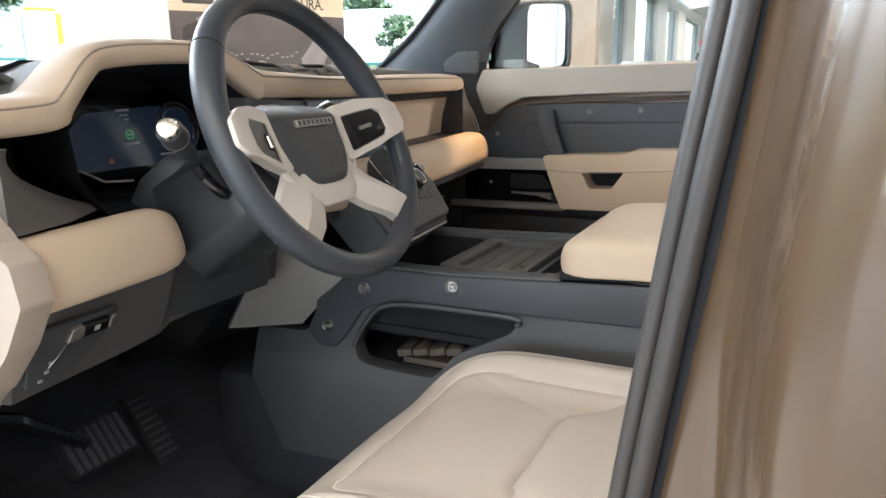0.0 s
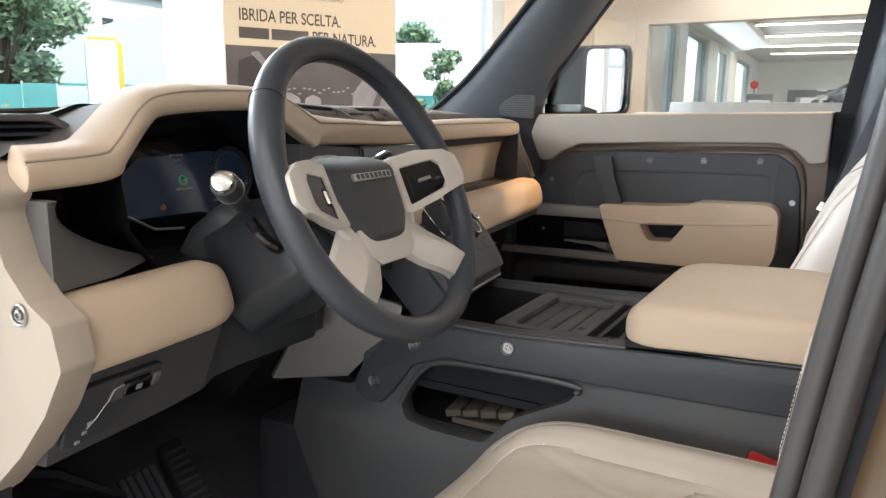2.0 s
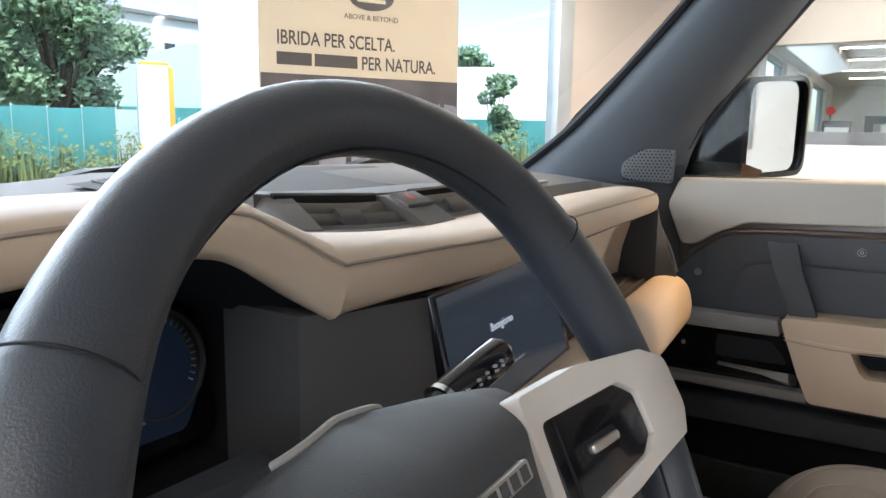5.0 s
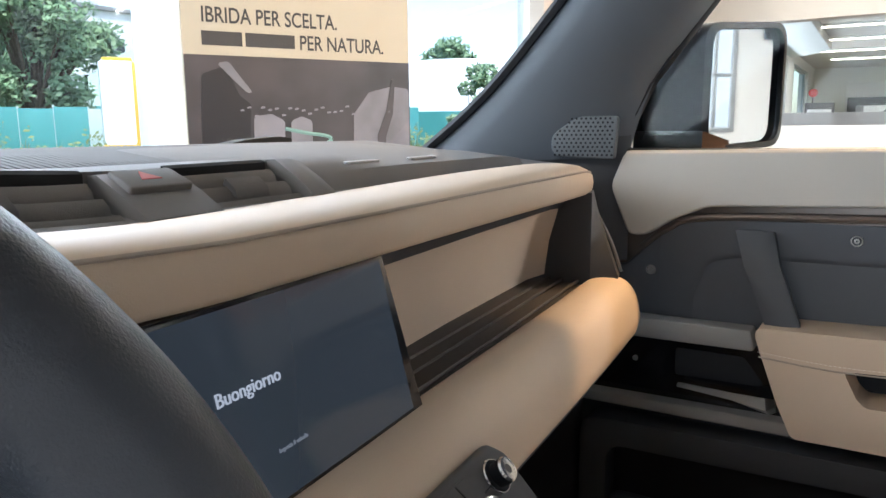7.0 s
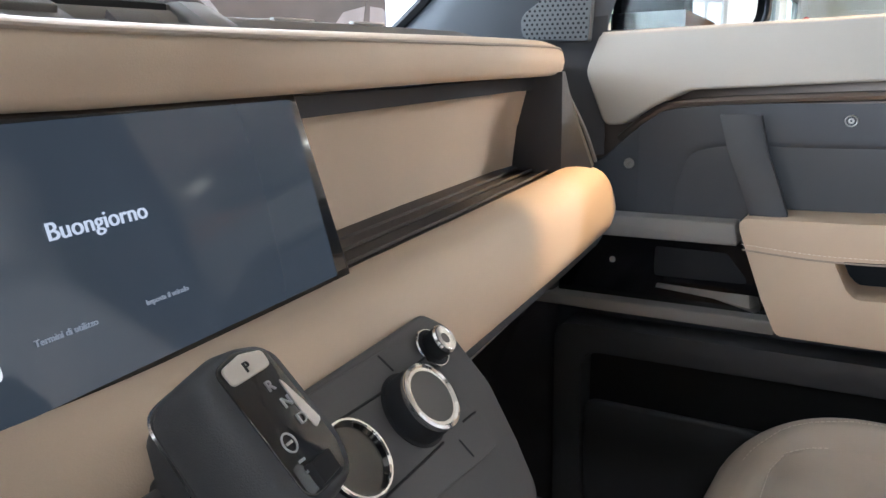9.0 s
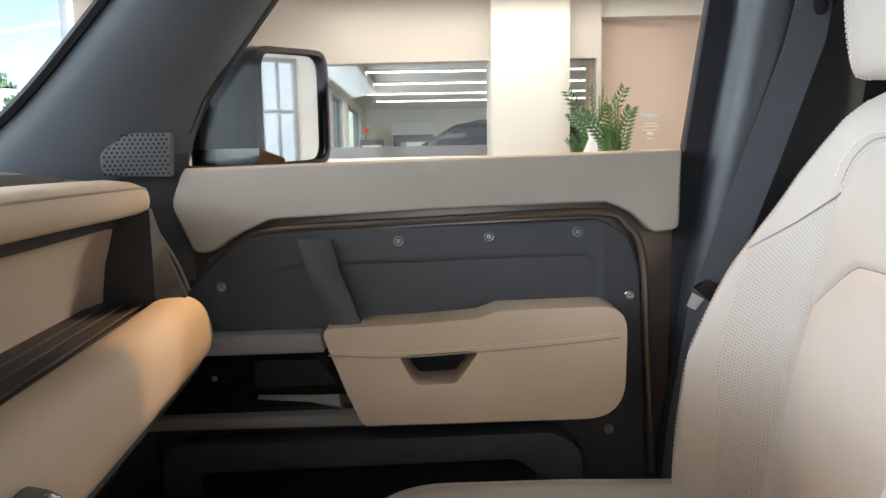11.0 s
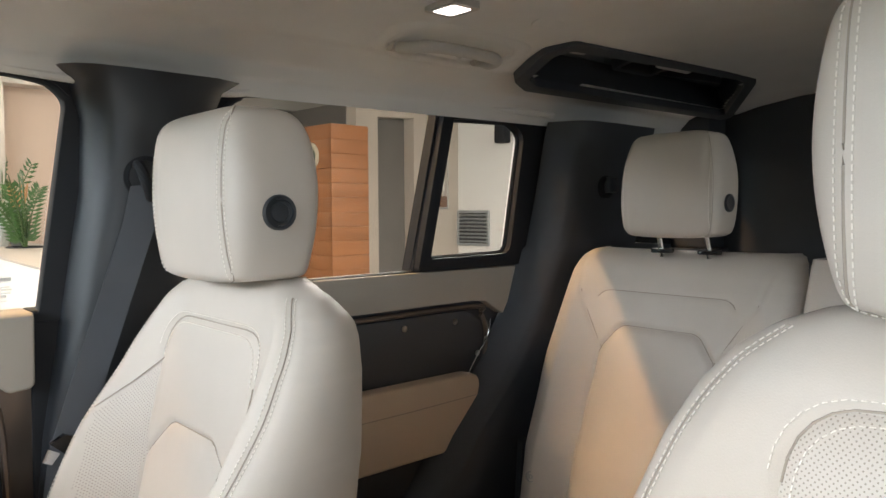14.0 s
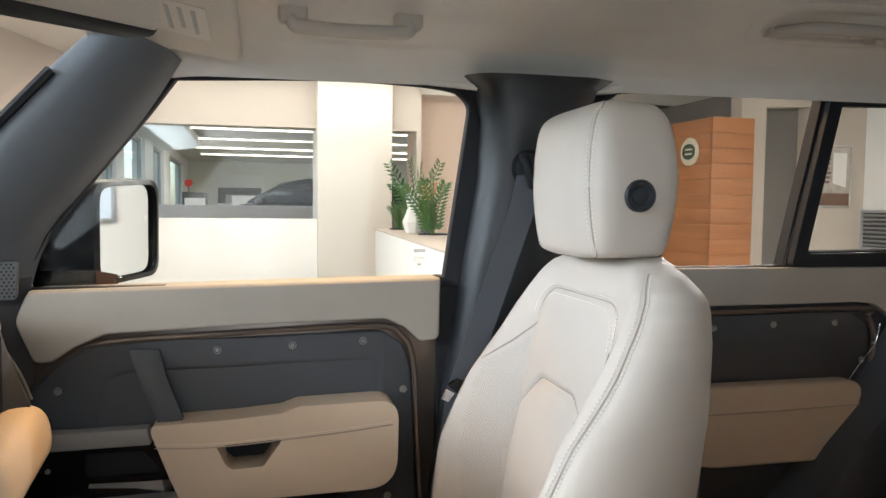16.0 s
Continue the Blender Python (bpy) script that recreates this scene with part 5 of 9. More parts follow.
part("pull_handle", loft([[(.728, .135, 1.256), (.724, .112, 1.258), (.728, .088, 1.256), (.745, .088, 1.256), (.745, .135, 1.256)], [(.702, .118, 1.215), (.697, .096, 1.216), (.702, .074, 1.214), (.722, .076, 1.214), (.722, .116, 1.215)],
      [(.692, .098, 1.172), (.687, .076, 1.172), (.692, .055, 1.170), (.714, .057, 1.170), (.714, .096, 1.172)], [(.690, .082, 1.130), (.686, .060, 1.130), (.690, .040, 1.128), (.712, .042, 1.128), (.712, .080, 1.130)]]), CHARCOAL, fd, "slanted charcoal pull handle", sharp=50)
# armrest
arm = rounded([(.098, 1.143), (-.03, 1.147), (-.112, 1.153), (-.140, 1.163), (-.311, 1.167), (-.308, 1.013), (.045, 1.008), (.064, 1.05)], [.012, .05, .03, .03, .036, .055, .012, .05], 8)
notch = rounded([(-.006, 1.104), (-.114, 1.110), (-.096, 1.084), (-.082, 1.065), (-.031, 1.063), (-.021, 1.073)], [.004, .004, .012, .012, .012, .012], 4)
part("armrest", holed(arm, [notch], "x", .668, .745, .014, 5), CREAM, fd, "cream leather armrest with a grab pocket", sharp=50)
part("grab_pocket", slab([(.002, 1.112), (-.122, 1.116), (-.098, 1.056), (-.022, 1.054)], "x", .732, .742), SEAL, fd, "black grab pocket")
seam = smooth_path([(.6672, .088, 1.107), (.6672, .0, 1.103), (.6672, -.106, 1.108), (.6672, -.22, 1.116), (.6675, -.300, 1.124)], 8)
part("seam", tube(seam, .0011, 5), SEAMSHADE, fd)
part("stitching", stitch_mesh([p + Vector((0, 0, .006)) for p in seam], .005, .003, .0006), THREAD, fd)
part("bar", slab(rounded([(.34, 1.125), (.105, 1.128), (.100, 1.100), (.34, 1.096)], .004), "x", .708, .745, .003), GREYPALE, fd, "grey painted bar")
part("bar", slab(rounded([(.39, 1.006), (.05, 1.012), (.05, .994), (.39, .990)], .004), "x", .705, .745, .003), GREYPALE, fd, "grey painted bar")
part("latch_panel", slab([(.34, 1.100), (.10, 1.100), (.052, 1.010), (.34, 1.006)], "x", .728, .742), GLOSS, fd, "gloss black latch panel")
part("latch_handle", loft([[(.712, .196, 1.040), (.704, .196, 1.036), (.712, .196, 1.034)], [(.704, .12, 1.041), (.692, .12, 1.035), (.704, .12, 1.032)], [(.702, .082, 1.042), (.688, .078, 1.030), (.704, .075, 1.020)], [(.720, .074, 1.036), (.715, .070, 1.028), (.722, .070, 1.018)]]), SATIN, fd, "polished release handle", sharp=40)
part("latch_recess", slab(rounded([(.205, 1.085), (.115, 1.085), (.085, 1.048), (.205, 1.045)], .006), "x", .7265, .7285, .0005), SEAL, fd)
piece("screw", SMALLSCREW, facing((.7275, .262, 1.06), (-1, 0, 0)) @ Matrix.Scale(.6, 4), fd)
low = rounded([(.33, .972), (.10, .978), (-.215, .985), (-.255, .96), (-.262, .66), (.33, .62)], .03, 5)
mouth = rounded([(.29, .935), (.10, .940), (-.165, .948), (-.195, .925), (-.20, .72), (.29, .70)], .03, 5)
part("map_pocket", holed(low, [mouth], "x", .690, .740, .010, 3), CHARCOAL, fd, "moulded charcoal door pocket")
# black sheet puts the shade inside the pocket into colour
part("pocket_back", slab(mouth, "x", .7300, .7365), SEAL, fd, "black sheet for the shade inside the door pocket")
part("pocket_front", slab(rounded([(.285, .862), (.10, .866), (-.17, .872), (-.195, .850), (-.20, .72), (.285, .70)], .02, 4), "x", .692, .704, .004), CHARCOAL, fd)
for y, z, x in ((.247, 1.191, .7365), (-.005, 1.251, .7365), (-.132, 1.255, .7365), (-.256, 1.259, .7365), (-.330, 1.168, .7365), (-.302, .971, .7365)):
    piece("screw", SMALLSCREW, facing((x, y, z), (-1, 0, 0)), fd)

# rear passenger door
rd = thing("rear_passenger_door", "closed rear car door with cream pads and charcoal panel", "car door", (.80, -1.05, .55))
part("door_core", slab([(-.62, .55), (-1.40, .55), (-1.50, 1.35), (-.62, 1.35)], "x", .785, .86, .004), SEAL, rd)
part("door_skin", slab([(-.62, .58), (-1.30, .58), (-1.45, 1.29), (-1.45, 1.31), (-.62, 1.31)], "x", .756, .787, .002), CHARCOAL, rd)
part("panel", slab(rounded([(-.62, .6), (-.62, 1.285), (-1.29, 1.291), (-1.335, 1.26), (-1.345, 1.20), (-1.29, 1.0), (-1.15, .6)], [0, .01, .05, .03, .05, .1, 0], 5), "x", .737, .758, .005, 3), CHARCOAL, rd, "charcoal screwed door panel")
part("belt_pad", slab(rounded([(-.62, 1.384), (-1.475, 1.384), (-1.462, 1.29), (-1.437, 1.268), (-1.40, 1.272), (-1.345, 1.305), (-1.30, 1.309), (-.62, 1.306)], [.004, .015, .03, .02, .02, .03, .03, .004], 5), "x", .730, .800, .008, 4), TAUPE, rd, "taupe leather belt pad", sharp=50)
part("armrest", slab(rounded([(-.85, 1.150), (-1.308, 1.150), (-1.25, .985), (-.96, .985), (-.85, 1.0)], [.01, .035, .05, .02, .01], 5), "x", .700, .745, .020, 5), CREAM, rd, "cream leather armrest", sharp=60)
part("seam", tube([(.6995, -.86, 1.095), (.6995, -1.1, 1.096), (.6995, -1.296, 1.100)], .0011, 5), SEAMSHADE, rd)
part("trim_strip", tube(smooth_path([(.737, -.64, 1.290), (.737, -1.28, 1.296), (.737, -1.335, 1.275), (.738, -1.352, 1.21), (.738, -1.318, 1.10), (.740, -1.24, .96), (.742, -1.16, .80)], 7), .0058, 8), BRONZE, rd, "bronze trim strip")
part("edge_strip", tube(smooth_path([(.733, -1.362, 1.262), (.733, -1.352, 1.22), (.733, -1.322, 1.185), (.733, -1.280, 1.128), (.733, -1.205, 1.003), (.733, -1.150, .922), (.735, -1.09, .83)], 6), .0016, 6), CHROME, rd, "thin bright edge strip")
for y, z in ((-.965, 1.262), (-1.103, 1.266), (-1.251, 1.266), (-1.322, 1.185)):
    piece("screw", SMALLSCREW, facing((.7365, y, z), (-1, 0, 0)), rd)
part("pull_handle", loft([[(.71, -.86, 1.15), (.71, -.90, 1.15), (.735, -.90, 1.15), (.735, -.86, 1.15)], [(.72, -.84, 1.27), (.72, -.88, 1.27), (.74, -.88, 1.27), (.74, -.84, 1.27)]]), CHARCOAL, rd)

# window frames on both sides: front, rear and quarter openings
front_open = rounded([(.300, 1.361), (.258, 1.450), (.180, 1.552), (.102, 1.650), (.050, 1.722), (-.21, 1.734), (-.405, 1.728), (-.452, 1.69), (-.405, 1.366)], [.01, .02, .05, .05, .03, .3, .05, .03, .01], 6)
rear_open = rounded([(-.70, 1.384), (-.70, 1.70), (-.78, 1.738), (-1.217, 1.750), (-1.130, 1.388)], [.01, .04, .06, .006, .006], 6)
quarter_open = rounded([(-1.168, 1.412), (-1.240, 1.722), (-1.428, 1.728), (-1.473, 1.700), (-1.420, 1.416)], [.01, .008, .035, .035, .03], 6)
quarter_wide = rounded([(-1.152, 1.400), (-1.230, 1.737), (-1.44, 1.744), (-1.490, 1.710), (-1.436, 1.402)], .01, 3)
cargo_open = rounded([(-1.880, 1.440), (-1.905, 1.752), (-2.165, 1.756), (-2.165, 1.440)], .03, 4)
frame_out = [(.60, 1.35), (.50, 1.47), (.30, 1.66), (.18, 1.79), (-2.2, 1.81), (-2.2, 1.36)]
for s in (-1, 1):
    holes = [front_open, rear_open, quarter_wide, cargo_open]
    outer = frame_out
    if s == -1:   # the driver's door stands open
        holes = [rounded([(.02, 1.352), (.18, 1.552), (.102, 1.650), (.050, 1.722), (-.405, 1.728), (-.452, 1.69), (-.42, 1.352)], .01, 3), rear_open, quarter_wide, cargo_open]
        outer = [(.60, 1.35), (.50, 1.47), (.30, 1.66), (.18, 1.79), (-2.2, 1.81), (-2.2, 1.36), (-.44, 1.345), (.05, 1.345)]
    x0, x1 = sorted((s * .742, s * (.768 if s == 1 else .80)))
    if s == 1:
        part("window_frame", holed(outer, holes, "x", x0, x1, .004), SEAL, CAB, "black window surround")
        fg = part("window_glass", slab(front_open, "x", .772, .776), THINGLASS, fd, "clear side window")
        rg2 = part("window_glass", slab(rear_open, "x", .772, .776), TINTGLASS, rd, "lightly tinted side window")
        qg = part("quarter_glass", slab(quarter_wide, "x", .772, .776), TINTGLASS, CAB, "lightly tinted quarter window")
        for g in (fg, rg2, qg):
            g.visible_shadow = False
        part("window_bead", tube([(.744, y, z) for y, z in quarter_open], .006, 6, True, up=(1, 0, .01)), SEAL, CAB)
        part("window_bar", sweep([(-.020, -.014), (.020, -.014), (.020, .014), (-.020, .014)], [(.762, -1.148, 1.384), (.756, -1.229, 1.752)], up=(1, 0, 0)), SEAL, CAB, "black window divider bar")
        part("quarter_frame", holed(rounded([(-1.132, 1.386), (-1.217, 1.757), (-1.506, 1.762), (-1.582, 1.722), (-1.505, 1.388)], [.01, .01, .06, .05, .05], 6), [quarter_open], "x", .724, .745, .006, 3), SEAL, CAB, "thick black quarter window frame")
    else:
        rear_only = holed([(-.56, 1.36), (-.56, 1.80), (-2.2, 1.81), (-2.2, 1.36)], [rear_open, quarter_wide, cargo_open], "x", x0, x1, .004)
        part("window_frame", rear_only, SEAL, CAB, "black window surround")
        part("door_header", slab([(.18, 1.79), (.05, 1.735), (-.42, 1.74), (-.56, 1.70), (-.56, 1.80)], "x", x0, x1, .004), SEAL, CAB)
        rg2 = part("window_glass", slab(rear_open, "x", -.776, -.772), TINTGLASS, CAB)
        qg = part("quarter_glass", slab(quarter_wide, "x", -.776, -.772), TINTGLASS, CAB)
        rg2.visible_shadow = qg.visible_shadow = False

# mark etched in the front window glass
mk = thing("glass_mark", "small white maker's marks printed on the side window", "glass marking", (.7715, -.365, 1.385))
for dz, w, h in ((.030, .022, .006), (.021, .018, .0012), (.017, .024, .0016), (.012, .020, .0012), (.006, .008, .004), (.0, .010, .0012)):
    part("mark_bar", slab([(-.365 - w / 2, 1.386 + dz), (-.365 + w / 2, 1.386 + dz), (-.365 + w / 2, 1.386 + dz + h), (-.365 - w / 2, 1.386 + dz + h)], "x", .7705, .7715), PRINTWHITE, mk)

# A pillars, mirrored
def a_pillar(s):
    rows = []
    for f in np.linspace(0, 1, 13):
        # windscreen edge and window edge, from the belt up to the roof
        ws = smooth_path([(.672, .600, 1.345), (.666, .475, 1.437), (.652, .345, 1.565), (.635, .225, 1.690), (.62, .14, 1.77)], 3)[round(f * 12)]
        wi = smooth_path([(.748, .290, 1.350), (.746, .256, 1.452), (.738, .182, 1.548), (.726, .104, 1.645), (.71, .045, 1.735)], 3)[round(f * 12)]
        m = ws.lerp(wi, .5) + Vector((-.030, -.012, -.004))
        ring = [ws, ws.lerp(m, .5) + Vector((-.012, 0, 0)), m, m.lerp(wi, .5) + Vector((-.012, -.006, 0)), wi, wi + Vector((.03, .02, 0)), ws + Vector((.05, .03, 0))]
        rows.append([Vector((s * p.x, p.y, p.z)) for p in ring])
    return part("a_pillar", loft(rows), APILLAR, CAB, "dark grey windscreen pillar trim", sharp=70)
a_pillar(1), a_pillar(-1)
# corner panel with tweeter grille ahead of the passenger door
part("corner_trim", loft([[(.672, .545, z), (.690, .42, z), (.722, .315, z), (.745, .285, z), (.79, .30, z), (.79, .56, z)] for z in (1.20, 1.30, 1.352, 1.385)] + [[(.690, .50, 1.41), (.700, .42, 1.41), (.725, .325, 1.42), (.745, .280, 1.43), (.79, .29, 1.43), (.79, .50, 1.41)]]), CHARCOAL, CAB, sharp=40)
tw = thing("tweeter_grille", "small perforated tweeter grille on the windscreen pillar", "speaker grille", (.70, .33, 1.36))
GM = plane_frame((.697, .335, 1.377), (.22, -.97, 0), (0, .12, .99))
bm = slab(rounded([(-.046, -.026), (.040, -.030), (.044, .030), (-.01, .030), (-.048, .004)], [.020, .006, .004, .03, .02], 6), "z", -.03, .003, .002)
bm.transform(GM)
part("grille_plate", bm, GRILLEPLATE, tw, "silver-grey perforated plate")
bm = bmesh.new()
for i in range(13):
    for j in range(10):
        x, y = -.042 + .0066 * i + (.0033 if j % 2 else 0), -.024 + .0056 * j
        if x > -.045 + max(0, y - .0) * .9 and x < .040:
            lathe([(.0017, 0), (.0017, .0006), (0, .0006)], GM @ Matrix.Translation((x, y, .0028)), 6, bm)
tagged(part("grille_hole", bm, SEAL, tw), kind="stuff")

# B pillar trims, mirrored, with belt guide
def b_pillar(s):
    rows = []
    for z, f, b, x in ((.60, -.335, -.62, .725), (.88, -.372, -.62, .715), (1.06, -.400, -.62, .708), (1.18, -.412, -.62, .703), (1.25, -.424, -.62, .700), (1.36, -.442, -.625, .695), (1.42, -.452, -.63, .692), (1.55, -.474, -.645, .688), (1.66, -.480, -.66, .680), (1.715, -.466, -.68, .672), (1.735, -.44, -.71, .668)):
        ring = [(x + .07, f + .010, z), (x + .035, f + .006, z), (x + .012, f - .010, z), (x, f - .035, z), (x - .004, f - .08, z), (x - .002, b + .05, z), (x + .02, b, z), (x + .08, b - .01, z)]
        rows.append([Vector((s * (p[0] + (.03 if s < 0 else 0)), p[1] - (.085 if s < 0 else 0), p[2])) for p in ring])
    return part("b_pillar", loft(rows), PILLAR, CAB, "dark satin door pillar trim", sharp=60)
bp = b_pillar(1)
sb = thing("seat_belt", "dark grey seat belt hanging on the door pillar", "seat belt", (.69, -.52, 1.1))
part("guide_recess", lathe([(.034, -.004), (.033, .004), (.026, .005), (.022, -.006), (0, -.008)], facing((.684, -.602, 1.572), (-1, .12, 0)), 28), SEAL, sb, "round dark recess in the pillar")
part("guide", tube(smooth_path([(.684, -.590, 1.590), (.668, -.588, 1.588), (.658, -.592, 1.568), (.660, -.600, 1.545), (.676, -.604, 1.540)], 5), .0085, 10), SEAL, sb, "black belt guide loop")
web = [(.664, -.596, 1.560, .020), (.664, -.585, 1.50, .023), (.668, -.545, 1.38, .023), (.672, -.515, 1.29, .023), (.672, -.487, 1.21, .022), (.672, -.478, 1.19, .020)]
part("webbing", loft([[(x - .003, y - w, z + .002), (x + .010, y + w, z - .002), (x + .012, y + w, z - .002), (x - .001, y - w, z + .002)] for x, y, z, w in web]), BELTWEB, sb, "dark woven webbing")
part("webbing", loft([[(x - .003, y - w, z + .002), (x + .010, y + w, z - .002), (x + .012, y + w, z - .002), (x - .001, y - w, z + .002)] for x, y, z, w in ((.676, -.475, 1.19, .018), (.69, -.45, 1.0, .018), (.70, -.43, .75, .018))]), BELTWEB, sb)
part("tongue", loft([[(.662, -.470, 1.200), (.662, -.492, 1.190), (.672, -.492, 1.190), (.672, -.470, 1.200)], [(.658, -.450, 1.190), (.658, -.470, 1.172), (.668, -.470, 1.172), (.668, -.450, 1.190)]]), GLOSS, sb)
part("tongue_blade", loft([[(.656, -.446, 1.185), (.656, -.462, 1.176), (.659, -.462, 1.176), (.659, -.446, 1.185)], [(.654, -.438, 1.168), (.654, -.450, 1.162), (.657, -.450, 1.162), (.657, -.438, 1.168)]]), CHROME, sb, "shiny belt tongue")

for ob in sb.children:
    ob.data.transform(Matrix.Translation((0, .055, 0)))

# door seal tubes and painted pillar on the open driver's side
edge = [(1.74, -.505), (1.42, -.4725), (1.27, -.4515), (1.10, -.4285), (.82, -.392), (.58, -.352)]
part("door_seal", tube(smooth_path([(-.750, y + .0038, z) for z, y in edge], 6), .0057, 12), RUBBERSHEEN, CAB, "round rubber door seal")
part("door_seal", tube(smooth_path([(-.757, y - .0072, z) for z, y in edge], 6), .0066, 12), RUBBERSHEEN, CAB)
part("seal_backing", loft([[(-.738, y + .004, z), (-.748, y - .002, z), (-.754, y - .012, z), (-.758, y - .022, z), (-.760, y - .030, z), (-.738, y - .05, z)] for z, y in edge]), SEAL, CAB)
rows = []
for z, f, c in ((.55, -.3715, -.462), (.82, -.4135, -.470), (1.10, -.4515, -.480), (1.20, -.4655, -.480), (1.27, -.4755, -.484), (1.42, -.4935, -.502), (1.74, -.525, -.535)):
    rows.append([(-.748, f + .010, z), (-.764, f, z), (-.768, f * .5 + c * .5, z), (-.770, c + .004, z), (-.780, c - .003, z), (-.800, c - .008, z), (-.822, c - .014, z), (-.838, c - .024, z), (-.847, c - .040, z), (-.848, c - .065, z), (-.75, c - .12, z)])
part("body_pillar", loft(rows), PAINT, CAB, "glossy bronze painted door pillar", sharp=60)
drd = thing("rear_driver_side_door", "closed bronze painted rear car door", "car door", (-.9, -1.05, .55))
part("door_panel", loft([[(-.852, -.556, z), (-.866, -.552, z), (-.884 - b, -.560, z), (-.895 - b, -.585, z), (-.905 - b, -.70, z), (-.905 - b, -1.40, z), (-.80, -1.40, z), (-.80, -.60, z)] for z, b in ((.50, 0), (.80, .012), (1.10, .016), (1.19, .016), (1.215, .008), (1.34, -.004))]), PAINT, drd, "glossy bronze door skin", sharp=50)
part("door_upper", loft([[(-.850, -.562, z), (-.862 + k, -.558, z), (-.870 + k, -.60, z), (-.870 + k, -.66, z), (-.80, -.66, z)] for z, k in ((1.34, 0), (1.55, .02), (1.74, .045))]), PAINT, drd)
part("window_edge", slab([(-.60, 1.20), (-.585, 1.30), (-.60, 1.36), (-1.4, 1.36), (-1.4, 1.33), (-.66, 1.33)], "x", -.902, -.893, .003), SEAL, drd)
stk = part("door_striker", tube(smooth_path([(-.842, -.545, 1.160), (-.868, -.540, 1.160), (-.872, -.540, 1.145), (-.868, -.540, 1.128), (-.842, -.545, 1.128)], 5), .0045, 8), CHROME, CAB, "chrome door striker")

# roof lining with turned-down edges and a cut for the roof side window
AM = plane_frame((.49, -1.80, 1.8145), (0, -1, 0), Vector((0, -1, 0)).cross(Vector((.255, 0, .967))) * -1)
ring = rounded([(-.46, .120), (-.53, .088), (-.578, -.040), (-.548, -.094), (-.20, -.116), (.115, -.134), (.172, -.106), (.412, .082), (.390, .106)], [.03, .03, .03, .03, .2, .03, .03, .02, .02], 5)
inner = rounded([(-.455, .090), (-.505, .070), (-.545, -.036), (-.525, -.066), (-.20, -.088), (.105, -.104), (.150, -.086), (.350, .070), (.340, .078)], [.02, .03, .03, .02, .2, .02, .02, .01, .01], 5)
def liner(u, v):
    y = .17 - 2.45 * v
    prof = [(.722, 1.712), (.712, 1.742), (.685, 1.768), (.62, 1.795), (.52, 1.820), (.40, 1.838), (.20, 1.850), (0, 1.853)]
    prof = prof + [(-x, z) for x, z in prof[-2::-1]]
    k = u * (len(prof) - 1)
    i = min(int(k), len(prof) - 2)
    a, b = prof[i], prof[i + 1]
    f = k - i
    x, z = a[0] + (b[0] - a[0]) * f, a[1] + (b[1] - a[1]) * f
    drop = max(0, (y - .0) / .17) ** 2 * .055 * (1 - .3 * abs(x) / .7)
    return Vector((x, y, z - drop + .022 * max(0, v) * (abs(x) > .6)))
def inside(p, poly):
    hit = False
    for i in range(len(poly)):
        a, b = poly[i - 1], poly[i]
        if (a[1] > p.y) != (b[1] > p.y) and p.x < (b[0] - a[0]) * (p.y - a[1]) / (b[1] - a[1]) + a[0]:
            hit = not hit
    return hit
lining = grid_mesh(84, 110, liner)
inv = AM.inverted()
bmesh.ops.delete(lining, geom=[f for f in lining.faces if f.calc_center_median().x > .2 and inside(inv @ f.calc_center_median(), inner)], context="FACES")
# shallow dish round the rear grab handle
GM = plane_frame((.535, -1.054, 1.8140), (0, -1, 0), (.966, 0, -.17))
def oval(a, b, z, n=40, e=.62, shift=0):
    return [(a * math.copysign(abs(math.cos(2 * math.pi * i / n)) ** e, math.cos(2 * math.pi * i / n)), shift + b * math.copysign(abs(math.sin(2 * math.pi * i / n)) ** e, math.sin(2 * math.pi * i / n)), z) for i in range(n)]
ginv = GM.inverted()
dish_in = [(x, y) for x, y, z in oval(.138, .052, 0, shift=-.010)]
bmesh.ops.delete(lining, geom=[f for f in lining.faces if f.calc_center_median().x > .3 and any(inside(ginv @ v.co, dish_in) for v in f.verts)], context="FACES")
GS = 1 if (GM.to_3x3() @ Vector((0, 0, 1))).z < 0 else -1
dish = loft([oval(.172, .088, -.004 * GS, shift=-.010), oval(.166, .080, .0005 * GS, shift=-.010), oval(.146, .060, .0030 * GS, shift=-.010), oval(.139, .054, .0005 * GS, shift=-.010), oval(.133, .048, -.016 * GS, shift=-.010), oval(.124, .038, -.034 * GS, shift=-.010), oval(.06, .012, -.038 * GS, shift=-.010)])
dish.transform(GM)
part("handle_dish", dish, STEELCLOTH, CAB, "pale grey dish for a grab handle", sharp=60)
ceil_ob = part("roof_lining", lining, STEELCLOTH, CAB, "pale grey woven roof lining", sharp=70)
part("roof_skin", loft([[(-.80, y, 1.80), (-.70, y, 1.90), (.70, y, 1.90), (.80, y, 1.80), (.80, y, 1.86), (.6, y, 1.95), (-.6, y, 1.95), (-.8, y, 1.86)] for y in (.19, -2.32)]), PAINT, CAB)
part("liner_edge", tube(smooth_path([(.728, .06, 1.722), (.728, -.21, 1.734), (.726, -.42, 1.722), (.722, -.56, 1.715), (.724, -.72, 1.725), (.726, -.80, 1.742), (.726, -1.24, 1.754), (.70, -1.55, 1.752)], 6), .008, 8), STEELCLOTH, CAB)
part("window_seal", tube(smooth_path([(.737, .06, 1.712), (.737, -.21, 1.7235), (.736, -.40, 1.716), (.734, -.45, 1.69)], 6), .006, 8), SEAL, CAB)
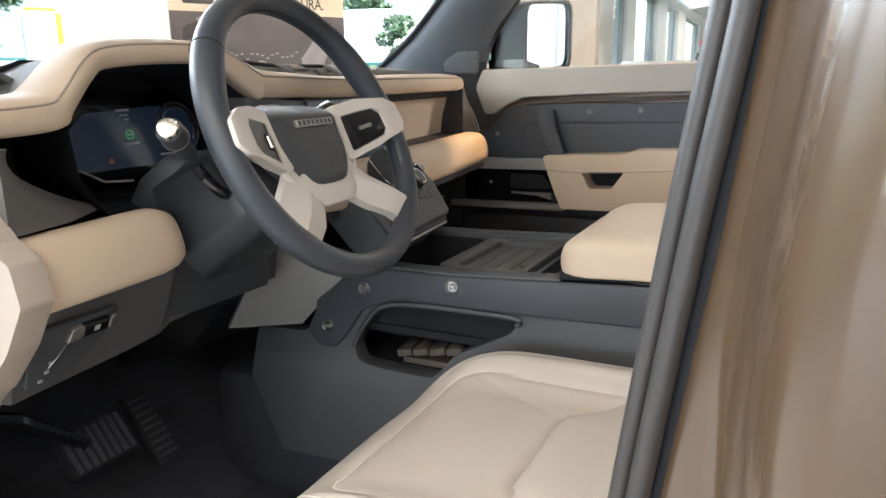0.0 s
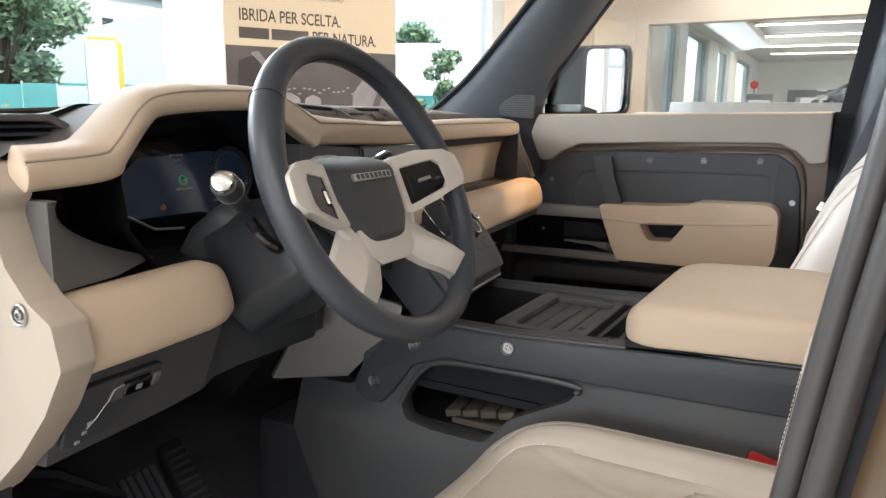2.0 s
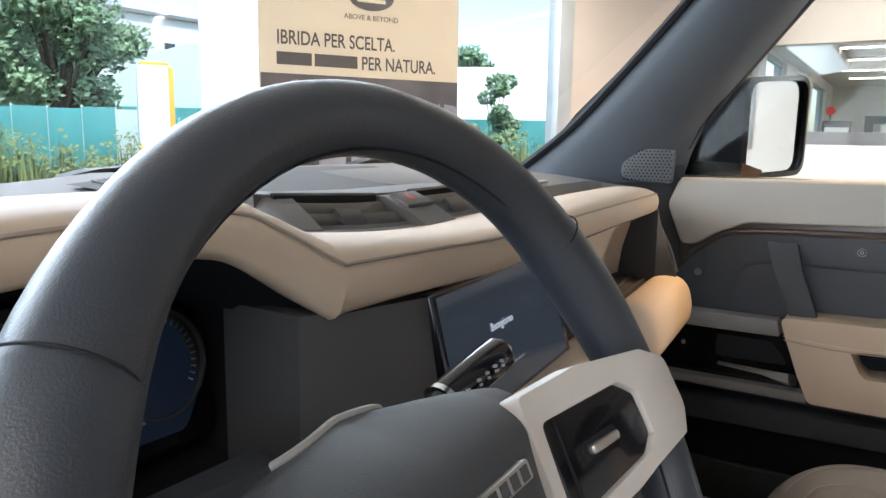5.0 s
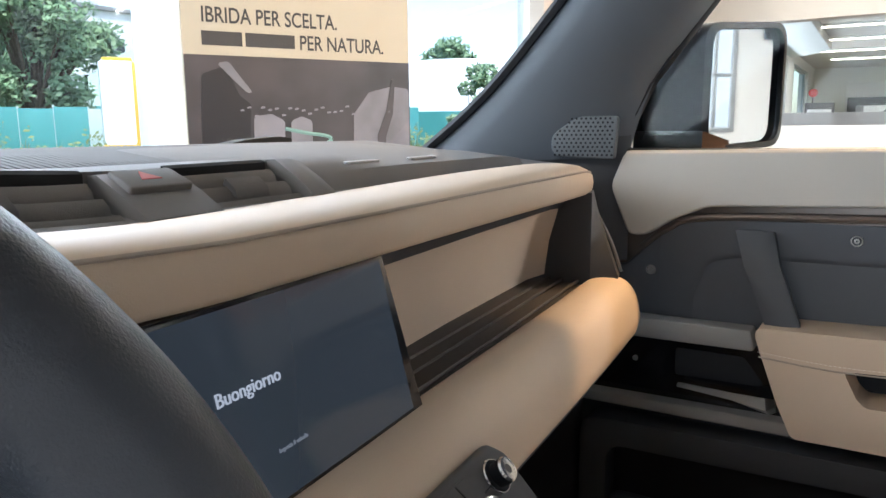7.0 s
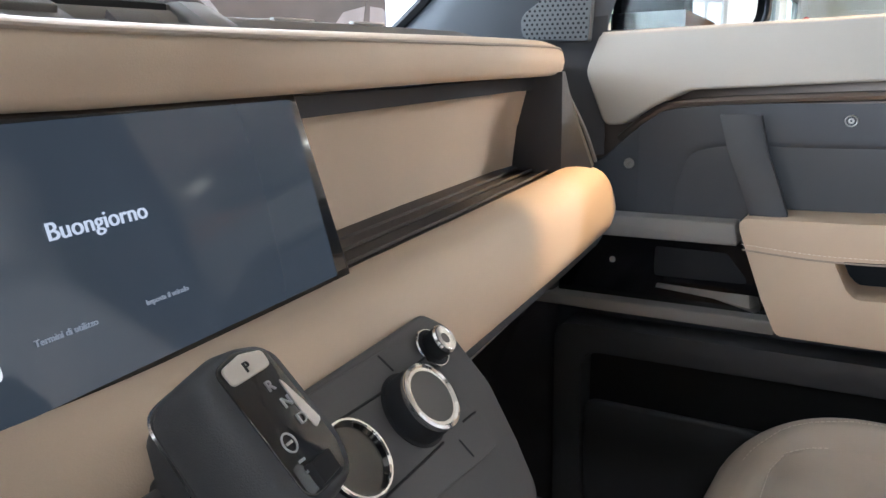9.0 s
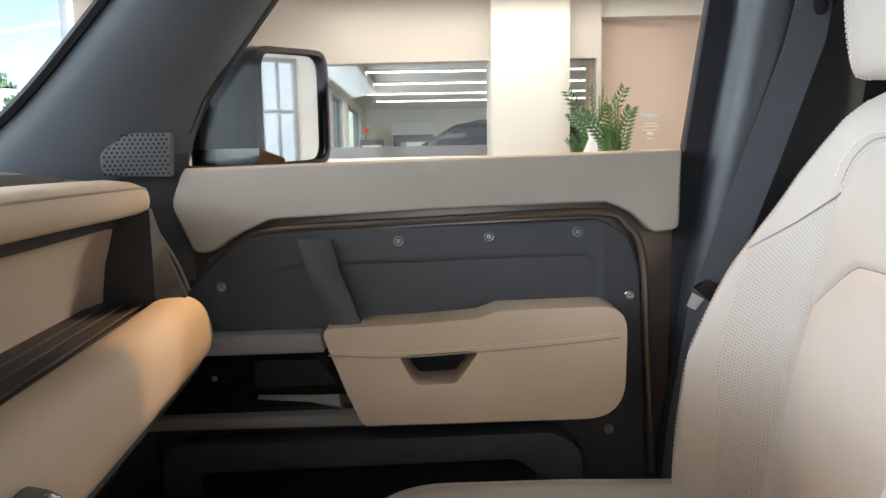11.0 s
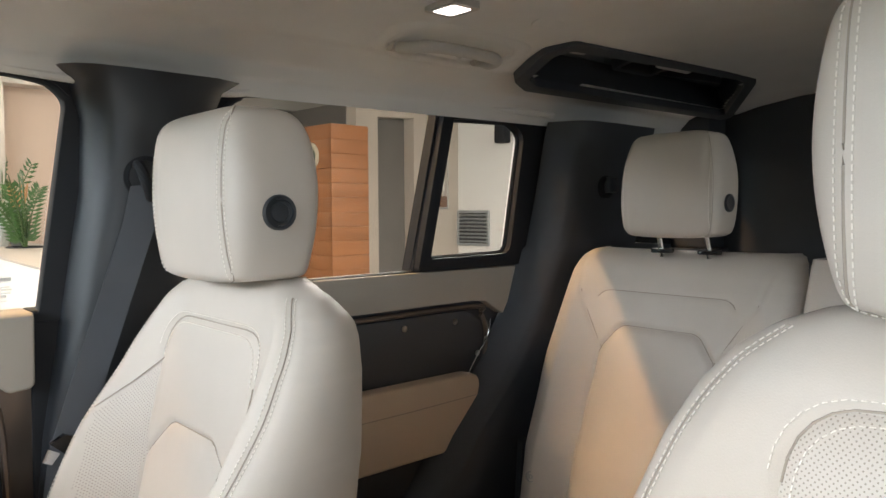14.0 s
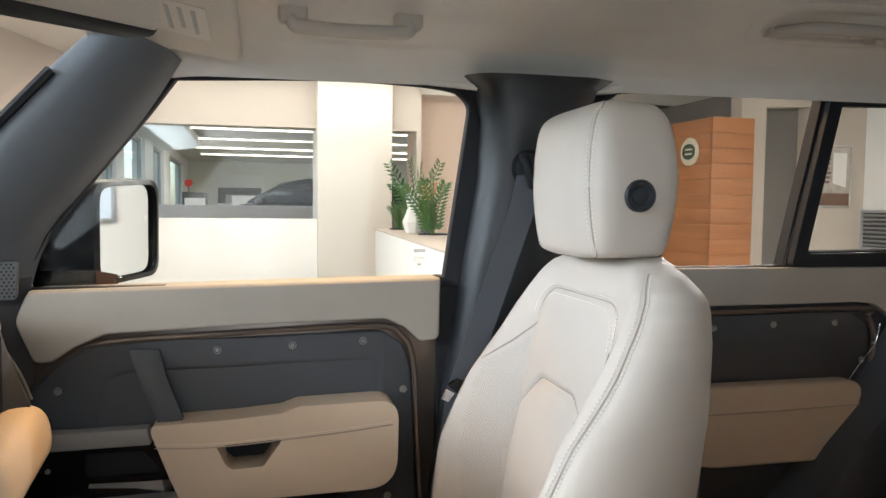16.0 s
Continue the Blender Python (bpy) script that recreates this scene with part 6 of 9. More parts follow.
part("window_seal", tube(smooth_path([(.737, -.70, 1.69), (.737, -.73, 1.718), (.737, -.80, 1.730), (.737, -1.24, 1.742), (.733, -1.50, 1.744)], 6), .006, 8), SEAL, CAB)
part("screen_header", loft([[(x, .155, 1.79), (x, .19, 1.775), (x, .215, 1.80), (x, .17, 1.84)] for x in (-.66, -.3, 0, .3, .66)]), STEELCLOTH, CAB)
WS = part("windscreen", grid_mesh(12, 10, lambda u, v: Vector(((2 * u - 1) * (.69 - .05 * v), .80 - .13 * (2 * u - 1) ** 4 + (.175 - .80 + .09 * (2 * u - 1) ** 4) * v, 1.372 + .408 * v))), THINGLASS, CAB, "clear raked windscreen", sharp=80)
WS.visible_shadow = False
part("screen_edge", tube(smooth_path([(.671, .60, 1.349), (.665, .475, 1.441), (.651, .345, 1.568), (.632, .22, 1.697)], 5), .008, 6), SEAL, CAB)
part("screen_edge", tube(smooth_path([(-.671, .60, 1.349), (-.665, .475, 1.441), (-.651, .345, 1.568), (-.632, .22, 1.697)], 5), .008, 6), SEAL, CAB)

# grab handles, lamp, speaker, visor, roof side recess
def grab(y0, y1, x=.585, z=1.790):
    g = thing("grab_handle", "pale grey folding grab handle above the window", "grab handle", (x, (y0 + y1) / 2, z), "roof grab handles")
    d = Vector((-.25, 0, -.97)) * .030
    a, b = Vector((x, y0, z)), Vector((x, y1, z))
    sgn = 1 if y1 < y0 else -1
    p = [a, a + d * .8, a + d + Vector((0, -sgn * .018, 0)), a.lerp(b, .5) + d * 1.08, b + d + Vector((0, sgn * .018, 0)), b + d * .8, b]
    part("grip", tube(smooth_path(p, 6), .0115, 12), LINERPLASTIC, g)
    for q in (a, b):
        part("mount", slab(rounded([(q.y - .022, z - .022), (q.y + .022, z - .022), (q.y + .022, z + .016), (q.y - .022, z + .016)], .008), "x", x - .014, x + .016, .006), LINERPLASTIC, g)
grab(-.130, -.310, .600, 1.803)
rg = thing("grab_handle", "pale grey folding grab handle in a roof dish", "grab handle", (.505, -1.048, 1.8225), "roof grab handles")
def hold(x, y, z):
    return GM @ Vector((x, y, z * GS))
part("grip", tube(smooth_path([hold(-.104, .024, -.010), hold(-.106, .014, .006), hold(-.102, -.012, .014), hold(-.086, -.032, .017), hold(-.050, -.040, .018), hold(0, -.041, .018), hold(.050, -.040, .018), hold(.086, -.032, .017), hold(.102, -.012, .014), hold(.106, .014, .006), hold(.104, .024, -.010)], 6), .0110, 12), LINERPLASTIC, rg)
part("coat_hook", tube(smooth_path([hold(.030, .002, -.030), hold(.030, -.004, -.006), hold(.030, .004, .004), hold(.030, .012, .000)], 5), .0055, 8), LINERPLASTIC, rg)
for q in (-1, 1):
    part("mount", tube([hold(q * .088, .026, -.004), hold(q * .122, .026, -.004)], .0135, 12), LINERPLASTIC, rg)
lamp = thing("reading_lamp", "small lit lamp in the roof lining", "lamp", (.39, -.915, 1.838))
part("lens", slab(rounded([(.355, -.895), (.405, -.895), (.405, -.935), (.355, -.935)], .006), "z", 1.829, 1.842, .002), LAMPGLOW, lamp, "glowing lamp lens")
part("bezel", holed(rounded([(.345, -.885), (.415, -.885), (.415, -.945), (.345, -.945)], .008), [rounded([(.355, -.895), (.405, -.895), (.405, -.935), (.355, -.935)], .006)], "z", 1.830, 1.843, .002), LINERPLASTIC, lamp)
sp = thing("roof_speaker", "round speaker cover flush in the roof lining", "speaker", (.351, -1.12, 1.842))
part("cover", lathe([(.034, .006), (.033, -.0005), (.028, -.002), (0, -.002)], Matrix.Translation((.351, -1.12, 1.8405)) @ pose(0, 0, 0, 0, 14.8, 0), 28), STEELCLOTH, sp)
vz = thing("sun_visor", "pale grey sun visor with a printed label", "sun visor", (.45, .06, 1.78))
VM = Matrix.Translation((.45, .03, 1.788)) @ pose(0, 0, 0, 12, 11, 0)
bm = slab(rounded([(-.20, -.085), (.20, -.085), (.215, .05), (.20, .085), (-.20, .085)], .025, 5), "z", -.012, .008, .006, 3)
bm.transform(VM)
part("flap", bm, LINERPLASTIC, vz)
bm = box(.03, .135, -.045, .05, -.0132, -.0122)
bm.transform(VM)
part("label", bm, PALE, vz)
for i in range(4):
    bm = box(.045, .12 - .012 * (i % 2), -.030 + .018 * i, -.024 + .018 * i, -.0138, -.0133)
    bm.transform(VM)
    part("label_line", bm, DIMMARK, vz)
im = thing("rear_view_mirror", "black rear-view mirror hanging below the windscreen header", "mirror", (.02, .16, 1.70))
IM = Matrix.Translation((.060, .050, 1.672)) @ pose(0, 0, 0, 0, -8, -17)
bm = slab(rounded([(-.125, -.034), (.120, -.034), (.128, .032), (-.120, .036)], .02, 5), "y", -.012, .022, .007, 3)
bm.transform(IM)
part("housing", bm, SEAL, im)
bm = slab(rounded([(-.118, -.028), (.114, -.028), (.121, .027), (-.113, .030)], .016, 5), "y", -.0135, -.0125)
bm.transform(IM)
part("mirror_glass", bm, MIRROR, im)
part("stem", tube([(.062, .065, 1.69), (.05, .11, 1.74), (.04, .16, 1.80)], .012, 8), SEAL, im)

al = thing("roof_side_window", "black-framed roof side window with a deep dark recess", "roof window", (.48, -1.8, 1.80))
bm = holed(ring, [inner], "z", -.007, .012, .004, 3)
bm.transform(AM)
part("frame", bm, CHARCOAL, al, "matt charcoal frame")
# pale plates stand in for daylight that shows through the roof glass
for x, y, w in ((-.512, -.048, .042), (-.230, -.066, .130)):
    bm = slab(rounded([(x, y), (x + w, y - .004), (x + w, y - .016), (x, y - .012)], .003), "z", -.0005, .004, .001)
    bm.transform(AM)
    part("pale_slot", bm, PALE, al, "pale slot")
bm = bmesh.new()
loft([[(x * 1.04, y * 1.08, -.001) for x, y in inner], [(x * 1.04, y * 1.08, .012) for x, y in inner], [(x * .92, y * .80, .07) for x, y in inner], [(x * .3, y * .2, .072) for x, y in inner]], bm=bm, caps=False)
bm.transform(AM)
part("recess", bm, PILLAR, al, "dark moulded recess")
for x0, x1, apex in ((-.50, -.24, -.40), (-.02, .24, .10)):
    bm = loft([[(x0, .052, .062), (x1, .052, .062), (x1 - .02, .046, .067), (x0 + .02, .046, .067)], [(apex - .012, -.046, .012), (apex + .012, -.046, .012), (apex + .012, -.050, .060), (apex - .012, -.050, .060)]])
    bm.transform(AM)
    part("recess_wall", bm, CHARCOAL, al, sharp=30)
bm = holed(rounded([(-.22, -.05), (-.06, -.055), (-.06, .045), (-.22, .05)], .012, 4), [rounded([(-.205, -.036), (-.075, -.040), (-.075, .030), (-.205, .035)], .01, 4)], "z", .045, .068, .003, 2)
bm.transform(AM)
part("pocket", bm, CHARCOAL, al)
# rear quarter trims and back of the cabin
def c_trim(s):
    rows = []
    for z, f, x in ((.60, -.98, .66), (.90, -1.13, .66), (1.02, -1.22, .66), (1.17, -1.370, .655), (1.30, -1.455, .648), (1.42, -1.500, .64), (1.43, -1.506, .632), (1.55, -1.535, .628), (1.70, -1.560, .618), (1.735, -1.565, .612)):
        rows.append([(s * (x + .09), f + (.04 if z < 1.425 else .03), z), (s * (x + .02), f, z), (s * x, f - .03, z), (s * (x - .006), f - .12, z), (s * (x - .004), f - (.50 if z < 1.425 else .30), z), (s * (x + .10), f - (.52 if z < 1.425 else .32), z)])
    return part("c_pillar", loft(rows), CHARCOAL, CAB, "charcoal rear pillar trim", sharp=35)
c_trim(1), c_trim(-1)
part("belt_anchor", lathe([(.030, 0), (.028, .012), (.020, .016), (.016, .006), (0, .006)], facing((.626, -1.66, 1.575), (-1, 0, 0)), 20), SEAL, CAB)
part("belt_anchor", box(.598, .626, -1.69, -1.65, 1.56, 1.60, .008), CHARCOAL, CAB)
part("trim_catch", box(.630, .642, -1.575, -1.545, 1.285, 1.325, .004), PILLAR, CAB)
part("rear_wall", holed([(-.80, .55), (.80, .55), (.80, 1.86), (-.80, 1.86)], [rounded([(-.58, 1.46), (-.04, 1.46), (-.03, 1.70), (.14, 1.70), (.14, 1.775), (-.55, 1.775)], .02)], "y", -2.36, -2.28, .006), CHARCOAL, CAB)
part("quarter_wall", box(.60, .80, -2.30, -1.95, .55, 1.40, .01), CHARCOAL, CAB)
part("quarter_wall", box(-.80, -.60, -2.30, -1.95, .55, 1.40, .01), CHARCOAL, CAB)
part("quarter_wall", box(.62, .80, -2.30, -2.18, 1.40, 1.80, .01), CHARCOAL, CAB)
part("rear_cover", box(-.62, .62, -2.28, -1.70, 1.33, 1.36, .01), CHARCOAL, CAB, "charcoal luggage cover")
rw = part("rear_glass", box(-.57, .57, -2.33, -2.325, 1.49, 1.77), TINTGLASS, CAB)
rw.visible_shadow = False

# floor pan, sills, bulkhead
part("floor_pan", box(-.76, .76, -2.28, .72, .50, .56, .004), CARPET, CAB, "dark carpet floor")
part("bulkhead", loft([[(x, .40, .55), (x, .62, .70), (x, .72, 1.0), (x, .72, 1.30), (x, .78, 1.30), (x, .78, .55)] for x in (-.74, .74)]), CARPET, CAB)
for q in (-1, 1):
    part("kick_panel", slab([(.345, .55), (.345, 1.0), (.36, 1.30), (.74, 1.32), (.74, .55)], "x", *sorted((q * .715, q * .785)), .008), CARPET, CAB)
part("tunnel", box(-.125, .125, -1.4, .5, .55, .80, .03), CARPET, CAB)
part("sill", loft([[(-.70, y, .56), (-.70, y, .63), (-.74, y, .64), (-.80, y, .60), (-.82, y, .45), (-.72, y, .45)] for y in (.60, -.45)]), PAINT, CAB)
part("footrest_wall", loft([[(-.705, .28, .56), (-.690, .28, .98), (-.74, .28, .98), (-.74, .28, .56)], [(-.68, .55, .56), (-.68, .55, 1.0), (-.74, .55, 1.0), (-.74, .55, .56)]]), CARPET, CAB)
fm = thing("floor_mat", "black ribbed rubber mat in the driver's footwell", "floor mat", (-.42, .2, .56))
part("mat", box(-.64, -.20, -.12, .42, .561, .569, .003), SEAL, fm)
for i in range(10):
    part("rib", box(-.62, -.60 + .36, -.09 + .05 * i, -.078 + .05 * i, .569, .574, .001), SEAL, fm)

# pedals
pd = thing("brake_pedal", "ribbed black brake pedal on its arm", "pedal", (-.51, .38, .60))
part("arm", tube([(-.64, .345, .915), (-.60, .35, .895), (-.545, .36, .850), (-.49, .375, .805)], [.012, .012, .010, .010], 8), GLOSS, pd)
BM = Matrix.Translation((-.475, .368, .800)) @ pose(0, 0, 0, -38, 0, 0)
bm = slab(rounded([(-.055, -.032), (.055, -.032), (.050, .034), (-.050, .034)], .012), "y", 0, .018, .003)
bm.transform(BM)
part("pad", bm, SEAL, pd)
for i in range(8):
    bm = box(-.048 + .0128 * i, -.041 + .0128 * i, -.004, .002, -.028, .030, .001)
    bm.transform(BM)
    part("rib", bm, CARPET, pd)
pa = thing("accelerator_pedal", "narrow ribbed accelerator pedal", "pedal", (-.36, .42, .58))
AMX = Matrix.Translation((-.355, .400, .772)) @ pose(0, 0, 0, -38, 0, 0)
bm = slab(rounded([(-.022, -.07), (.022, -.07), (.020, .06), (-.020, .06)], .008), "y", 0, .016, .003)
bm.transform(AMX)
part("pad", bm, SEAL, pa)
for i in range(9):
    bm = box(-.018, .018, -.003, .002, -.06 + .0125 * i, -.055 + .0125 * i, .001)
    bm.transform(AMX)
    part("rib", bm, CARPET, pa)

# outside mirror
om = thing("door_mirror", "gloss black door mirror with chrome edge", "door mirror", (.90, .22, 1.40))
MM = Matrix.Translation((.938, .224, 1.451)) @ pose(0, 0, 0, 0, 0, -24)
def mir_ring(y, w, h, r, dx=0):
    return [(x + dx, y, z) for x, z in rounded([(-w, -h), (w, -h * .92), (w * 1.02, h), (-w * .98, h * .86)], r, 5)]
rows = [mir_ring(-.066, .088, .090, .030), mir_ring(-.062, .100, .100, .034), mir_ring(-.01, .108, .103, .04), mir_ring(.06, .102, .098, .05, .004), mir_ring(.10, .084, .082, .05, .010), mir_ring(.125, .05, .05, .04, .014)]
bm = loft(rows, caps=False)
bm.transform(MM)
part("housing", bm, MIRRORBLACK, om, "gloss black housing", sharp=60)
bm = slab([(x, z) for x, _, z in mir_ring(0, .090, .092, .03)], "y", -.056, -.052)
bm.transform(MM)
part("mirror_glass", bm, MIRROR, om, "silvered mirror glass")
bm = slab([(x, z) for x, _, z in mir_ring(0, .097, .096, .033)], "y", -.048, -.044)
bm.transform(MM)
part("back_plate", bm, SEAL, om)
bm = loft([[(-.080, .10, -.075), (-.108, .075, -.075), (-.114, .05, -.075), (-.090, .05, -.075)], [(-.085, .10, .0), (-.114, .072, .0), (-.119, .045, .0), (-.095, .045, .0)], [(-.080, .10, .068), (-.106, .075, .070), (-.112, .05, .068), (-.090, .05, .068)]])
bm.transform(MM)
part("indicator", bm, CHROME, om, "clear chromed indicator lens", sharp=70)
part("stalk", loft([[(.80, .20, 1.355), (.80, .30, 1.355), (.80, .30, 1.385), (.80, .20, 1.385)], [(.88, .18, 1.335), (.88, .28, 1.335), (.88, .28, 1.37), (.88, .18, 1.37)]]), GLOSS, om)

# ---- seats ----
def near_line(px, pz, line):
    """Distance of grid points to a polyline, in metres."""
    best = np.full(px.shape, 9.0)
    for (ax, az), (bx, bz) in zip(line, line[1:]):
        dx, dz = bx - ax, bz - az
        t = np.clip(((px - ax) * dx + (pz - az) * dz) / (dx * dx + dz * dz + 1e-12), 0, 1)
        best = np.minimum(best, np.hypot(px - ax - t * dx, pz - az - t * dz))
    return best


def inside(px, pz, poly):
    hit = np.zeros(px.shape, bool)
    for (ax, az), (bx, bz) in zip(poly, poly[1:] + poly[:1]):
        c = ((az > pz) != (bz > pz)) & (px < (bx - ax) * (pz - az) / (bz - az + 1e-12) + ax)
        hit ^= c
    return hit


def smooth2(pts, n=6):
    return [(p.x, p.y) for p in smooth_path([(a, b, 0) for a, b in pts], n)]


def sheet(P, keep):
    """A mesh from the cells of a grid of points that keep names."""
    bm = bmesh.new()
    ids = {}
    ny, nx = keep.shape
    for j, i in zip(*np.nonzero(keep)):
        vs = []
        for a, b in ((j, i), (j, i + 1), (j + 1, i + 1), (j + 1, i)):
            if (a, b) not in ids:
                ids[a, b] = bm.verts.new(P[a, b])
            vs.append(ids[a, b])
        bm.faces.new(vs)
    return bm


def interp(z, table):
    return np.interp(z, [t[0] for t in table], [t[1] for t in table])


def seat_back(cx, dy, owner, leather, perf, spec):
    """A quilted backrest: rows of closed sections with bolsters, seams pressed in."""
    NU, NB, NZ = 120, 22, 140
    zs = np.concatenate([np.linspace(spec["z0"], spec["z1"] - .05, NZ - 26), spec["z1"] - .05 + .05 * np.sin(np.linspace(0, math.pi / 2, 27)[1:])])
    P = np.zeros((len(zs), NU + NB + 1, 3))
    flat_x, flat_z = np.zeros(P.shape[:2]), np.zeros(P.shape[:2])
    for j, z in enumerate(zs):
        top = max(0.0, (z - (spec["z1"] - .05)) / .05)
        half = float(interp(z, spec["half"]))
        yf = float(interp(z, spec["front"]))
        bol = float(interp(z, spec["bolster"]))
        thick = float(interp(z, spec["thick"]))
        squash = math.sqrt(max(0.0, 1 - top ** 2.4))
        for i in range(NU + 1):
            u = -1 + 2 * i / NU
            s = math.copysign(abs(u) ** .92, u)
            edge = max(0.0, (abs(s) - .72) / .28)
            b = bol * max(0.0, min(1.0, (abs(s) - .50) / .30)) ** 1.5
            rnd = 1 - math.sqrt(max(0.0, 1 - edge ** 2.6))
            depth = thick * .55
            P[j, i] = (s * half, yf + b - rnd * depth - (1 - squash) * thick * .45, z)
        for k in range(1, NB + 1):
            a = k / (NB + 1)
            s = 1 - 2 * a
            back = yf - thick
            e = abs(s) ** 5
            x = s * half * (1 - .02 * math.sin(math.pi * a))
            y0 = yf - thick * .55 - (1 - squash) * thick * .45
            w = 1 - abs(s) ** 4
            P[j, NU + k] = (x, y0 + (back + (1 - squash) * thick * .5 - y0) * w ** .5, z)
        flat_x[j], flat_z[j] = P[j, :, 0], z
    disp = np.zeros(P.shape[:2])
    for line, deep, wide in spec["seams"]:
        disp -= deep * np.exp(-(near_line(flat_x, flat_z, line) / wide) ** 2)
    for poly, puff in spec["puffs"]:
        d = near_line(flat_x, flat_z, poly + poly[:1])
        disp += np.where(inside(flat_x, flat_z, poly), puff * (1 - np.exp(-d / .028)), 0)
    P[:, :NU + 1, 1] += disp[:, :NU + 1]
    wob = np.array([[noise.noise(Vector((p[0] * 9 + cx * 7, p[2] * 9, 3.0))) for p in row] for row in P])
    P[:, :, 1] += wob * .0022
    P[:, :, 0] += cx
    P[:, :, 1] += dy
    P = np.concatenate([P, P[:, :1]], axis=1)
    nz, nx = P.shape[0] - 1, P.shape[1] - 1
    mx = (np.roll(flat_x, -1, 1) + flat_x)[:-1] / 2
    mz = (flat_z[1:] + flat_z[:-1]) / 2
    front = np.zeros((nz, nx), bool)
    front[:, :NU] = True
    mx, mz = mx[:, :nx], mz[:, :nx]
    centre = inside(mx, mz, spec["centre"]) & front
    inset = inside(mx, mz, spec["inset"]) & front & ~centre
    strip = (inside(mx, mz, spec["strip"]) | inside(-mx, mz, spec["strip"])) & front & ~centre & ~inset if spec.get("strip") else np.zeros_like(front)
    part("centre_panel", sheet(P, centre), spec.get("centre_mat", leather), owner, "padded centre panel", sharp=80)
    part("upper_panel", sheet(P, inset), perf if spec.get("perf_inset") else leather, owner, "upholstered back panel", sharp=80)
    if strip.any():
        for pick in (strip & (mx > 0), strip & (mx <= 0)):
            part("side_insert", sheet(P, pick), perf, owner, "perforated side insert", sharp=80)
    rest = sheet(P, ~centre & ~inset & ~strip)
    rim = [rest.verts.new(p) for p in P[-1, :-1]]
    rest.faces.new(rim)
    bmesh.ops.remove_doubles(rest, verts=rest.verts, dist=.0002)
    part("backrest", rest, leather, owner, "stitched leather backrest", sharp=80)

    def on_front(x, z, out=.0016):
        j = int(np.clip(np.searchsorted(zs, z) - 1, 0, len(zs) - 2))
        f = min(1.0, max(0.0, (z - zs[j]) / (zs[j + 1] - zs[j])))
        y = (1 - f) * np.interp(x + cx, P[j, :NU + 1, 0], P[j, :NU + 1, 1]) + f * np.interp(x + cx, P[j + 1, :NU + 1, 0], P[j + 1, :NU + 1, 1])
        return Vector((x + cx, y + out, z))
    for line in spec.get("cords", ()):
        part("seam", tube([on_front(x, z, .0003) for x, z in line], .0010, 5), SEAMSHADE, owner)
    for line in spec["stitch"]:
        part("stitching", stitch_mesh([on_front(x, z) for x, z in line], .0056, .0036, .0010), THREAD, owner)


def side_seam(half_of, off, z0, z1):
    return [(off(z) if callable(off) else off, z) for z in np.linspace(z0, z1, 24)]


FRONT_SPEC = dict(z0=.93, z1=1.438,
    half=[(.93, .245), (1.05, .250), (1.18, .245), (1.25, .238), (1.34, .224), (1.375, .211), (1.40, .192), (1.418, .168), (1.430, .138), (1.438, .095)],
    front=[(.93, -.452), (1.10, -.466), (1.235, -.492), (1.35, -.520), (1.43, -.540)],
    bolster=[(.93, .105), (1.12, .100), (1.22, .075), (1.30, .040), (1.38, .012), (1.43, .0)],
    thick=[(.93, .13), (1.25, .125), (1.39, .105), (1.438, .065)])
edge_in = [(.200, .93), (.214, 1.10), (.214, 1.25), (.203, 1.34), (.182, 1.39), (.152, 1.420)]
inset_poly = rounded([(-.130, .93), (-.130, 1.378), (.130, 1.378), (.130, .93)], [0, .05, .05, 0], 6)
centre_poly = rounded([(-.150, .93), (-.125, 1.195), (-.060, 1.246), (.060, 1.246), (.125, 1.195), (.150, .93)], [0, .02, .03, .03, .02, 0], 5)
strip_poly = [(.126, 1.318), (.186, 1.245), (.182, 1.10), (.170, .93), (.152, .93), (.130, 1.195), (.126, 1.25)]
L = lambda line, s: [(s * x, z) for x, z in line]
FRONT_SPEC.update(inset=inset_poly, centre=centre_poly, strip=strip_poly,
    seams=[(smooth2(L(edge_in, s)), .0035, .004) for s in (-1, 1)] + [(inset_poly[:-1] + [inset_poly[-1]], .003, .0035), (centre_poly, .005, .004), ([(.126, 1.318), (.19, 1.25)], .002, .003), ([(-.126, 1.318), (-.19, 1.25)], .002, .003),
           ],
    puffs=[(centre_poly, .010), (inset_poly, .004)], cords=[inset_poly[1:-1], centre_poly[1:-1]] + [smooth2([(q * (x - .0035), z) for x, z in edge_in]) for q in (-1, 1)] + [[(q * .126, 1.318), (q * .16, 1.285), (q * .19, 1.25)] for q in (-1, 1)],
    stitch=[[(x * 1.055, z + .006 * (z > 1.3)) for x, z in inset_poly[1:-1]], [(x * .945, z - .007 * (z > 1.3)) for x, z in inset_poly[1:-1]]] + [smooth2(L(edge_in, s)) for s in (-1, 1)] + [smooth2(L([(x - .007, z) for x, z in edge_in], s)) for s in (-1, 1)])


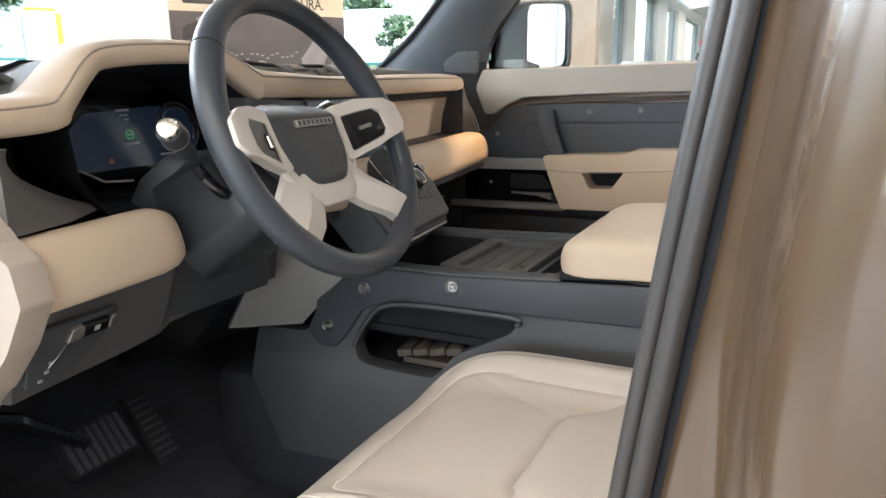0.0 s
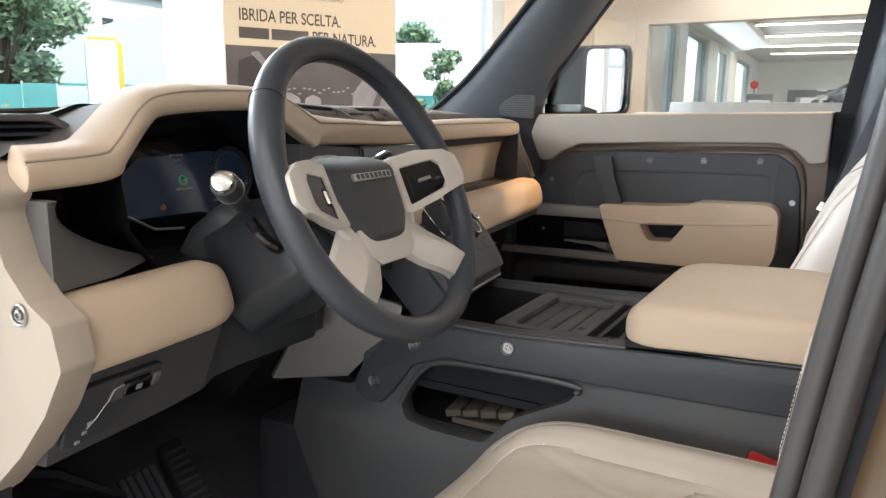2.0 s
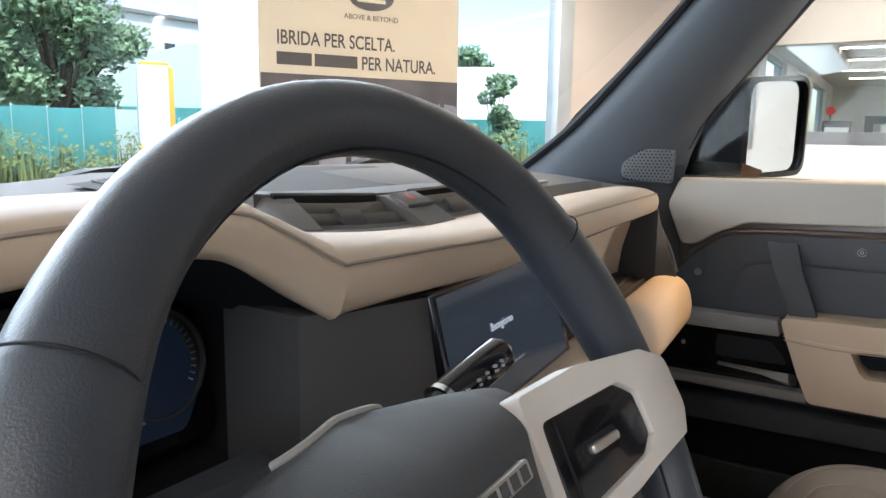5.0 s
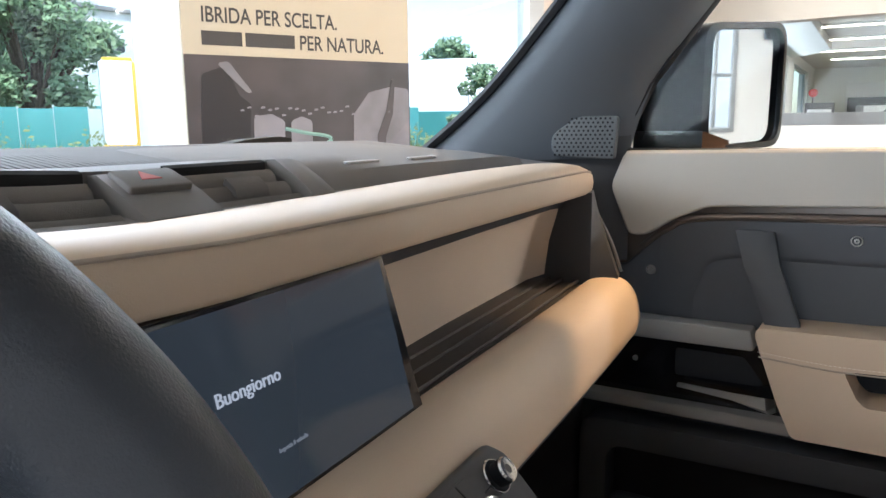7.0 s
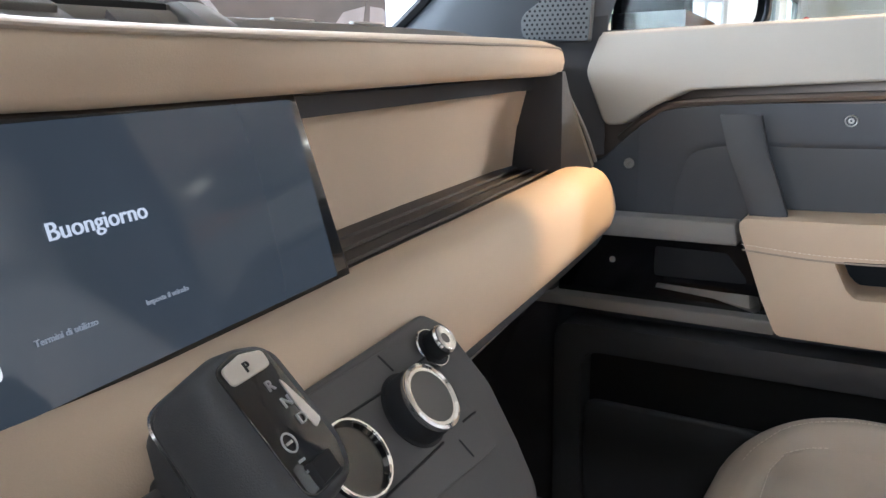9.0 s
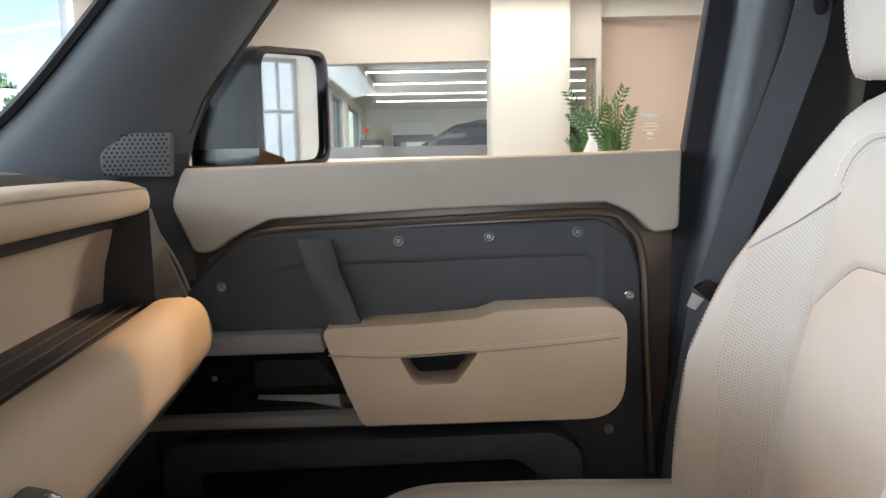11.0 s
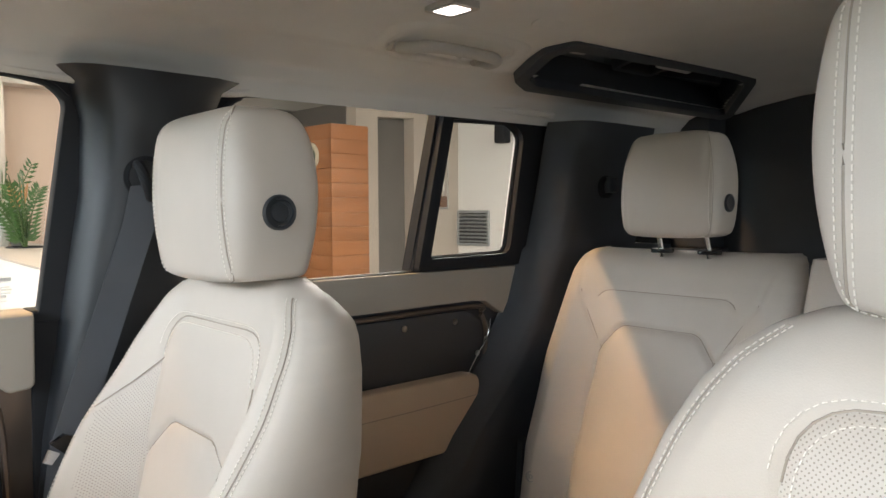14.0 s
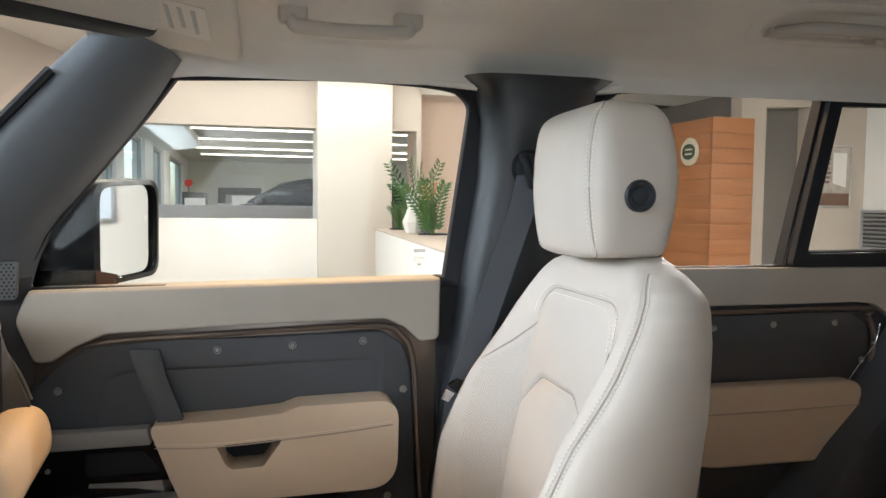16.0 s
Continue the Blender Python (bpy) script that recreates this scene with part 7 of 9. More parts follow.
def headrest(owner, cx, dy, button=0, rows=None, leather=None):
    rows = rows or [(1.434, .060, .048, -.562), (1.438, .098, .052, -.560), (1.450, .112, .058, -.560), (1.50, .124, .064, -.561), (1.55, .127, .065, -.561), (1.60, .121, .060, -.559), (1.625, .112, .052, -.557), (1.638, .095, .038, -.556), (1.644, .060, .018, -.556)]
    tab = smooth_path([(a, b, c) for a, b, c, d in rows], 4)
    yc = np.interp([p.x for p in tab], [r[0] for r in rows], [r[3] for r in rows])
    rings = []
    for p, y in zip(tab, yc):
        z, w, d = p
        ring = []
        for k in range(56):
            a = 2 * math.pi * k / 56
            c, s = math.cos(a), math.sin(a)
            x, yy = w * math.copysign(abs(c) ** .34, c), d * math.copysign(abs(s) ** .44, s)
            dip = .0030 * math.exp(-((abs(x) - .086) / .004) ** 2) * (s > 0)
            ring.append((cx + x, dy + y + yy - dip + .0016 * noise.noise(Vector((x * 14, yy * 14 + cx, z * 14))), z))
        rings.append(ring)
    hr = part("headrest", loft(rings), leather or SEAT, owner, "plump leather headrest", sharp=80)
    for s in (-1, 1):
        for off in (.0935, .0990, .1045):
            line = []
            for p, y in list(zip(tab, yc))[3:-3]:
                z, w, d = p
                x = min(off, w * .9)
                f = max(0.0, 1 - (x / w) ** (2 / .34)) ** .22 if x < w else 0
                line.append((cx + s * x, dy + y + d * f + (.0012 if off != .0990 else -.0006), z))
            if off == .0990:
                part("seam", tube(line, .0012, 5), SEAMSHADE, hr)
                continue
            part("stitching", stitch_mesh(line, .0056, .0036, .0010), THREAD, hr)
    if button:
        b = part("release_button", lathe([(.0205, -.006), (.0205, .004), (.0190, .0065), (.0155, .0060), (.0150, .0035), (.0120, .0030), (.0105, .0050), (0, .0058)], facing((cx + button * .1262, dy - .556, 1.517), (button, 0.05, 0)), 32), PILLAR, hr, "round dark release button")
    return hr


def cushion(owner, cx, dy, leather, perf, y0, y1, half, z, spec):
    NX, NY = 80, 90
    P = np.zeros((NY + 1, NX + 1, 3))
    fx, fy = np.zeros((NY + 1, NX + 1)), np.zeros((NY + 1, NX + 1))
    for j in range(NY + 1):
        v = j / NY
        for i in range(NX + 1):
            u = -1 + 2 * i / NX
            corner = max(0.0, (v - .74) / .26)
            h = half * (1 - .09 * corner ** 2.5)
            x = u * h
            y = y0 + (y1 - y0) * v
            e = max(0.0, (abs(u) - .74) / .26)
            f = max(0.0, (v - .72) / .28)
            b = spec["bolster"] * max(0.0, min(1.0, (abs(u) - .45) / .3)) ** 1.5 * (1 - f ** 2)
            drop = (1 - math.sqrt(max(0.0, 1 - min(1.0, (e ** 3.0 + f ** 3.4)) ** 1.0))) * spec["deep"]
            zz = z + b + spec["crown"] * math.sin(math.pi * min(1, v * 1.05)) - drop
            P[j, i] = (x, y + .012 * (1 - u * u) * (v > .9) * ((v - .9) / .1), zz)
            fx[j, i], fy[j, i] = x, y
    disp = np.zeros(fx.shape)
    for line, deep, wide in spec["seams"]:
        disp -= deep * np.exp(-(near_line(fx, fy, line) / wide) ** 2)
    for poly, puff in spec["puffs"]:
        d = near_line(fx, fy, poly + poly[:1])
        disp += np.where(inside(fx, fy, poly), puff * (1 - np.exp(-d / .03)), 0)
    P[:, :, 2] += disp
    P[:, :, 2] += np.array([[noise.noise(Vector((p[0] * 8 + cx * 5, p[1] * 8, 9.0))) for p in row] for row in P]) * .0022
    P[:, :, 0] += cx
    P[:, :, 1] += dy
    mx, my = (fx[1:, 1:] + fx[:-1, :-1]) / 2, (fy[1:, 1:] + fy[:-1, :-1]) / 2
    centre = inside(mx, my, spec["centre"])
    inset = inside(mx, my, spec["inset"]) & ~centre
    part("centre_panel", sheet(P, centre), spec.get("centre_mat", leather), owner, "padded seat centre", sharp=80)
    part("front_panel", sheet(P, inset), leather, owner, "smooth seat panel", sharp=80)
    rest = sheet(P, ~centre & ~inset)
    part("seat_cushion", rest, leather, owner, "stitched leather seat cushion", sharp=80)
    ring = [P[0, i] for i in range(NX + 1)] + [P[j, NX] for j in range(1, NY + 1)] + [P[NY, i] for i in range(NX - 1, -1, -1)] + [P[j, 0] for j in range(NY - 1, 0, -1)]
    c = np.mean(ring, axis=0)
    rows = [[Vector(p) for p in ring]]
    for k, (sc, dz) in enumerate(((1.0, .03), (.985, .075), (.94, .10))):
        rows.append([Vector((c[0] + (p[0] - c[0]) * sc, c[1] + (p[1] - c[1]) * sc, min(p[2], z - spec["deep"] + .01) - dz)) for p in ring])
    part("cushion_side", loft(rows, caps=False), leather, owner, sharp=80)
    part("seat_base", box(cx - half * .86, cx + half * .86, dy + y0 + .03, dy + y1 - .06, .60, z - spec["deep"] - .06, .02), CHARCOAL, owner, "dark plastic seat base")
    for x in (-.17, .17):
        part("seat_rail", box(cx + x - .02, cx + x + .02, dy + y0 + .02, dy + y1 - .02, .556, .61, .004), PILLAR, owner)

    def on_top(x, y):
        j = int(np.clip(np.argmin(np.abs(fy[:, 0] - y)), 0, NY))
        row = P[j]
        return Vector((x + cx, y + dy, np.interp(x + cx, row[:, 0], row[:, 2]) + .0016))
    for line in spec["stitch"]:
        part("stitching", stitch_mesh([on_top(x, y) for x, y in line], .0056, .0036, .0010), THREAD, owner)


c_inset = rounded([(-.150, -.46), (-.168, .005), (.168, .005), (.150, -.46)], [0, .05, .05, 0], 6)
c_centre = rounded([(-.125, -.46), (-.150, -.24), (-.085, -.175), (.085, -.175), (.150, -.24), (.125, -.46)], [0, .03, .03, .03, .03, 0], 6)
c_out = [(.212, -.46), (.218, -.2), (.205, -.04), (.168, .028), (.10, .040), (0, .043)]
FRONT_CUSHION = dict(bolster=.030, deep=.075, crown=.006, inset=c_inset, centre=c_centre,
    seams=[(c_inset, .0035, .004), (c_centre, .005, .004), (smooth2(L(c_out, 1)), .003, .004), (smooth2(L(c_out, -1)), .003, .004), ([(.085, -.175), (.165, -.02)], .002, .003)],
    puffs=[(c_centre, .010), (c_inset, .005)], stitch=[smooth2(L([(x, y) for x, y in c_out], s)) for s in (-1, 1)] + [c_inset[1:-1]])


def front_seat(name, label, cx, dy, button, perf_inset, fit, front=None):
    s = thing(name, label, "car seat", (cx, dy - .25, .556))
    spec = dict(FRONT_SPEC, perf_inset=perf_inset, front=front or FRONT_SPEC["front"])
    seat_back(cx, dy, s, SEAT, PERF_BACK, spec)
    headrest(s, cx - .003, dy + .009, button)
    for x in (-.055, .055):
        part("headrest_post", tube([(cx + x, dy - .585, 1.40), (cx + x, dy - .572, 1.455)], .006, 8), CHROME, s)
    cushion(s, cx + fit[0], dy + fit[1], SEAT, PERF_SEAT, -.485, .062, .258, .906 + fit[2], FRONT_CUSHION)
    part("back_shell", loft([[(cx - .20, dy - .575, z), (cx - .17, dy - .605 - d, z), (cx + .17, dy - .605 - d, z), (cx + .20, dy - .575, z)] for z, d in ((.90, .0), (1.1, .01), (1.36, .022))]), CHARCOAL, s)
    return s


front_seat("front_passenger_seat", "cream leather front car seat with a stitched backrest", .405, 0, -1, False, (0, .020, .008))
driver_seat = front_seat("driver_seat", "cream leather driver's seat with perforated back panel", -.405, -.117, 0, True, (-.008, 0, .004), [(.93, -.415), (1.10, -.432), (1.235, -.465), (1.35, -.505), (1.43, -.540)])
bk = thing("belt_buckle", "red-topped seat belt buckle beside the driver's seat", "buckle", (-.165, -.44, .80))
part("buckle_body", box(-.155, -.125, -.02, .02, -.06, .0, .005, m=Matrix.Translation((-.022, -.445, .905)) @ pose(0, 0, 0, 12)), GLOSS, bk)
part("release_button", box(-.152, -.128, -.017, .017, -.002, .012, .004, m=Matrix.Translation((-.022, -.445, .905)) @ pose(0, 0, 0, 12)), REDPLASTIC, bk, "red release button")
part("stem", tube([(-.162, -.435, .85), (-.165, -.42, .74)], .010, 8), CHARCOAL, bk)

# rear bench
REAR_SPEC = dict(z0=.80, z1=1.432,
    half=[(.80, .275), (1.0, .275), (1.2, .272), (1.38, .262), (1.415, .250), (1.427, .238), (1.432, .22)],
    front=[(.80, -1.300), (1.0, -1.335), (1.2, -1.405), (1.35, -1.455), (1.43, -1.485)],
    bolster=[(.80, .030), (1.2, .030), (1.36, .010), (1.43, .0)], thick=[(.80, .12), (1.43, .10)])
r_centre = rounded([(-.150, .80), (-.128, 1.225), (-.088, 1.275), (.088, 1.275), (.128, 1.225), (.150, .80)], [0, .03, .04, .04, .03, 0], 6)
r_inset = rounded([(-.205, .80), (-.190, 1.25), (-.150, 1.345), (.150, 1.345), (.190, 1.25), (.205, .80)], [0, .04, .04, .04, .04, 0], 5)
REAR_SPEC.update(inset=r_inset, centre=r_centre, seams=[(r_centre, .006, .005), (r_inset[8:-8], .0018, .004), ([(.128, 1.225), (.20, 1.34)], .003, .004), ([(-.128, 1.225), (-.20, 1.34)], .003, .004), ([(.20, 1.34), (.22, 1.43)], .003, .004), ([(-.20, 1.34), (-.22, 1.43)], .003, .004)],
    puffs=[(r_centre, .012)], stitch=[], cords=[r_centre[1:-1], r_inset[8:-8]] + [[(q * .128, 1.225), (q * .165, 1.285), (q * .20, 1.34), (q * .22, 1.425)] for q in (-1, 1)])
HR_ROWS = [(1.462, .050, .040, -1.468), (1.466, .088, .046, -1.466), (1.48, .104, .052, -1.465), (1.53, .110, .056, -1.466), (1.59, .108, .055, -1.468), (1.64, .097, .048, -1.470), (1.664, .084, .036, -1.470), (1.672, .050, .018, -1.470)]
for cx, nm, lb in ((.330, "rear_bench_seat", "cream leather rear seat with an adjustable headrest"), (-.330, "rear_bench_seat", "cream leather rear seat beside the open side")):
    rs = thing(nm, lb, "car seat", (cx, -1.2, .556), "rear bench seats")
    seat_back(cx, 0, rs, SEAT, PERF_BACK, REAR_SPEC)
    hx = cx - .022 if cx > 0 else cx + .022
    hr = headrest(rs, hx, 0, 0, HR_ROWS)
    part("release_button", lathe([(.0175, -.006), (.0175, .003), (.0135, .0045), (.010, .003), (0, .004)], facing((hx - .1095, -1.462, 1.530), (-1, .05, 0)), 24), PILLAR, hr, "round dark release button")
    for x in (-.060, .045):
        part("headrest_post", tube([(hx + x, -1.487, 1.42), (hx + x + .006, -1.480, 1.47)], .0055, 8), CHROME, rs)
        part("post_collar", slab(rounded([(hx + x - .022, -1.500), (hx + x + .022, -1.500), (hx + x + .022, -1.472), (hx + x - .022, -1.472)], .008), "z", 1.428, 1.437, .003), GLOSS, rs)
    cushion(rs, cx, 0, SEAT, PERF_SEAT, -1.36, -.84, .275, .885, dict(bolster=.012, deep=.06, crown=.006, inset=[(-.2, -1.3), (-.2, -.95), (.2, -.95), (.2, -1.3)], centre=rounded([(-.13, -1.36), (-.14, -1.0), (.14, -1.0), (.13, -1.36)], [0, .05, .05, 0], 5), seams=[(rounded([(-.13, -1.36), (-.14, -1.0), (.14, -1.0), (.13, -1.36)], [0, .05, .05, 0], 5), .005, .005)], puffs=[], stitch=[]))
    piece("anchor_ring", SMALLSCREW, facing((cx + .222, -1.300, .945), (-.5, .8, .2)) @ Matrix.Scale(1.7, 4), rs)
    part("side_bolster", loft([[(cx + .27, -1.29, .55), (cx + .30, -1.31, .55), (cx + .30, -1.44, .55), (cx + .27, -1.44, .55)], [(cx + .272, -1.33, 1.0), (cx + .30, -1.345, 1.0), (cx + .30, -1.46, 1.0), (cx + .27, -1.46, 1.0)]]), CHARCOAL, rs)
mid = thing("rear_bench_seat", "narrow cream leather middle rear seat back", "car seat", (0, -1.3, .556), "rear bench seats")
part("backrest", loft([[(x0, y0, z) for x0, y0 in rounded([(-.053, -1.60 + k), (.053, -1.60 + k), (.053, -1.485 + k), (-.053, -1.485 + k)], .015, 4)] for z, k in ((.85, .19), (1.05, .145), (1.2, .095), (1.35, .040), (1.415, .015), (1.428, .008))]), SEAT, mid, sharp=60)
part("seat_cushion", box(-.053, .053, -1.36, -.85, .60, .885, .02), SEAT, mid)

# driver's half, console, pedals and seat shifted and bent to fit the camera's view
def view_shift(p):
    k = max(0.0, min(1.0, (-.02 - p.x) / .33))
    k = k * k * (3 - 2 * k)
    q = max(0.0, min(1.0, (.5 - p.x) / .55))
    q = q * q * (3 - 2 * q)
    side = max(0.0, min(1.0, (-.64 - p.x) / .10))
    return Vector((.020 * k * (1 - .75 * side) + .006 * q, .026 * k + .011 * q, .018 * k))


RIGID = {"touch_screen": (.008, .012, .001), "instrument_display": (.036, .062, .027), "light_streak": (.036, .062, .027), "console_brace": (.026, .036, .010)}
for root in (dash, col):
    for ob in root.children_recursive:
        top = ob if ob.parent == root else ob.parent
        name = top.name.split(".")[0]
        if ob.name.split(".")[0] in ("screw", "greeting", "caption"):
            ob.matrix_basis = Matrix.Translation(RIGID.get(name) or view_shift(ob.matrix_basis.translation)) @ ob.matrix_basis
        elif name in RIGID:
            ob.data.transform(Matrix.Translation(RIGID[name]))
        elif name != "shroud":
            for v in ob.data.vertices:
                v.co += view_shift(v.co)
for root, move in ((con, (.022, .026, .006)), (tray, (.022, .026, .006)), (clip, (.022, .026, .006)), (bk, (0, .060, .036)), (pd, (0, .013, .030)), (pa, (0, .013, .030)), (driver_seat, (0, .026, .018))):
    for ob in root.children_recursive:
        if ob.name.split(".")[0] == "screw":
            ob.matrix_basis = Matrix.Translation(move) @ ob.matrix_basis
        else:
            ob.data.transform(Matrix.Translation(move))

# ---- showroom ----
CAR = set(scene.collection.all_objects)
CEIL = 2.95
NA, ND = Vector((7.30, 1.88, 0)), Vector((-.970, .242, 0))      # north glazing: start at the east corner, direction west
NIN = Vector((-.242, -.970, 0))                                  # into the room


def north(s, off=0.0, z=0.0):
    return NA + ND * s + NIN * off + Vector((0, 0, z))


def along(s0, s1, z0, z1, t0, t1, bevel=0.0):
    """A block on the north glazing line."""
    bm = bmesh.new()
    for z in (z0, z1):
        for s, t in ((s0, t0), (s1, t0), (s1, t1), (s0, t1)):
            bm.verts.new(north(s, t, z))
    v = list(bm.verts)
    for f in ((0, 1, 2, 3), (4, 5, 6, 7), (0, 1, 5, 4), (1, 2, 6, 5), (2, 3, 7, 6), (3, 0, 4, 7)):
        bm.faces.new([v[i] for i in f])
    bmesh.ops.recalc_face_normals(bm, faces=bm.faces)
    bevel_sharp(bm, bevel, 2)
    return bm


solo("floor", slab([(-9.5, 6.15), (7.3, 1.95), (22, 2.4), (22, -8.5), (-9.5, -8.5)], "z", -.2, 0.0), FLOORTILE, "pale polished stone showroom floor", "floor", kind="structure")
solo("ceiling", slab([(-9.5, 6.15), (7.3, 1.95), (7.5, 1.95), (7.5, -8.5), (-9.5, -8.5)], "z", CEIL, CEIL + .25), CEILPAINT, "cream painted showroom ceiling", "ceiling", kind="structure")
solo("ceiling_far", slab([(7.45, 2.4), (22, 2.4), (22, -8.5), (7.45, -8.5)], "z", 2.75, 3.2), CEILPAINT, "white ceiling of the room beyond", "ceiling", kind="structure")
# east wall with the wide opening, column, parapet
solo("wall_east", holed([(1.62, 0), (1.62, CEIL), (-1.95, CEIL), (-1.95, 0)], [[(1.44, .02), (1.44, 2.31), (-1.90, 2.33), (-1.90, .02)]], "x", 7.3, 7.5), BEIGEWALL, "beige plastered wall with a wide opening", "wall", kind="structure")
solo("wall_east_south", slab([(7.62, -1.9), (7.8, -1.9), (7.8, -4.3), (7.62, -4.3)], "z", 0, CEIL), PINKWALL, "warm beige plastered wall", "wall", kind="structure")
solo("column", box(7.15, 7.75, -1.60, -.81, 0, CEIL, .01), COLUMNPAINT, "broad cream painted column", "column", kind="structure")
par = thing("parapet", "white painted half-height parapet wall with grey coping", "parapet", (7.35, .3, 0))
part("wall", box(7.18, 7.32, -.81, 1.5, 0, 1.365, .006), WHITEWALL, par)
solo("parapet_far", box(8.95, 9.1, -3.6, 1.5, .4, 1.50, .006), PARAPETGREY, "grey parapet round the raised floor", "parapet")
solo("floor_raised", box(9.0, 21.5, -5, 1.5, .30, .44), FLOORTILE, "raised stone floor of the further room", "floor", kind="structure")
planter = thing("planter_wall", "low white planter wall beside the column", "planter", (5.0, -1.4, 0))
bm = slab([(7.15, -1.42), (2.9, -1.10), (2.9, -1.55), (7.15, -1.95)], "z", 0, 1.255, .006)
part("wall", bm, WHITEWALL, planter)
part("coping", slab([(7.15, -1.41), (2.89, -1.09), (2.89, -1.56), (7.15, -1.96)], "z", 1.255, 1.270, .003), BEIGEWALL, planter)

# room beyond: window wall, end wall, lights, displays, a parked car
holes = [[(8.55, .9), (9.5, .9), (9.5, 2.55), (8.55, 2.55)], [(10.1, .9), (12.2, .9), (12.2, 2.55), (10.1, 2.55)], [(13.3, .9), (15.0, .9), (15.0, 2.55), (13.3, 2.55)], [(16.2, .9), (19.5, .9), (19.5, 2.55), (16.2, 2.55)]]
solo("wall_north_far", holed([(7.5, 0), (21.5, 0), (21.5, 2.75), (7.5, 2.75)], holes, "y", 1.5, 1.7), WHITEWALL, "white wall with tall windows", "wall", kind="structure")
for i, h in enumerate(holes):
    w = thing("window_" + str(i + 2), "tall narrow window with slim grey frame", "window", (h[0][0], 1.6, .9), kind="structure")
    x0, x1 = h[0][0], h[1][0]
    part("window_frame", holed(h, [[(x0 + .05, .95), (x1 - .05, .95), (x1 - .05, 2.50), (x0 + .05, 2.50)]], "y", 1.56, 1.62, .004), FRAMEGREY, w)
    g = part("pane", slab([(x0 + .05, .95), (x1 - .05, .95), (x1 - .05, 2.50), (x0 + .05, 2.50)], "y", 1.588, 1.592), THINGLASS, w)
    g.visible_shadow = False
solo("wall_east_far", box(21.3, 21.5, -8.5, 1.7, 0, 2.8), GREENWALL, "pale painted end wall", "wall", kind="structure")
solo("soffit", slab([(8.2, 1.5), (15.5, 1.5), (14.2, .75), (8.2, .75)], "z", 2.60, 2.745, .01), WHITEWALL, "dropped white soffit along the windows", "soffit", kind="structure")
for k, x in enumerate((11.6, 13.5, 15.7, 17.8)):
    l = thing("strip_light", "long slim ceiling strip light", "strip light", (x, -.6, 2.72), "ceiling strip lights")
    part("diffuser", box(x - .035, x + .035, -4.4, 1.25 - .1 * k, 2.700, 2.715), STRIPGLOW, l)
    part("housing", box(x - .045, x + .045, -4.42, 1.27 - .1 * k, 2.715, 2.752, .003), WHITEWALL, l)


def rack(x, y, w, h, label, material):
    r = thing("display_stand", label, "display stand", (x, y, .44), "showroom displays")
    part("post", tube([(x, y, .44), (x, y, .44 + h * .5)], .03, 8), DARKGREY, r)
    part("foot", box(x - .2, x + .2, y - .2, y + .2, .44, .46, .004), DARKGREY, r)
    part("panel", box(x - .03, x + .03, y - w / 2, y + w / 2, .44 + h * .3, .44 + h, .008), material, r)
    part("sheet", box(x - .036, x - .031, y - w / 2 + .05, y + w / 2 - .05, .44 + h * .42, .44 + h * .9), PRINTWHITE, r)


rack(17.0, 1.05, .55, 1.35, "grey leaflet stand with printed sheets", GREY)
rack(18.5, -.1, .75, 1.30, "white promotional panel on a post", WHITEWALL)
bn = thing("display_banner", "white and black photo banner on the end wall", "banner", (21.28, .1, 1.5))
part("sheet", box(21.26, 21.29, -.55, .75, 1.5, 2.36, .004), WHITEWALL, bn)
part("picture", box(21.25, 21.262, -.5, .70, 1.55, 2.0), GREY, bn)
part("picture", box(21.245, 21.252, -.3, .5, 1.55, 1.8), PARAPETGREY, bn)
sg = thing("fire_point_sign", "small red round sign on a thin post", "sign", (17.2, 1.2, .44))
part("post", tube([(17.2, 1.2, .44), (17.2, 1.2, 1.95)], .012, 6), DARKGREY, sg)
part("disc", lathe([(.09, 0), (.09, .01), (0, .012)], facing((17.19, 1.2, 2.0), (-1, 0, 0)), 20), REDPLASTIC, sg)
bl = solo("wall_panel", box(21.24, 21.29, -3.1, -1.9, 1.75, 2.35, .004), BLUEPANEL, "dark blue picture panel on the end wall", "wall panel")


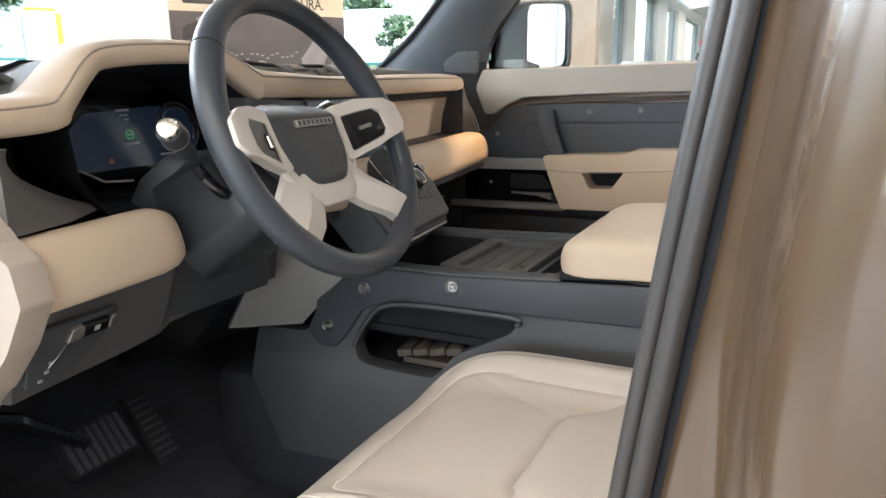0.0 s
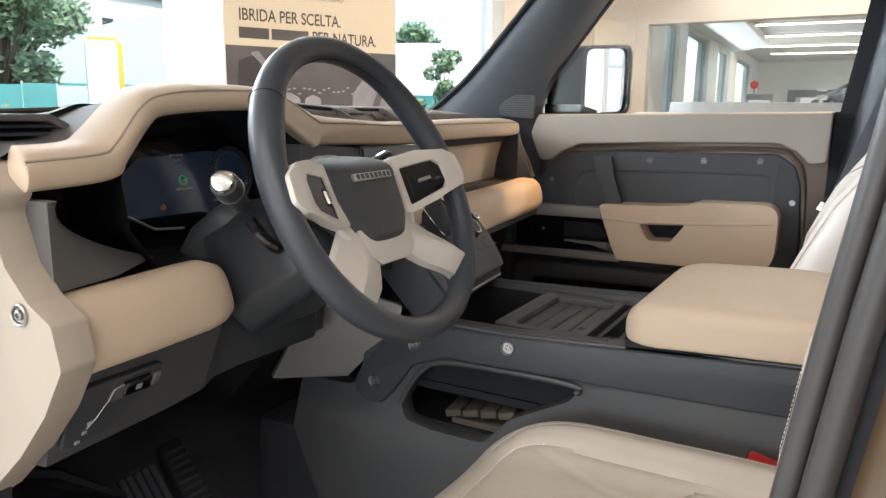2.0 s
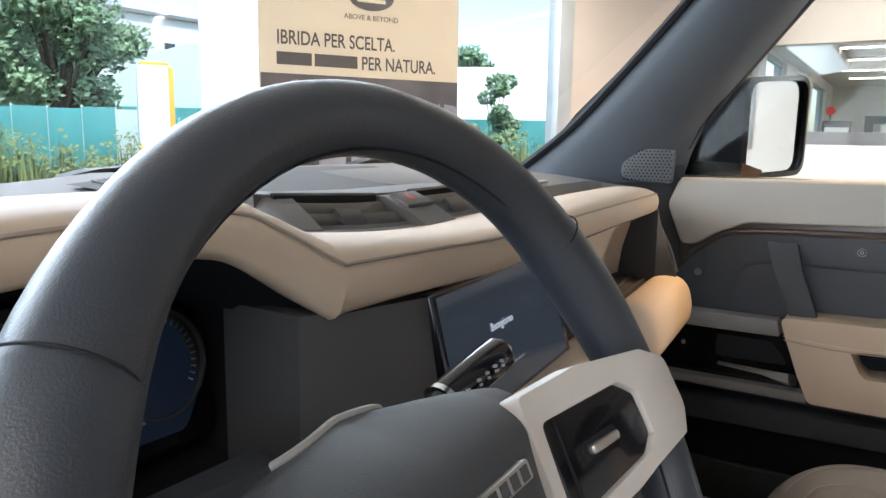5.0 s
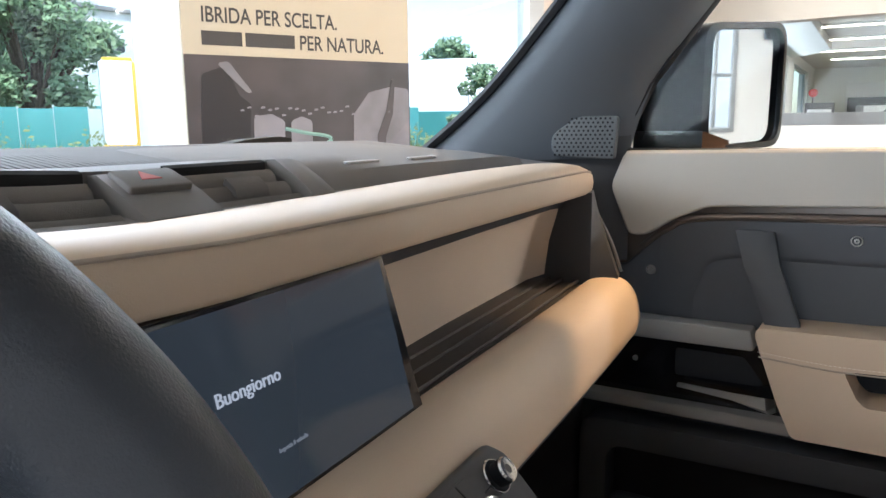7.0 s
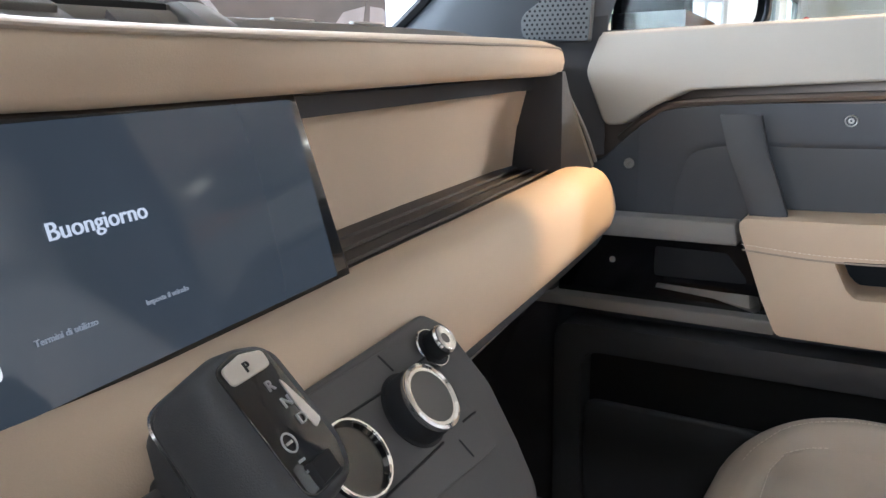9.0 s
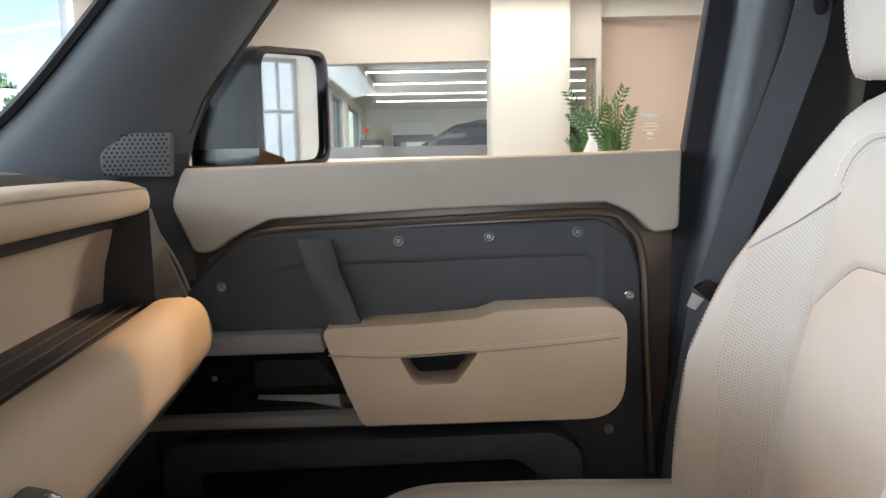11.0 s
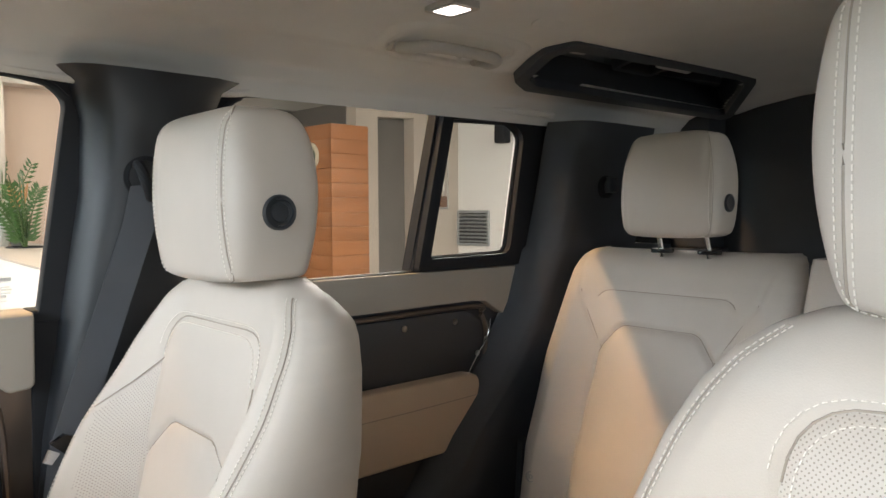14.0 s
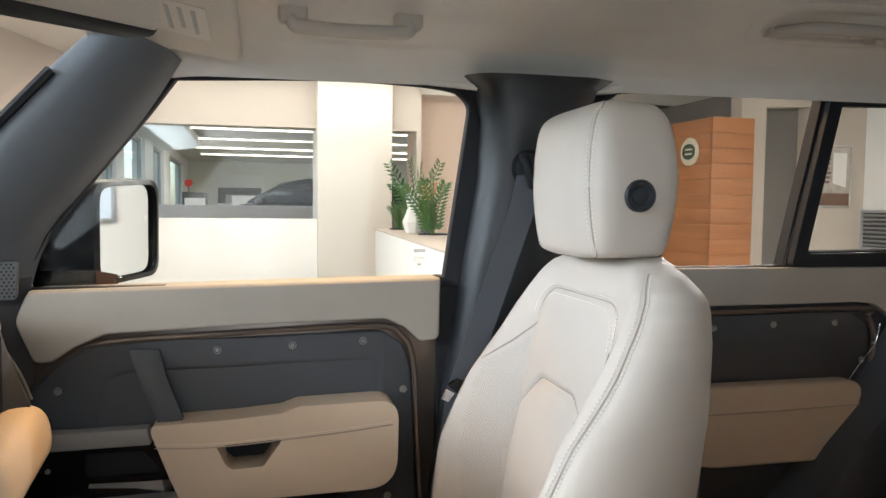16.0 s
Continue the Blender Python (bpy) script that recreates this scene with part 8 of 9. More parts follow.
def parked_car(x, y, z):
    """A dark saloon seen from the side, nose towards the north."""
    c = thing("parked_car", "black five-door car parked in the further showroom", "car", (x, y, z))
    prof = [(2.25, .55), (2.20, .78), (1.75, .95), (1.25, 1.04), (.95, 1.10), (-1.8, 1.10), (-2.2, 1.02), (-2.3, .60), (-2.2, .35), (2.15, .32)]
    body = rounded(prof, .10, 5)
    part("body", slab([(y + a, z + b) for a, b in body], "x", x - .92, x + .92, .07, 4), GLOSSCAR, c, "gloss black body")
    roof = rounded([(1.05, 1.08), (.35, 1.47), (-.1, 1.55), (-1.3, 1.54), (-1.75, 1.42), (-2.05, 1.10)], [.05, .15, .3, .3, .2, .05], 6)
    part("roof", slab([(y + a, z + b) for a, b in roof], "x", x - .72, x + .72, .10, 4), GLOSSCAR, c, "gloss black roof")
    for a0, a1, b0, b1 in ((.86, -.28, .34, -.22), (-.36, -1.38, -.36, -1.28)):
        part("side_window", slab(rounded([(y + a0, z + 1.10), (y + a1, z + 1.10), (y + b1, z + 1.46), (y + b0, z + 1.42)], .03), "x", x - .745, x - .715, .003), GLOSS, c, "dark side window")
    part("door_mirror", box(x - 1.08, x - .88, y + .70, y + .82, z + 1.02, z + 1.17, .03), GLOSS, c)
    for a in (1.42, -1.42):
        w = part("wheel", lathe([(.36, -.12), (.37, .10), (.27, .12), (.24, .06), (0, .05)], facing((x - .80, y + a, z + .36), (-1, 0, 0)), 28), SEAL, c)
        part("rim", lathe([(.25, .0), (.23, .02), (.08, .04), (0, .05)], facing((x - .87, y + a, z + .36), (-1, 0, 0)), 20), SATIN, w)
    part("headlamp", box(x - .90, x - .60, y + 2.02, y + 2.18, z + .70, z + .84, .02), CHROME, c)


parked_car(13.4, -1.05, .44)

# south-east corner: timber block, doorway, picture, white wall with vent
solo("timber_core", box(5.32, 7.7, -4.64, -4.24, 0, 2.36), PINKWALL, "wall behind the timber panelling", "wall", kind="structure")
tim = thing("timber_cladding", "warm brown horizontal timber boards on a wall block", "timber cladding", (5.3, -4.2, 0))
for i in range(16):
    z = .10 + .141 * i
    bd = box(5.295, 7.7, -4.238, -4.212, z, z + .139, .0015)
    part("board", bd, TIMBER, tim)
    bd = box(5.290, 5.318, -4.66, -4.212, z, z + .139, .0015)
    part("board", bd, TIMBER, tim)
em = thing("round_emblem", "round cream and dark green wall emblem on timber", "emblem", (5.65, -4.20, 2.05))
EM = facing((5.62, -4.21, 2.055), (0, 1, 0))
part("disc", lathe([(.135, 0), (.135, .02), (.125, .03), (.112, .03), (.108, .022), (0, .022)], EM, 40), CREAMPAINT, em)
bm = lathe([(.105, .0), (.105, .006), (0, .006)], EM @ Matrix.Translation((0, 0, .020)), 40)
bm.transform(EM @ Matrix.Diagonal((1, .72, 1, 1)) @ EM.inverted())
part("oval", bm, DARKGREEN, em)
for dz in (.022, -.022):
    bm = box(-.055, .055, dz - .009, dz + .009, .026, .029, m=EM)
    part("emblem_bar", bm, CREAMPAINT, em)
solo("wall_east_rear", holed([(-4.64, 0), (-4.64, CEIL), (-6.12, CEIL), (-6.12, 0)], [[(-4.92, .0), (-4.92, 2.49), (-5.42, 2.52), (-5.42, .0)]], "x", 5.46, 5.62), BEIGEWALL, "cream wall with a dark doorway", "wall", kind="structure")
solo("passage", holed([(5.62, -4.70), (5.62, -6.1), (8.2, -6.1), (8.2, -4.70)], [[(5.63, -4.80), (5.63, -6.0), (8.1, -6.0), (8.1, -4.80)]], "z", 0, 2.6), DARKWALL, "grey passage behind the doorway, toned dark as if unlit", "passage", kind="structure")
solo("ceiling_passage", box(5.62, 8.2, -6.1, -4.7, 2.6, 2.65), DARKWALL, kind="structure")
dr = thing("door_1", "dark grey inner door in the passage", "door", (8.0, -5.4, 0), kind="structure")
part("leaf", box(8.05, 8.09, -5.9, -5.2, 0, 2.1, .004), DARKGREY, dr)
part("handle", tube([(8.04, -5.28, 1.02), (8.00, -5.28, 1.02), (8.00, -5.38, 1.02)], .012, 8), CHROME, dr)
pf = thing("framed_picture", "framed street photograph hanging on the cream wall", "picture", (5.45, -5.72, 1.85))
part("frame", holed([(-5.52, 1.54), (-5.92, 1.54), (-5.92, 2.15), (-5.52, 2.15)], [[(-5.535, 1.555), (-5.905, 1.555), (-5.905, 2.135), (-5.535, 2.135)]], "x", 5.435, 5.462, .002), SATIN, pf)
part("print", slab([(-5.53, 1.55), (-5.91, 1.55), (-5.91, 2.14), (-5.53, 2.14)], "x", 5.445, 5.452), PRINTGREY, pf)
for i in range(7):
    part("print_band", slab([(-5.54, 1.78 + .045 * i), (-5.66 - .01 * (i % 3), 1.78 + .045 * i), (-5.66 - .01 * (i % 3), 1.80 + .045 * i), (-5.54, 1.80 + .045 * i)], "x", 5.442, 5.4455), BROWNPRINT, pf)
part("print_band", slab([(-5.54, 1.56), (-5.90, 1.56), (-5.90, 1.68), (-5.54, 1.68)], "x", 5.442, 5.4455), BROWNPRINT, pf)
part("print_sky", slab([(-5.70, 1.78), (-5.86, 1.74), (-5.86, 2.08), (-5.70, 2.08)], "x", 5.441, 5.4455), PRINTWHITE, pf)
lm = solo("wall_lamp", box(5.40, 5.46, -5.70, -5.60, 2.46, 2.56, .02), CREAMPAINT, "small cream wall lamp above the picture", "wall lamp")
solo("wall_south", box(-9.5, 5.62, -6.25, -6.1, 0, CEIL), WHITEWALL, "white painted showroom wall", "wall", kind="structure")
vt = thing("wall_vent", "grey louvred vent low on the white wall", "vent", (5.2, -6.1, 1.3))
part("vent_frame", holed([(4.97, 1.12), (5.47, 1.12), (5.47, 1.52), (4.97, 1.52)], [[(5.0, 1.15), (5.44, 1.15), (5.44, 1.49), (5.0, 1.49)]], "y", -6.10, -6.075, .003), FRAMEGREY, vt)
for i in range(8):
    part("slat", box(4.99, 5.45, -.014, .014, -.004, .004, .001, m=Matrix.Translation((0, -6.088, 1.170 + .042 * i)) @ pose(0, 0, 0, 35)), FRAMEGREY, vt)
part("backing", box(4.99, 5.45, -6.098, -6.094, 1.14, 1.50), DARKGREY, vt)
spk = thing("wall_loudspeaker", "small black loudspeaker on the white wall", "loudspeaker", (4.69, -6.05, 2.33))
part("cabinet", box(4.62, 4.76, -6.05, -5.93, 2.23, 2.43, .02), SEAL, spk)
part("bracket", tube([(4.69, -6.1, 2.33), (4.69, -6.04, 2.33)], .015, 6), SEAL, spk)
sw2 = solo("wall_socket_plate", box(4.70, 4.86, -6.10, -6.085, 1.30, 1.38, .004), PRINTWHITE, "white socket plate on the wall", "socket plate")
for x in (4.30,):
    wn1 = thing("window_1", "bright tall window in the white wall", "window", (4.1, -6.1, 1.2), kind="structure")
    part("window_frame", holed([(3.5, 1.3), (4.36, 1.3), (4.36, 2.45), (3.5, 2.45)], [[(3.55, 1.35), (4.31, 1.35), (4.31, 2.40), (3.55, 2.40)]], "y", -6.10, -6.06, .003), FRAMEGREY, wn1)
    for k in (1, 2, 3):
        part("bar", box(3.53 + .195 * k, 3.57 + .195 * k, -6.10, -6.07, 1.35, 2.40, .003), FRAMEGREY, wn1)
    part("bar", box(3.55, 4.31, -6.10, -6.07, 1.86, 1.90, .003), FRAMEGREY, wn1)
    # the pane itself glows in place of daylight; the wall behind is solid
    part("pane", box(3.55, 4.31, -6.095, -6.09, 1.35, 2.40), WINDOWGLOW, wn1, "glowing pane in place of daylight")
# north glazing
gl = thing("window_north", "tall showroom glazing with slim grey frames", "window", tuple(north(3, 0, 0)), kind="structure")
for s, w in ((2.44, .09), (5.125, .020), (7.6, .05), (10.0, .05), (12.4, .05), (14.8, .05), (17.0, .05)):
    part("mullion", along(s - w, s + w, 0, CEIL, -.06, .06, .006), FRAMEGREY, gl)
part("sill", along(2.36, 17.2, 0, .22, -.10, .10, .006), FRAMEGREY, gl)
part("head_rail", along(2.36, 17.2, 2.86, CEIL, -.06, .06, .004), FRAMEGREY, gl)
for s0, s1 in ((2.53, 5.105), (5.41, 7.55), (7.65, 9.95), (10.05, 12.35), (12.45, 14.75), (14.85, 16.95)):
    g = part("pane", along(s0, s1, .22, 2.86, -.004, .004), THINGLASS, gl)
    g.visible_shadow = False
solo("pier", along(5.145, 5.41, 0, CEIL, -.12, .10, .008), PIERPAINT, "white painted pier between the windows", "pier", kind="structure")
solo("wall_north_east", along(-.1, 2.36, 0, CEIL, -.2, .06), BEIGEWALL, "beige wall between window and opening", "wall", kind="structure")
# west side: assumed second glazed wall, out of view
holes = [[(5.6, .3), (3.0, .3), (3.0, 2.7), (5.6, 2.7)], [(2.6, .3), (-.2, .3), (-.2, 2.7), (2.6, 2.7)], [(-.6, .3), (-3.4, .3), (-3.4, 2.7), (-.6, 2.7)]]
solo("wall_west", holed([(6.1, 0), (6.1, CEIL), (-6.25, CEIL), (-6.25, 0)], holes, "x", -9.4, -9.2), WHITEWALL, "white wall with three large windows", "wall", kind="structure")
for i, h in enumerate(holes):
    w = thing("window_" + str(i + 7), "large window with dark slim bars", "window", (-9.3, h[0][0], .3), kind="structure")
    y0, y1 = h[1][0], h[0][0]
    part("window_frame", holed(h, [[(y1 - .06, .36), (y0 + .06, .36), (y0 + .06, 2.64), (y1 - .06, 2.64)]], "x", -9.33, -9.26, .004), DARKGREY, w)
    for k in (1, 2):
        yy = y0 + (y1 - y0) * k / 3
        part("bar", box(-9.32, -9.27, yy - .03, yy + .03, .36, 2.64, .003), DARKGREY, w)

# roll-up banner by the glazing
PW = 2.13
po = thing("roll_up_banner", "tall cream and dark advertising banner on a stand", "banner", (1.96, 2.03, 0))
PF = plane_frame((1.96, 2.03, .811), (.86, -.404, 0), (0, 0, 1)) @ Matrix.Diagonal((.447, .447, 1, 1))
part("paper_edge", box(-PW / 2 - .024, PW / 2 + .004, -1.68, 2.87, -.004, -.0005, m=PF), SIGNWHITE, po)
part("cassette", box(-PW / 2 - .04, PW / 2 + .04, -1.81, -1.68, -.06, .06, .008, m=PF), SATIN, po)
part("pole", box(-.02, .02, -1.70, 2.86, -.03, -.012, m=PF), SATIN, po)
def poster(name, x0, x1, z0, z1, h, material, parent=None):
    return part(name, box(x0, x1, z0, z1, 0, h, m=PF), material, parent or po)
poster("paper", -PW / 2, PW / 2, -1.68, 2.86, .006, POSTERCREAM)
pic = poster("photo", -PW / 2 + .004, PW / 2 - .004, -1.68, 1.905, .009, POSTERDARK)
def blob(name, pts, material, h):
    bm = slab(rounded(pts, .05, 5), "z", .008, .009 + h)
    bm.transform(PF)
    part(name, bm, material, pic)
blob("grey_form", [(-.52, .4), (-.50, 1.40), (-.34, 1.42), (-.22, 1.36), (-.25, .4)], POSTERGREY, .002)
blob("grey_form", [(-.19, .4), (-.16, 1.36), (-.06, 1.40), (.04, 1.36), (.02, .4)], POSTERGREY, .002)
blob("grey_form", [(.42, .4), (.46, 1.42), (.62, 1.62), (.86, 1.68), (1.05, 1.66), (1.05, .4)], POSTERGREY, .002)
blob("dark_form", [(.72, .4), (.70, 1.22), (.80, 1.45), (.86, 1.75), (.90, 1.75), (.87, 1.42), (.79, 1.2), (.80, .4)], POSTERDARK, .004)
blob("grey_form", [(-1.0, .35), (-.93, 1.75), (-.72, 1.82), (-.62, 1.58), (-.52, 1.50), (-.60, .4)], POSTERCOAL, .003)
blob("pale_form", [(-.80, 1.84), (-.55, 1.60), (-.50, 1.60), (-.70, 1.86)], POSTERGREY, .004)
part("pale_line", tube([PF @ Vector(p) for p in smooth_path([(-.22, 1.29, .014), (-.02, 1.25, .014), (.18, 1.22, .014), (.20, 1.17, .014), (.0, 1.08, .014)], 6)], .008, 6), TEALPRINT, pic)
for i in range(26):
    x = -.62 + .062 * i
    z = 1.44 + .05 * math.sin(i * 2.3) * math.sin(i * .7)
    blob("fleck", [(x, z), (x + .04, z + .004), (x + .035, z + .022), (x + .005, z + .018)], POSTERGREY, .004)

bm = lathe([(.19, 0), (.19, .006), (0, .007)], Matrix.Translation((.05, 2.68, .006)), 40)
bm.transform(Matrix.Translation((.05, 2.68, 0)) @ Matrix.Diagonal((1.3, .72, 1, 1)) @ Matrix.Translation((-.05, -2.68, 0)))
bm.transform(PF)
part("emblem_oval", bm, POSTERCOAL, po)
for z in (2.72, 2.635):
    part("emblem_bar", box(-.10, .20, z - .018, z + .018, .013, .015, m=PF), POSTERCREAM, po)
words("slogan", "ABOVE & BEYOND", PF @ Matrix.Translation((-.235, 2.452, .0075)), .070, POSTERTEXT, po)
words("headline", "IBRIDA PER SCELTA.", PF @ Matrix.Translation((-.907, 2.172, .0075)) @ Matrix.Diagonal((.765, 1, 1, 1)), .180, POSTERTEXT, po, width=.002)
for x0, w in ((-.907, .36), (-.537, .46)):
    part("headline_bar", box(x0, x0 + w - .02, 1.985, 2.10, .006, .0085, m=PF), POSTERTEXT, po)
words("headline", "PER NATURA.", PF @ Matrix.Translation((-.055, 1.980, .0075)) @ Matrix.Diagonal((.765, 1, 1, 1)), .180, POSTERTEXT, po, width=.002)

# notice plates on the beige wall by the opening
solo("wall_panel", along(.32, .92, 1.95, 2.30, .058, .085, .004), BEIGEDARK, "beige framed panel on the wall", "wall panel")

# ceiling strips and vent over the car
# the strips at x -2.6 and 2.6 are added for fill, out of view
for x, y0, y1 in ((6.75, .9, -2.6), (6.28, -4.9, -6.0), (1.65, -.13, -.97), (-2.6, 3.0, -3.0), (2.6, -2.2, -5.2), (4.4, 2.6, -.4)):
    l = thing("strip_light", "long slim ceiling strip light", "strip light", (x, (y0 + y1) / 2, CEIL - .04), "ceiling strip lights")
    part("diffuser", box(x - .03, x + .03, y1, y0, CEIL - .055, CEIL - .040), STRIPGLOW, l)
    part("housing", box(x - .04, x + .04, y1 - .02, y0 + .02, CEIL - .040, CEIL - .001, .003), WHITEWALL, l)
cv = thing("ceiling_vent", "small grey louvred vent in the ceiling", "vent", (5.9, -1.45, CEIL - .01))
part("vent_frame", box(5.70, 6.18, -1.62, -1.30, CEIL - .02, CEIL - .002, .003), FRAMEGREY, cv)
for i in range(9):
    part("slat", box(5.73 + .047 * i, 5.755 + .047 * i, -1.60, -1.32, CEIL - .03, CEIL - .02), DARKGREY, cv)

# plants on the planter wall
def zz_plant(x, y, z, stems, seed, size):
    rng = random.Random(seed)
    p = thing("potted_plant", "green potted plant with arching leafy stems", "potted plant", (x, y, z), "plants on the planter")
    part("pot", lathe([(.10, 0), (.13, .14), (.12, .15), (.10, .13), (0, .13)], Matrix.Translation((x, y, z)), 20), SEAL, p)
    for k in range(stems):
        a = rng.uniform(0, 6.28)
        lean, h = rng.uniform(.10, .32) * size, rng.uniform(.45, .75) * size
        pts = smooth_path([(x, y, z + .12), (x + lean * .35 * math.cos(a), y + lean * .35 * math.sin(a), z + .12 + h * .5), (x + lean * math.cos(a), y + lean * math.sin(a), z + .12 + h)], 8)
        part("stem", tube(pts, [.009 - .006 * i / len(pts) for i in range(len(pts))], 6), STEMGREEN, p)
        bm = bmesh.new()
        for i in range(3, len(pts)):
            d = (pts[i] - pts[i - 1]).normalized()
            for sgn in (-1, 1):
                side = d.cross(Vector((math.sin(a), -math.cos(a), .3 * sgn))).normalized() * sgn
                ln = .10 * size * (1.1 - .5 * i / len(pts))
                c = pts[i]
                w = d * ln * .22
                tipv = c + side * ln + d * ln * .6
                m1 = c + side * ln * .5 + d * ln * .25
                up = d.cross(side) * ln * .06
                v = [bm.verts.new(q) for q in (c, m1 - w + up, tipv, m1 + w + up)]
                bm.faces.new(v)
        part("leaves", bm, LEAFGREEN, p)
zz_plant(6.75, -1.62, 1.13, 9, 3, .42)
zz_plant(6.20, -1.66, 1.13, 8, 5, .95)
zz_plant(5.35, -1.60, 1.13, 7, 8, .85)
vs = thing("white_vase", "angular white vase on the planter wall", "vase", (5.75, -1.52, 1.27))
part("vase_body", lathe([(.07, 0), (.10, .10), (.05, .22), (.08, .34), (.07, .35), (.04, .22), (0, .2)], Matrix.Translation((5.75, -1.52, 1.27)), 8), WHITEWALL, vs, sharp=20)
pg = thing("dried_grass", "tall vase of orange dried pampas grass", "dried grass", (5.6, -1.62, 1.27))
part("vase", lathe([(.05, 0), (.06, .15), (.045, .28), (.035, .28), (0, .26)], Matrix.Translation((5.6, -1.62, 1.27)), 16), DARKGREY, pg)
rng = random.Random(4)
for i in range(7):
    a, l = rng.uniform(0, 6.28), rng.uniform(.05, .16)
    q = smooth_path([(5.6, -1.62, 1.45), (5.6 + l * .4 * math.cos(a), -1.62 + l * .4 * math.sin(a), 1.58), (5.6 + l * math.cos(a), -1.62 + l * math.sin(a), 1.74)], 5)
    part("plume", tube(q, [.003, .003, .004, .006, .012, .018, .020, .018, .012, .007, .002], 6), PAMPAS, pg)

# ---- outdoors ----
solo("ground", slab([(-300, 6), (-9.5, 6.2), (7.3, 2.0), (22, 2.45), (22, -40), (300, -40), (300, 300), (-300, 300)], "z", -.5, -.05), GRASS, "grassy ground with worn patches beyond the windows", "ground", kind="structure")
solo("road", slab([(-60, 17), (60, 9), (60, 12), (-60, 21)], "z", -.045, -.02), ASPHALT, "grey asphalt road", "road", kind="structure")


def leaf_cloud(bm, rng, c, r, n, size):
    for _ in range(n):
        d = Vector((rng.gauss(0, 1), rng.gauss(0, 1), rng.gauss(0, 1))).normalized() * r * rng.uniform(.35, 1.0) ** .6
        p = c + Vector((d.x, d.y, d.z * .8))
        a = Vector((rng.gauss(0, 1), rng.gauss(0, 1), rng.gauss(0, 1))).normalized()
        b = a.orthogonal().normalized()
        s = size * rng.uniform(.6, 1.3)
        v = [bm.verts.new(q) for q in (p - a * s, p + b * s * .6, p + a * s, p - b * s * .6)]
        bm.faces.new(v)


def tree(x, y, h, r, seed, clumps, leaves, size, material, trunk_h=.35):
    rng = random.Random(seed)
    t = thing("tree", "leafy green tree standing beyond the road", "tree", (x, y, -.05), "trees outside")
    base = Vector((x, y, -.1))
    fork = base + Vector((rng.uniform(-.2, .2), rng.uniform(-.2, .2), h * trunk_h))
    part("trunk", tube(smooth_path([base, base.lerp(fork, .5) + Vector((.05, .03, 0)), fork, fork + Vector((.1, 0, h * .3))], 4), [h * .03 * (1 - .06 * i) for i in range(13)], 8), BARK, t)
    bm = bmesh.new()
    limbs = bmesh.new()
    for k in range(clumps):
        a, u = rng.uniform(0, 6.28), rng.uniform(0, 1)
        zc = h * (trunk_h + .02) + (h * (1 - trunk_h) - r * .25) * u
        rr = r * (1.0 - .75 * abs(u - .38) ** 1.2 * 1.3) * rng.uniform(.35, .95)
        c = Vector((x + rr * math.cos(a), y + rr * math.sin(a), zc))
        tube([fork, fork.lerp(c, .55) + Vector((0, 0, .2)), c], [h * .012, h * .007, h * .003], 5, bm=limbs)
        leaf_cloud(bm, rng, c, r * rng.uniform(.22, .40), leaves, size)
    part("limbs", limbs, BARK, t)
    part("crown", bm, material, t, "uneven leafy crown")


tree(13.3, 24.1, 7.4, 2.7, 11, 38, 330, .13, FOLIAGE, .24)
tree(8.2, 27.0, 8.0, 2.8, 12, 26, 260, .14, FOLIAGE, .22)
tree(20.3, 11.5, 3.3, .95, 13, 20, 220, .08, FOLIAGE, .18)
tree(51, 31.5, 8.2, 3.6, 14, 26, 200, .28, FOLIAGE, .2)
tree(26, 50, 10, 4.5, 15, 22, 160, .3, FOLIAGE, .2)

# green panel fence
fe = thing("panel_fence", "weathered green sheet fence along the road", "fence", (11, 22.5, 0))
d = Vector((.866, -.50, 0))
for i in range(22):
    p = Vector((5.0, 25.3, 0)) + d * (i * .92)
    h = 2.0 + .07 * math.sin(i * 3.1) if i % 7 != 5 else 1.7
    m = Matrix.Translation(p) @ pose(0, 0, 0, 0, 0, -30)
    part("fence_panel", box(0, .90, -.012, .012, .1, h, .004, m=m), TEALFENCE if i % 5 else PALEFENCE, fe)
    part("fence_post", box(-.03, .03, .012, .07, -.1, h + .06, .004, m=m), PALEFENCE, fe)
# hedge and long grass
rng = random.Random(21)
bm = bmesh.new()
for i in range(2600):
    f = rng.random()
    p = Vector((3.5, 16.2, 0)).lerp(Vector((17.5, 7.6, 0)), f) + Vector((rng.uniform(-.6, .6), rng.uniform(-.6, .6), 0))
    hh = (.55 + .65 * rng.random() ** 1.5) * (1 + .25 * math.sin(f * 37))
    a = rng.uniform(0, 6.28)
    w = Vector((math.cos(a), math.sin(a), 0)) * .05
    tip = p + Vector((rng.uniform(-.15, .15), rng.uniform(-.15, .15), hh))
    v = [bm.verts.new(q) for q in (p - w, p + w, tip)]
    bm.faces.new(v)
    leaf_cloud(bm, rng, tip, .12, 3, .05)
solo("hedge", bm, HEDGE, "ragged hedge of shrubs and long grass", "hedge", kind="stuff")
# lit sign on a yellow post
ss = thing("roadside_sign", "white rounded sign panel with yellow edge on a post", "sign", (6.34, 9.56, 0))
SM = plane_frame((6.34, 9.56, 0), (.88, -.47, 0), (0, 0, 1))
def sign_part(name, bm, material):
    bm.transform(SM)
    part(name, bm, material, ss)
sign_part("panel", slab(rounded([(-.235, 1.15), (.20, 1.15), (.20, 2.34), (-.235, 2.34)], [.10, .06, .04, .06], 6), "z", -.08, .08, .01), SIGNWHITE)
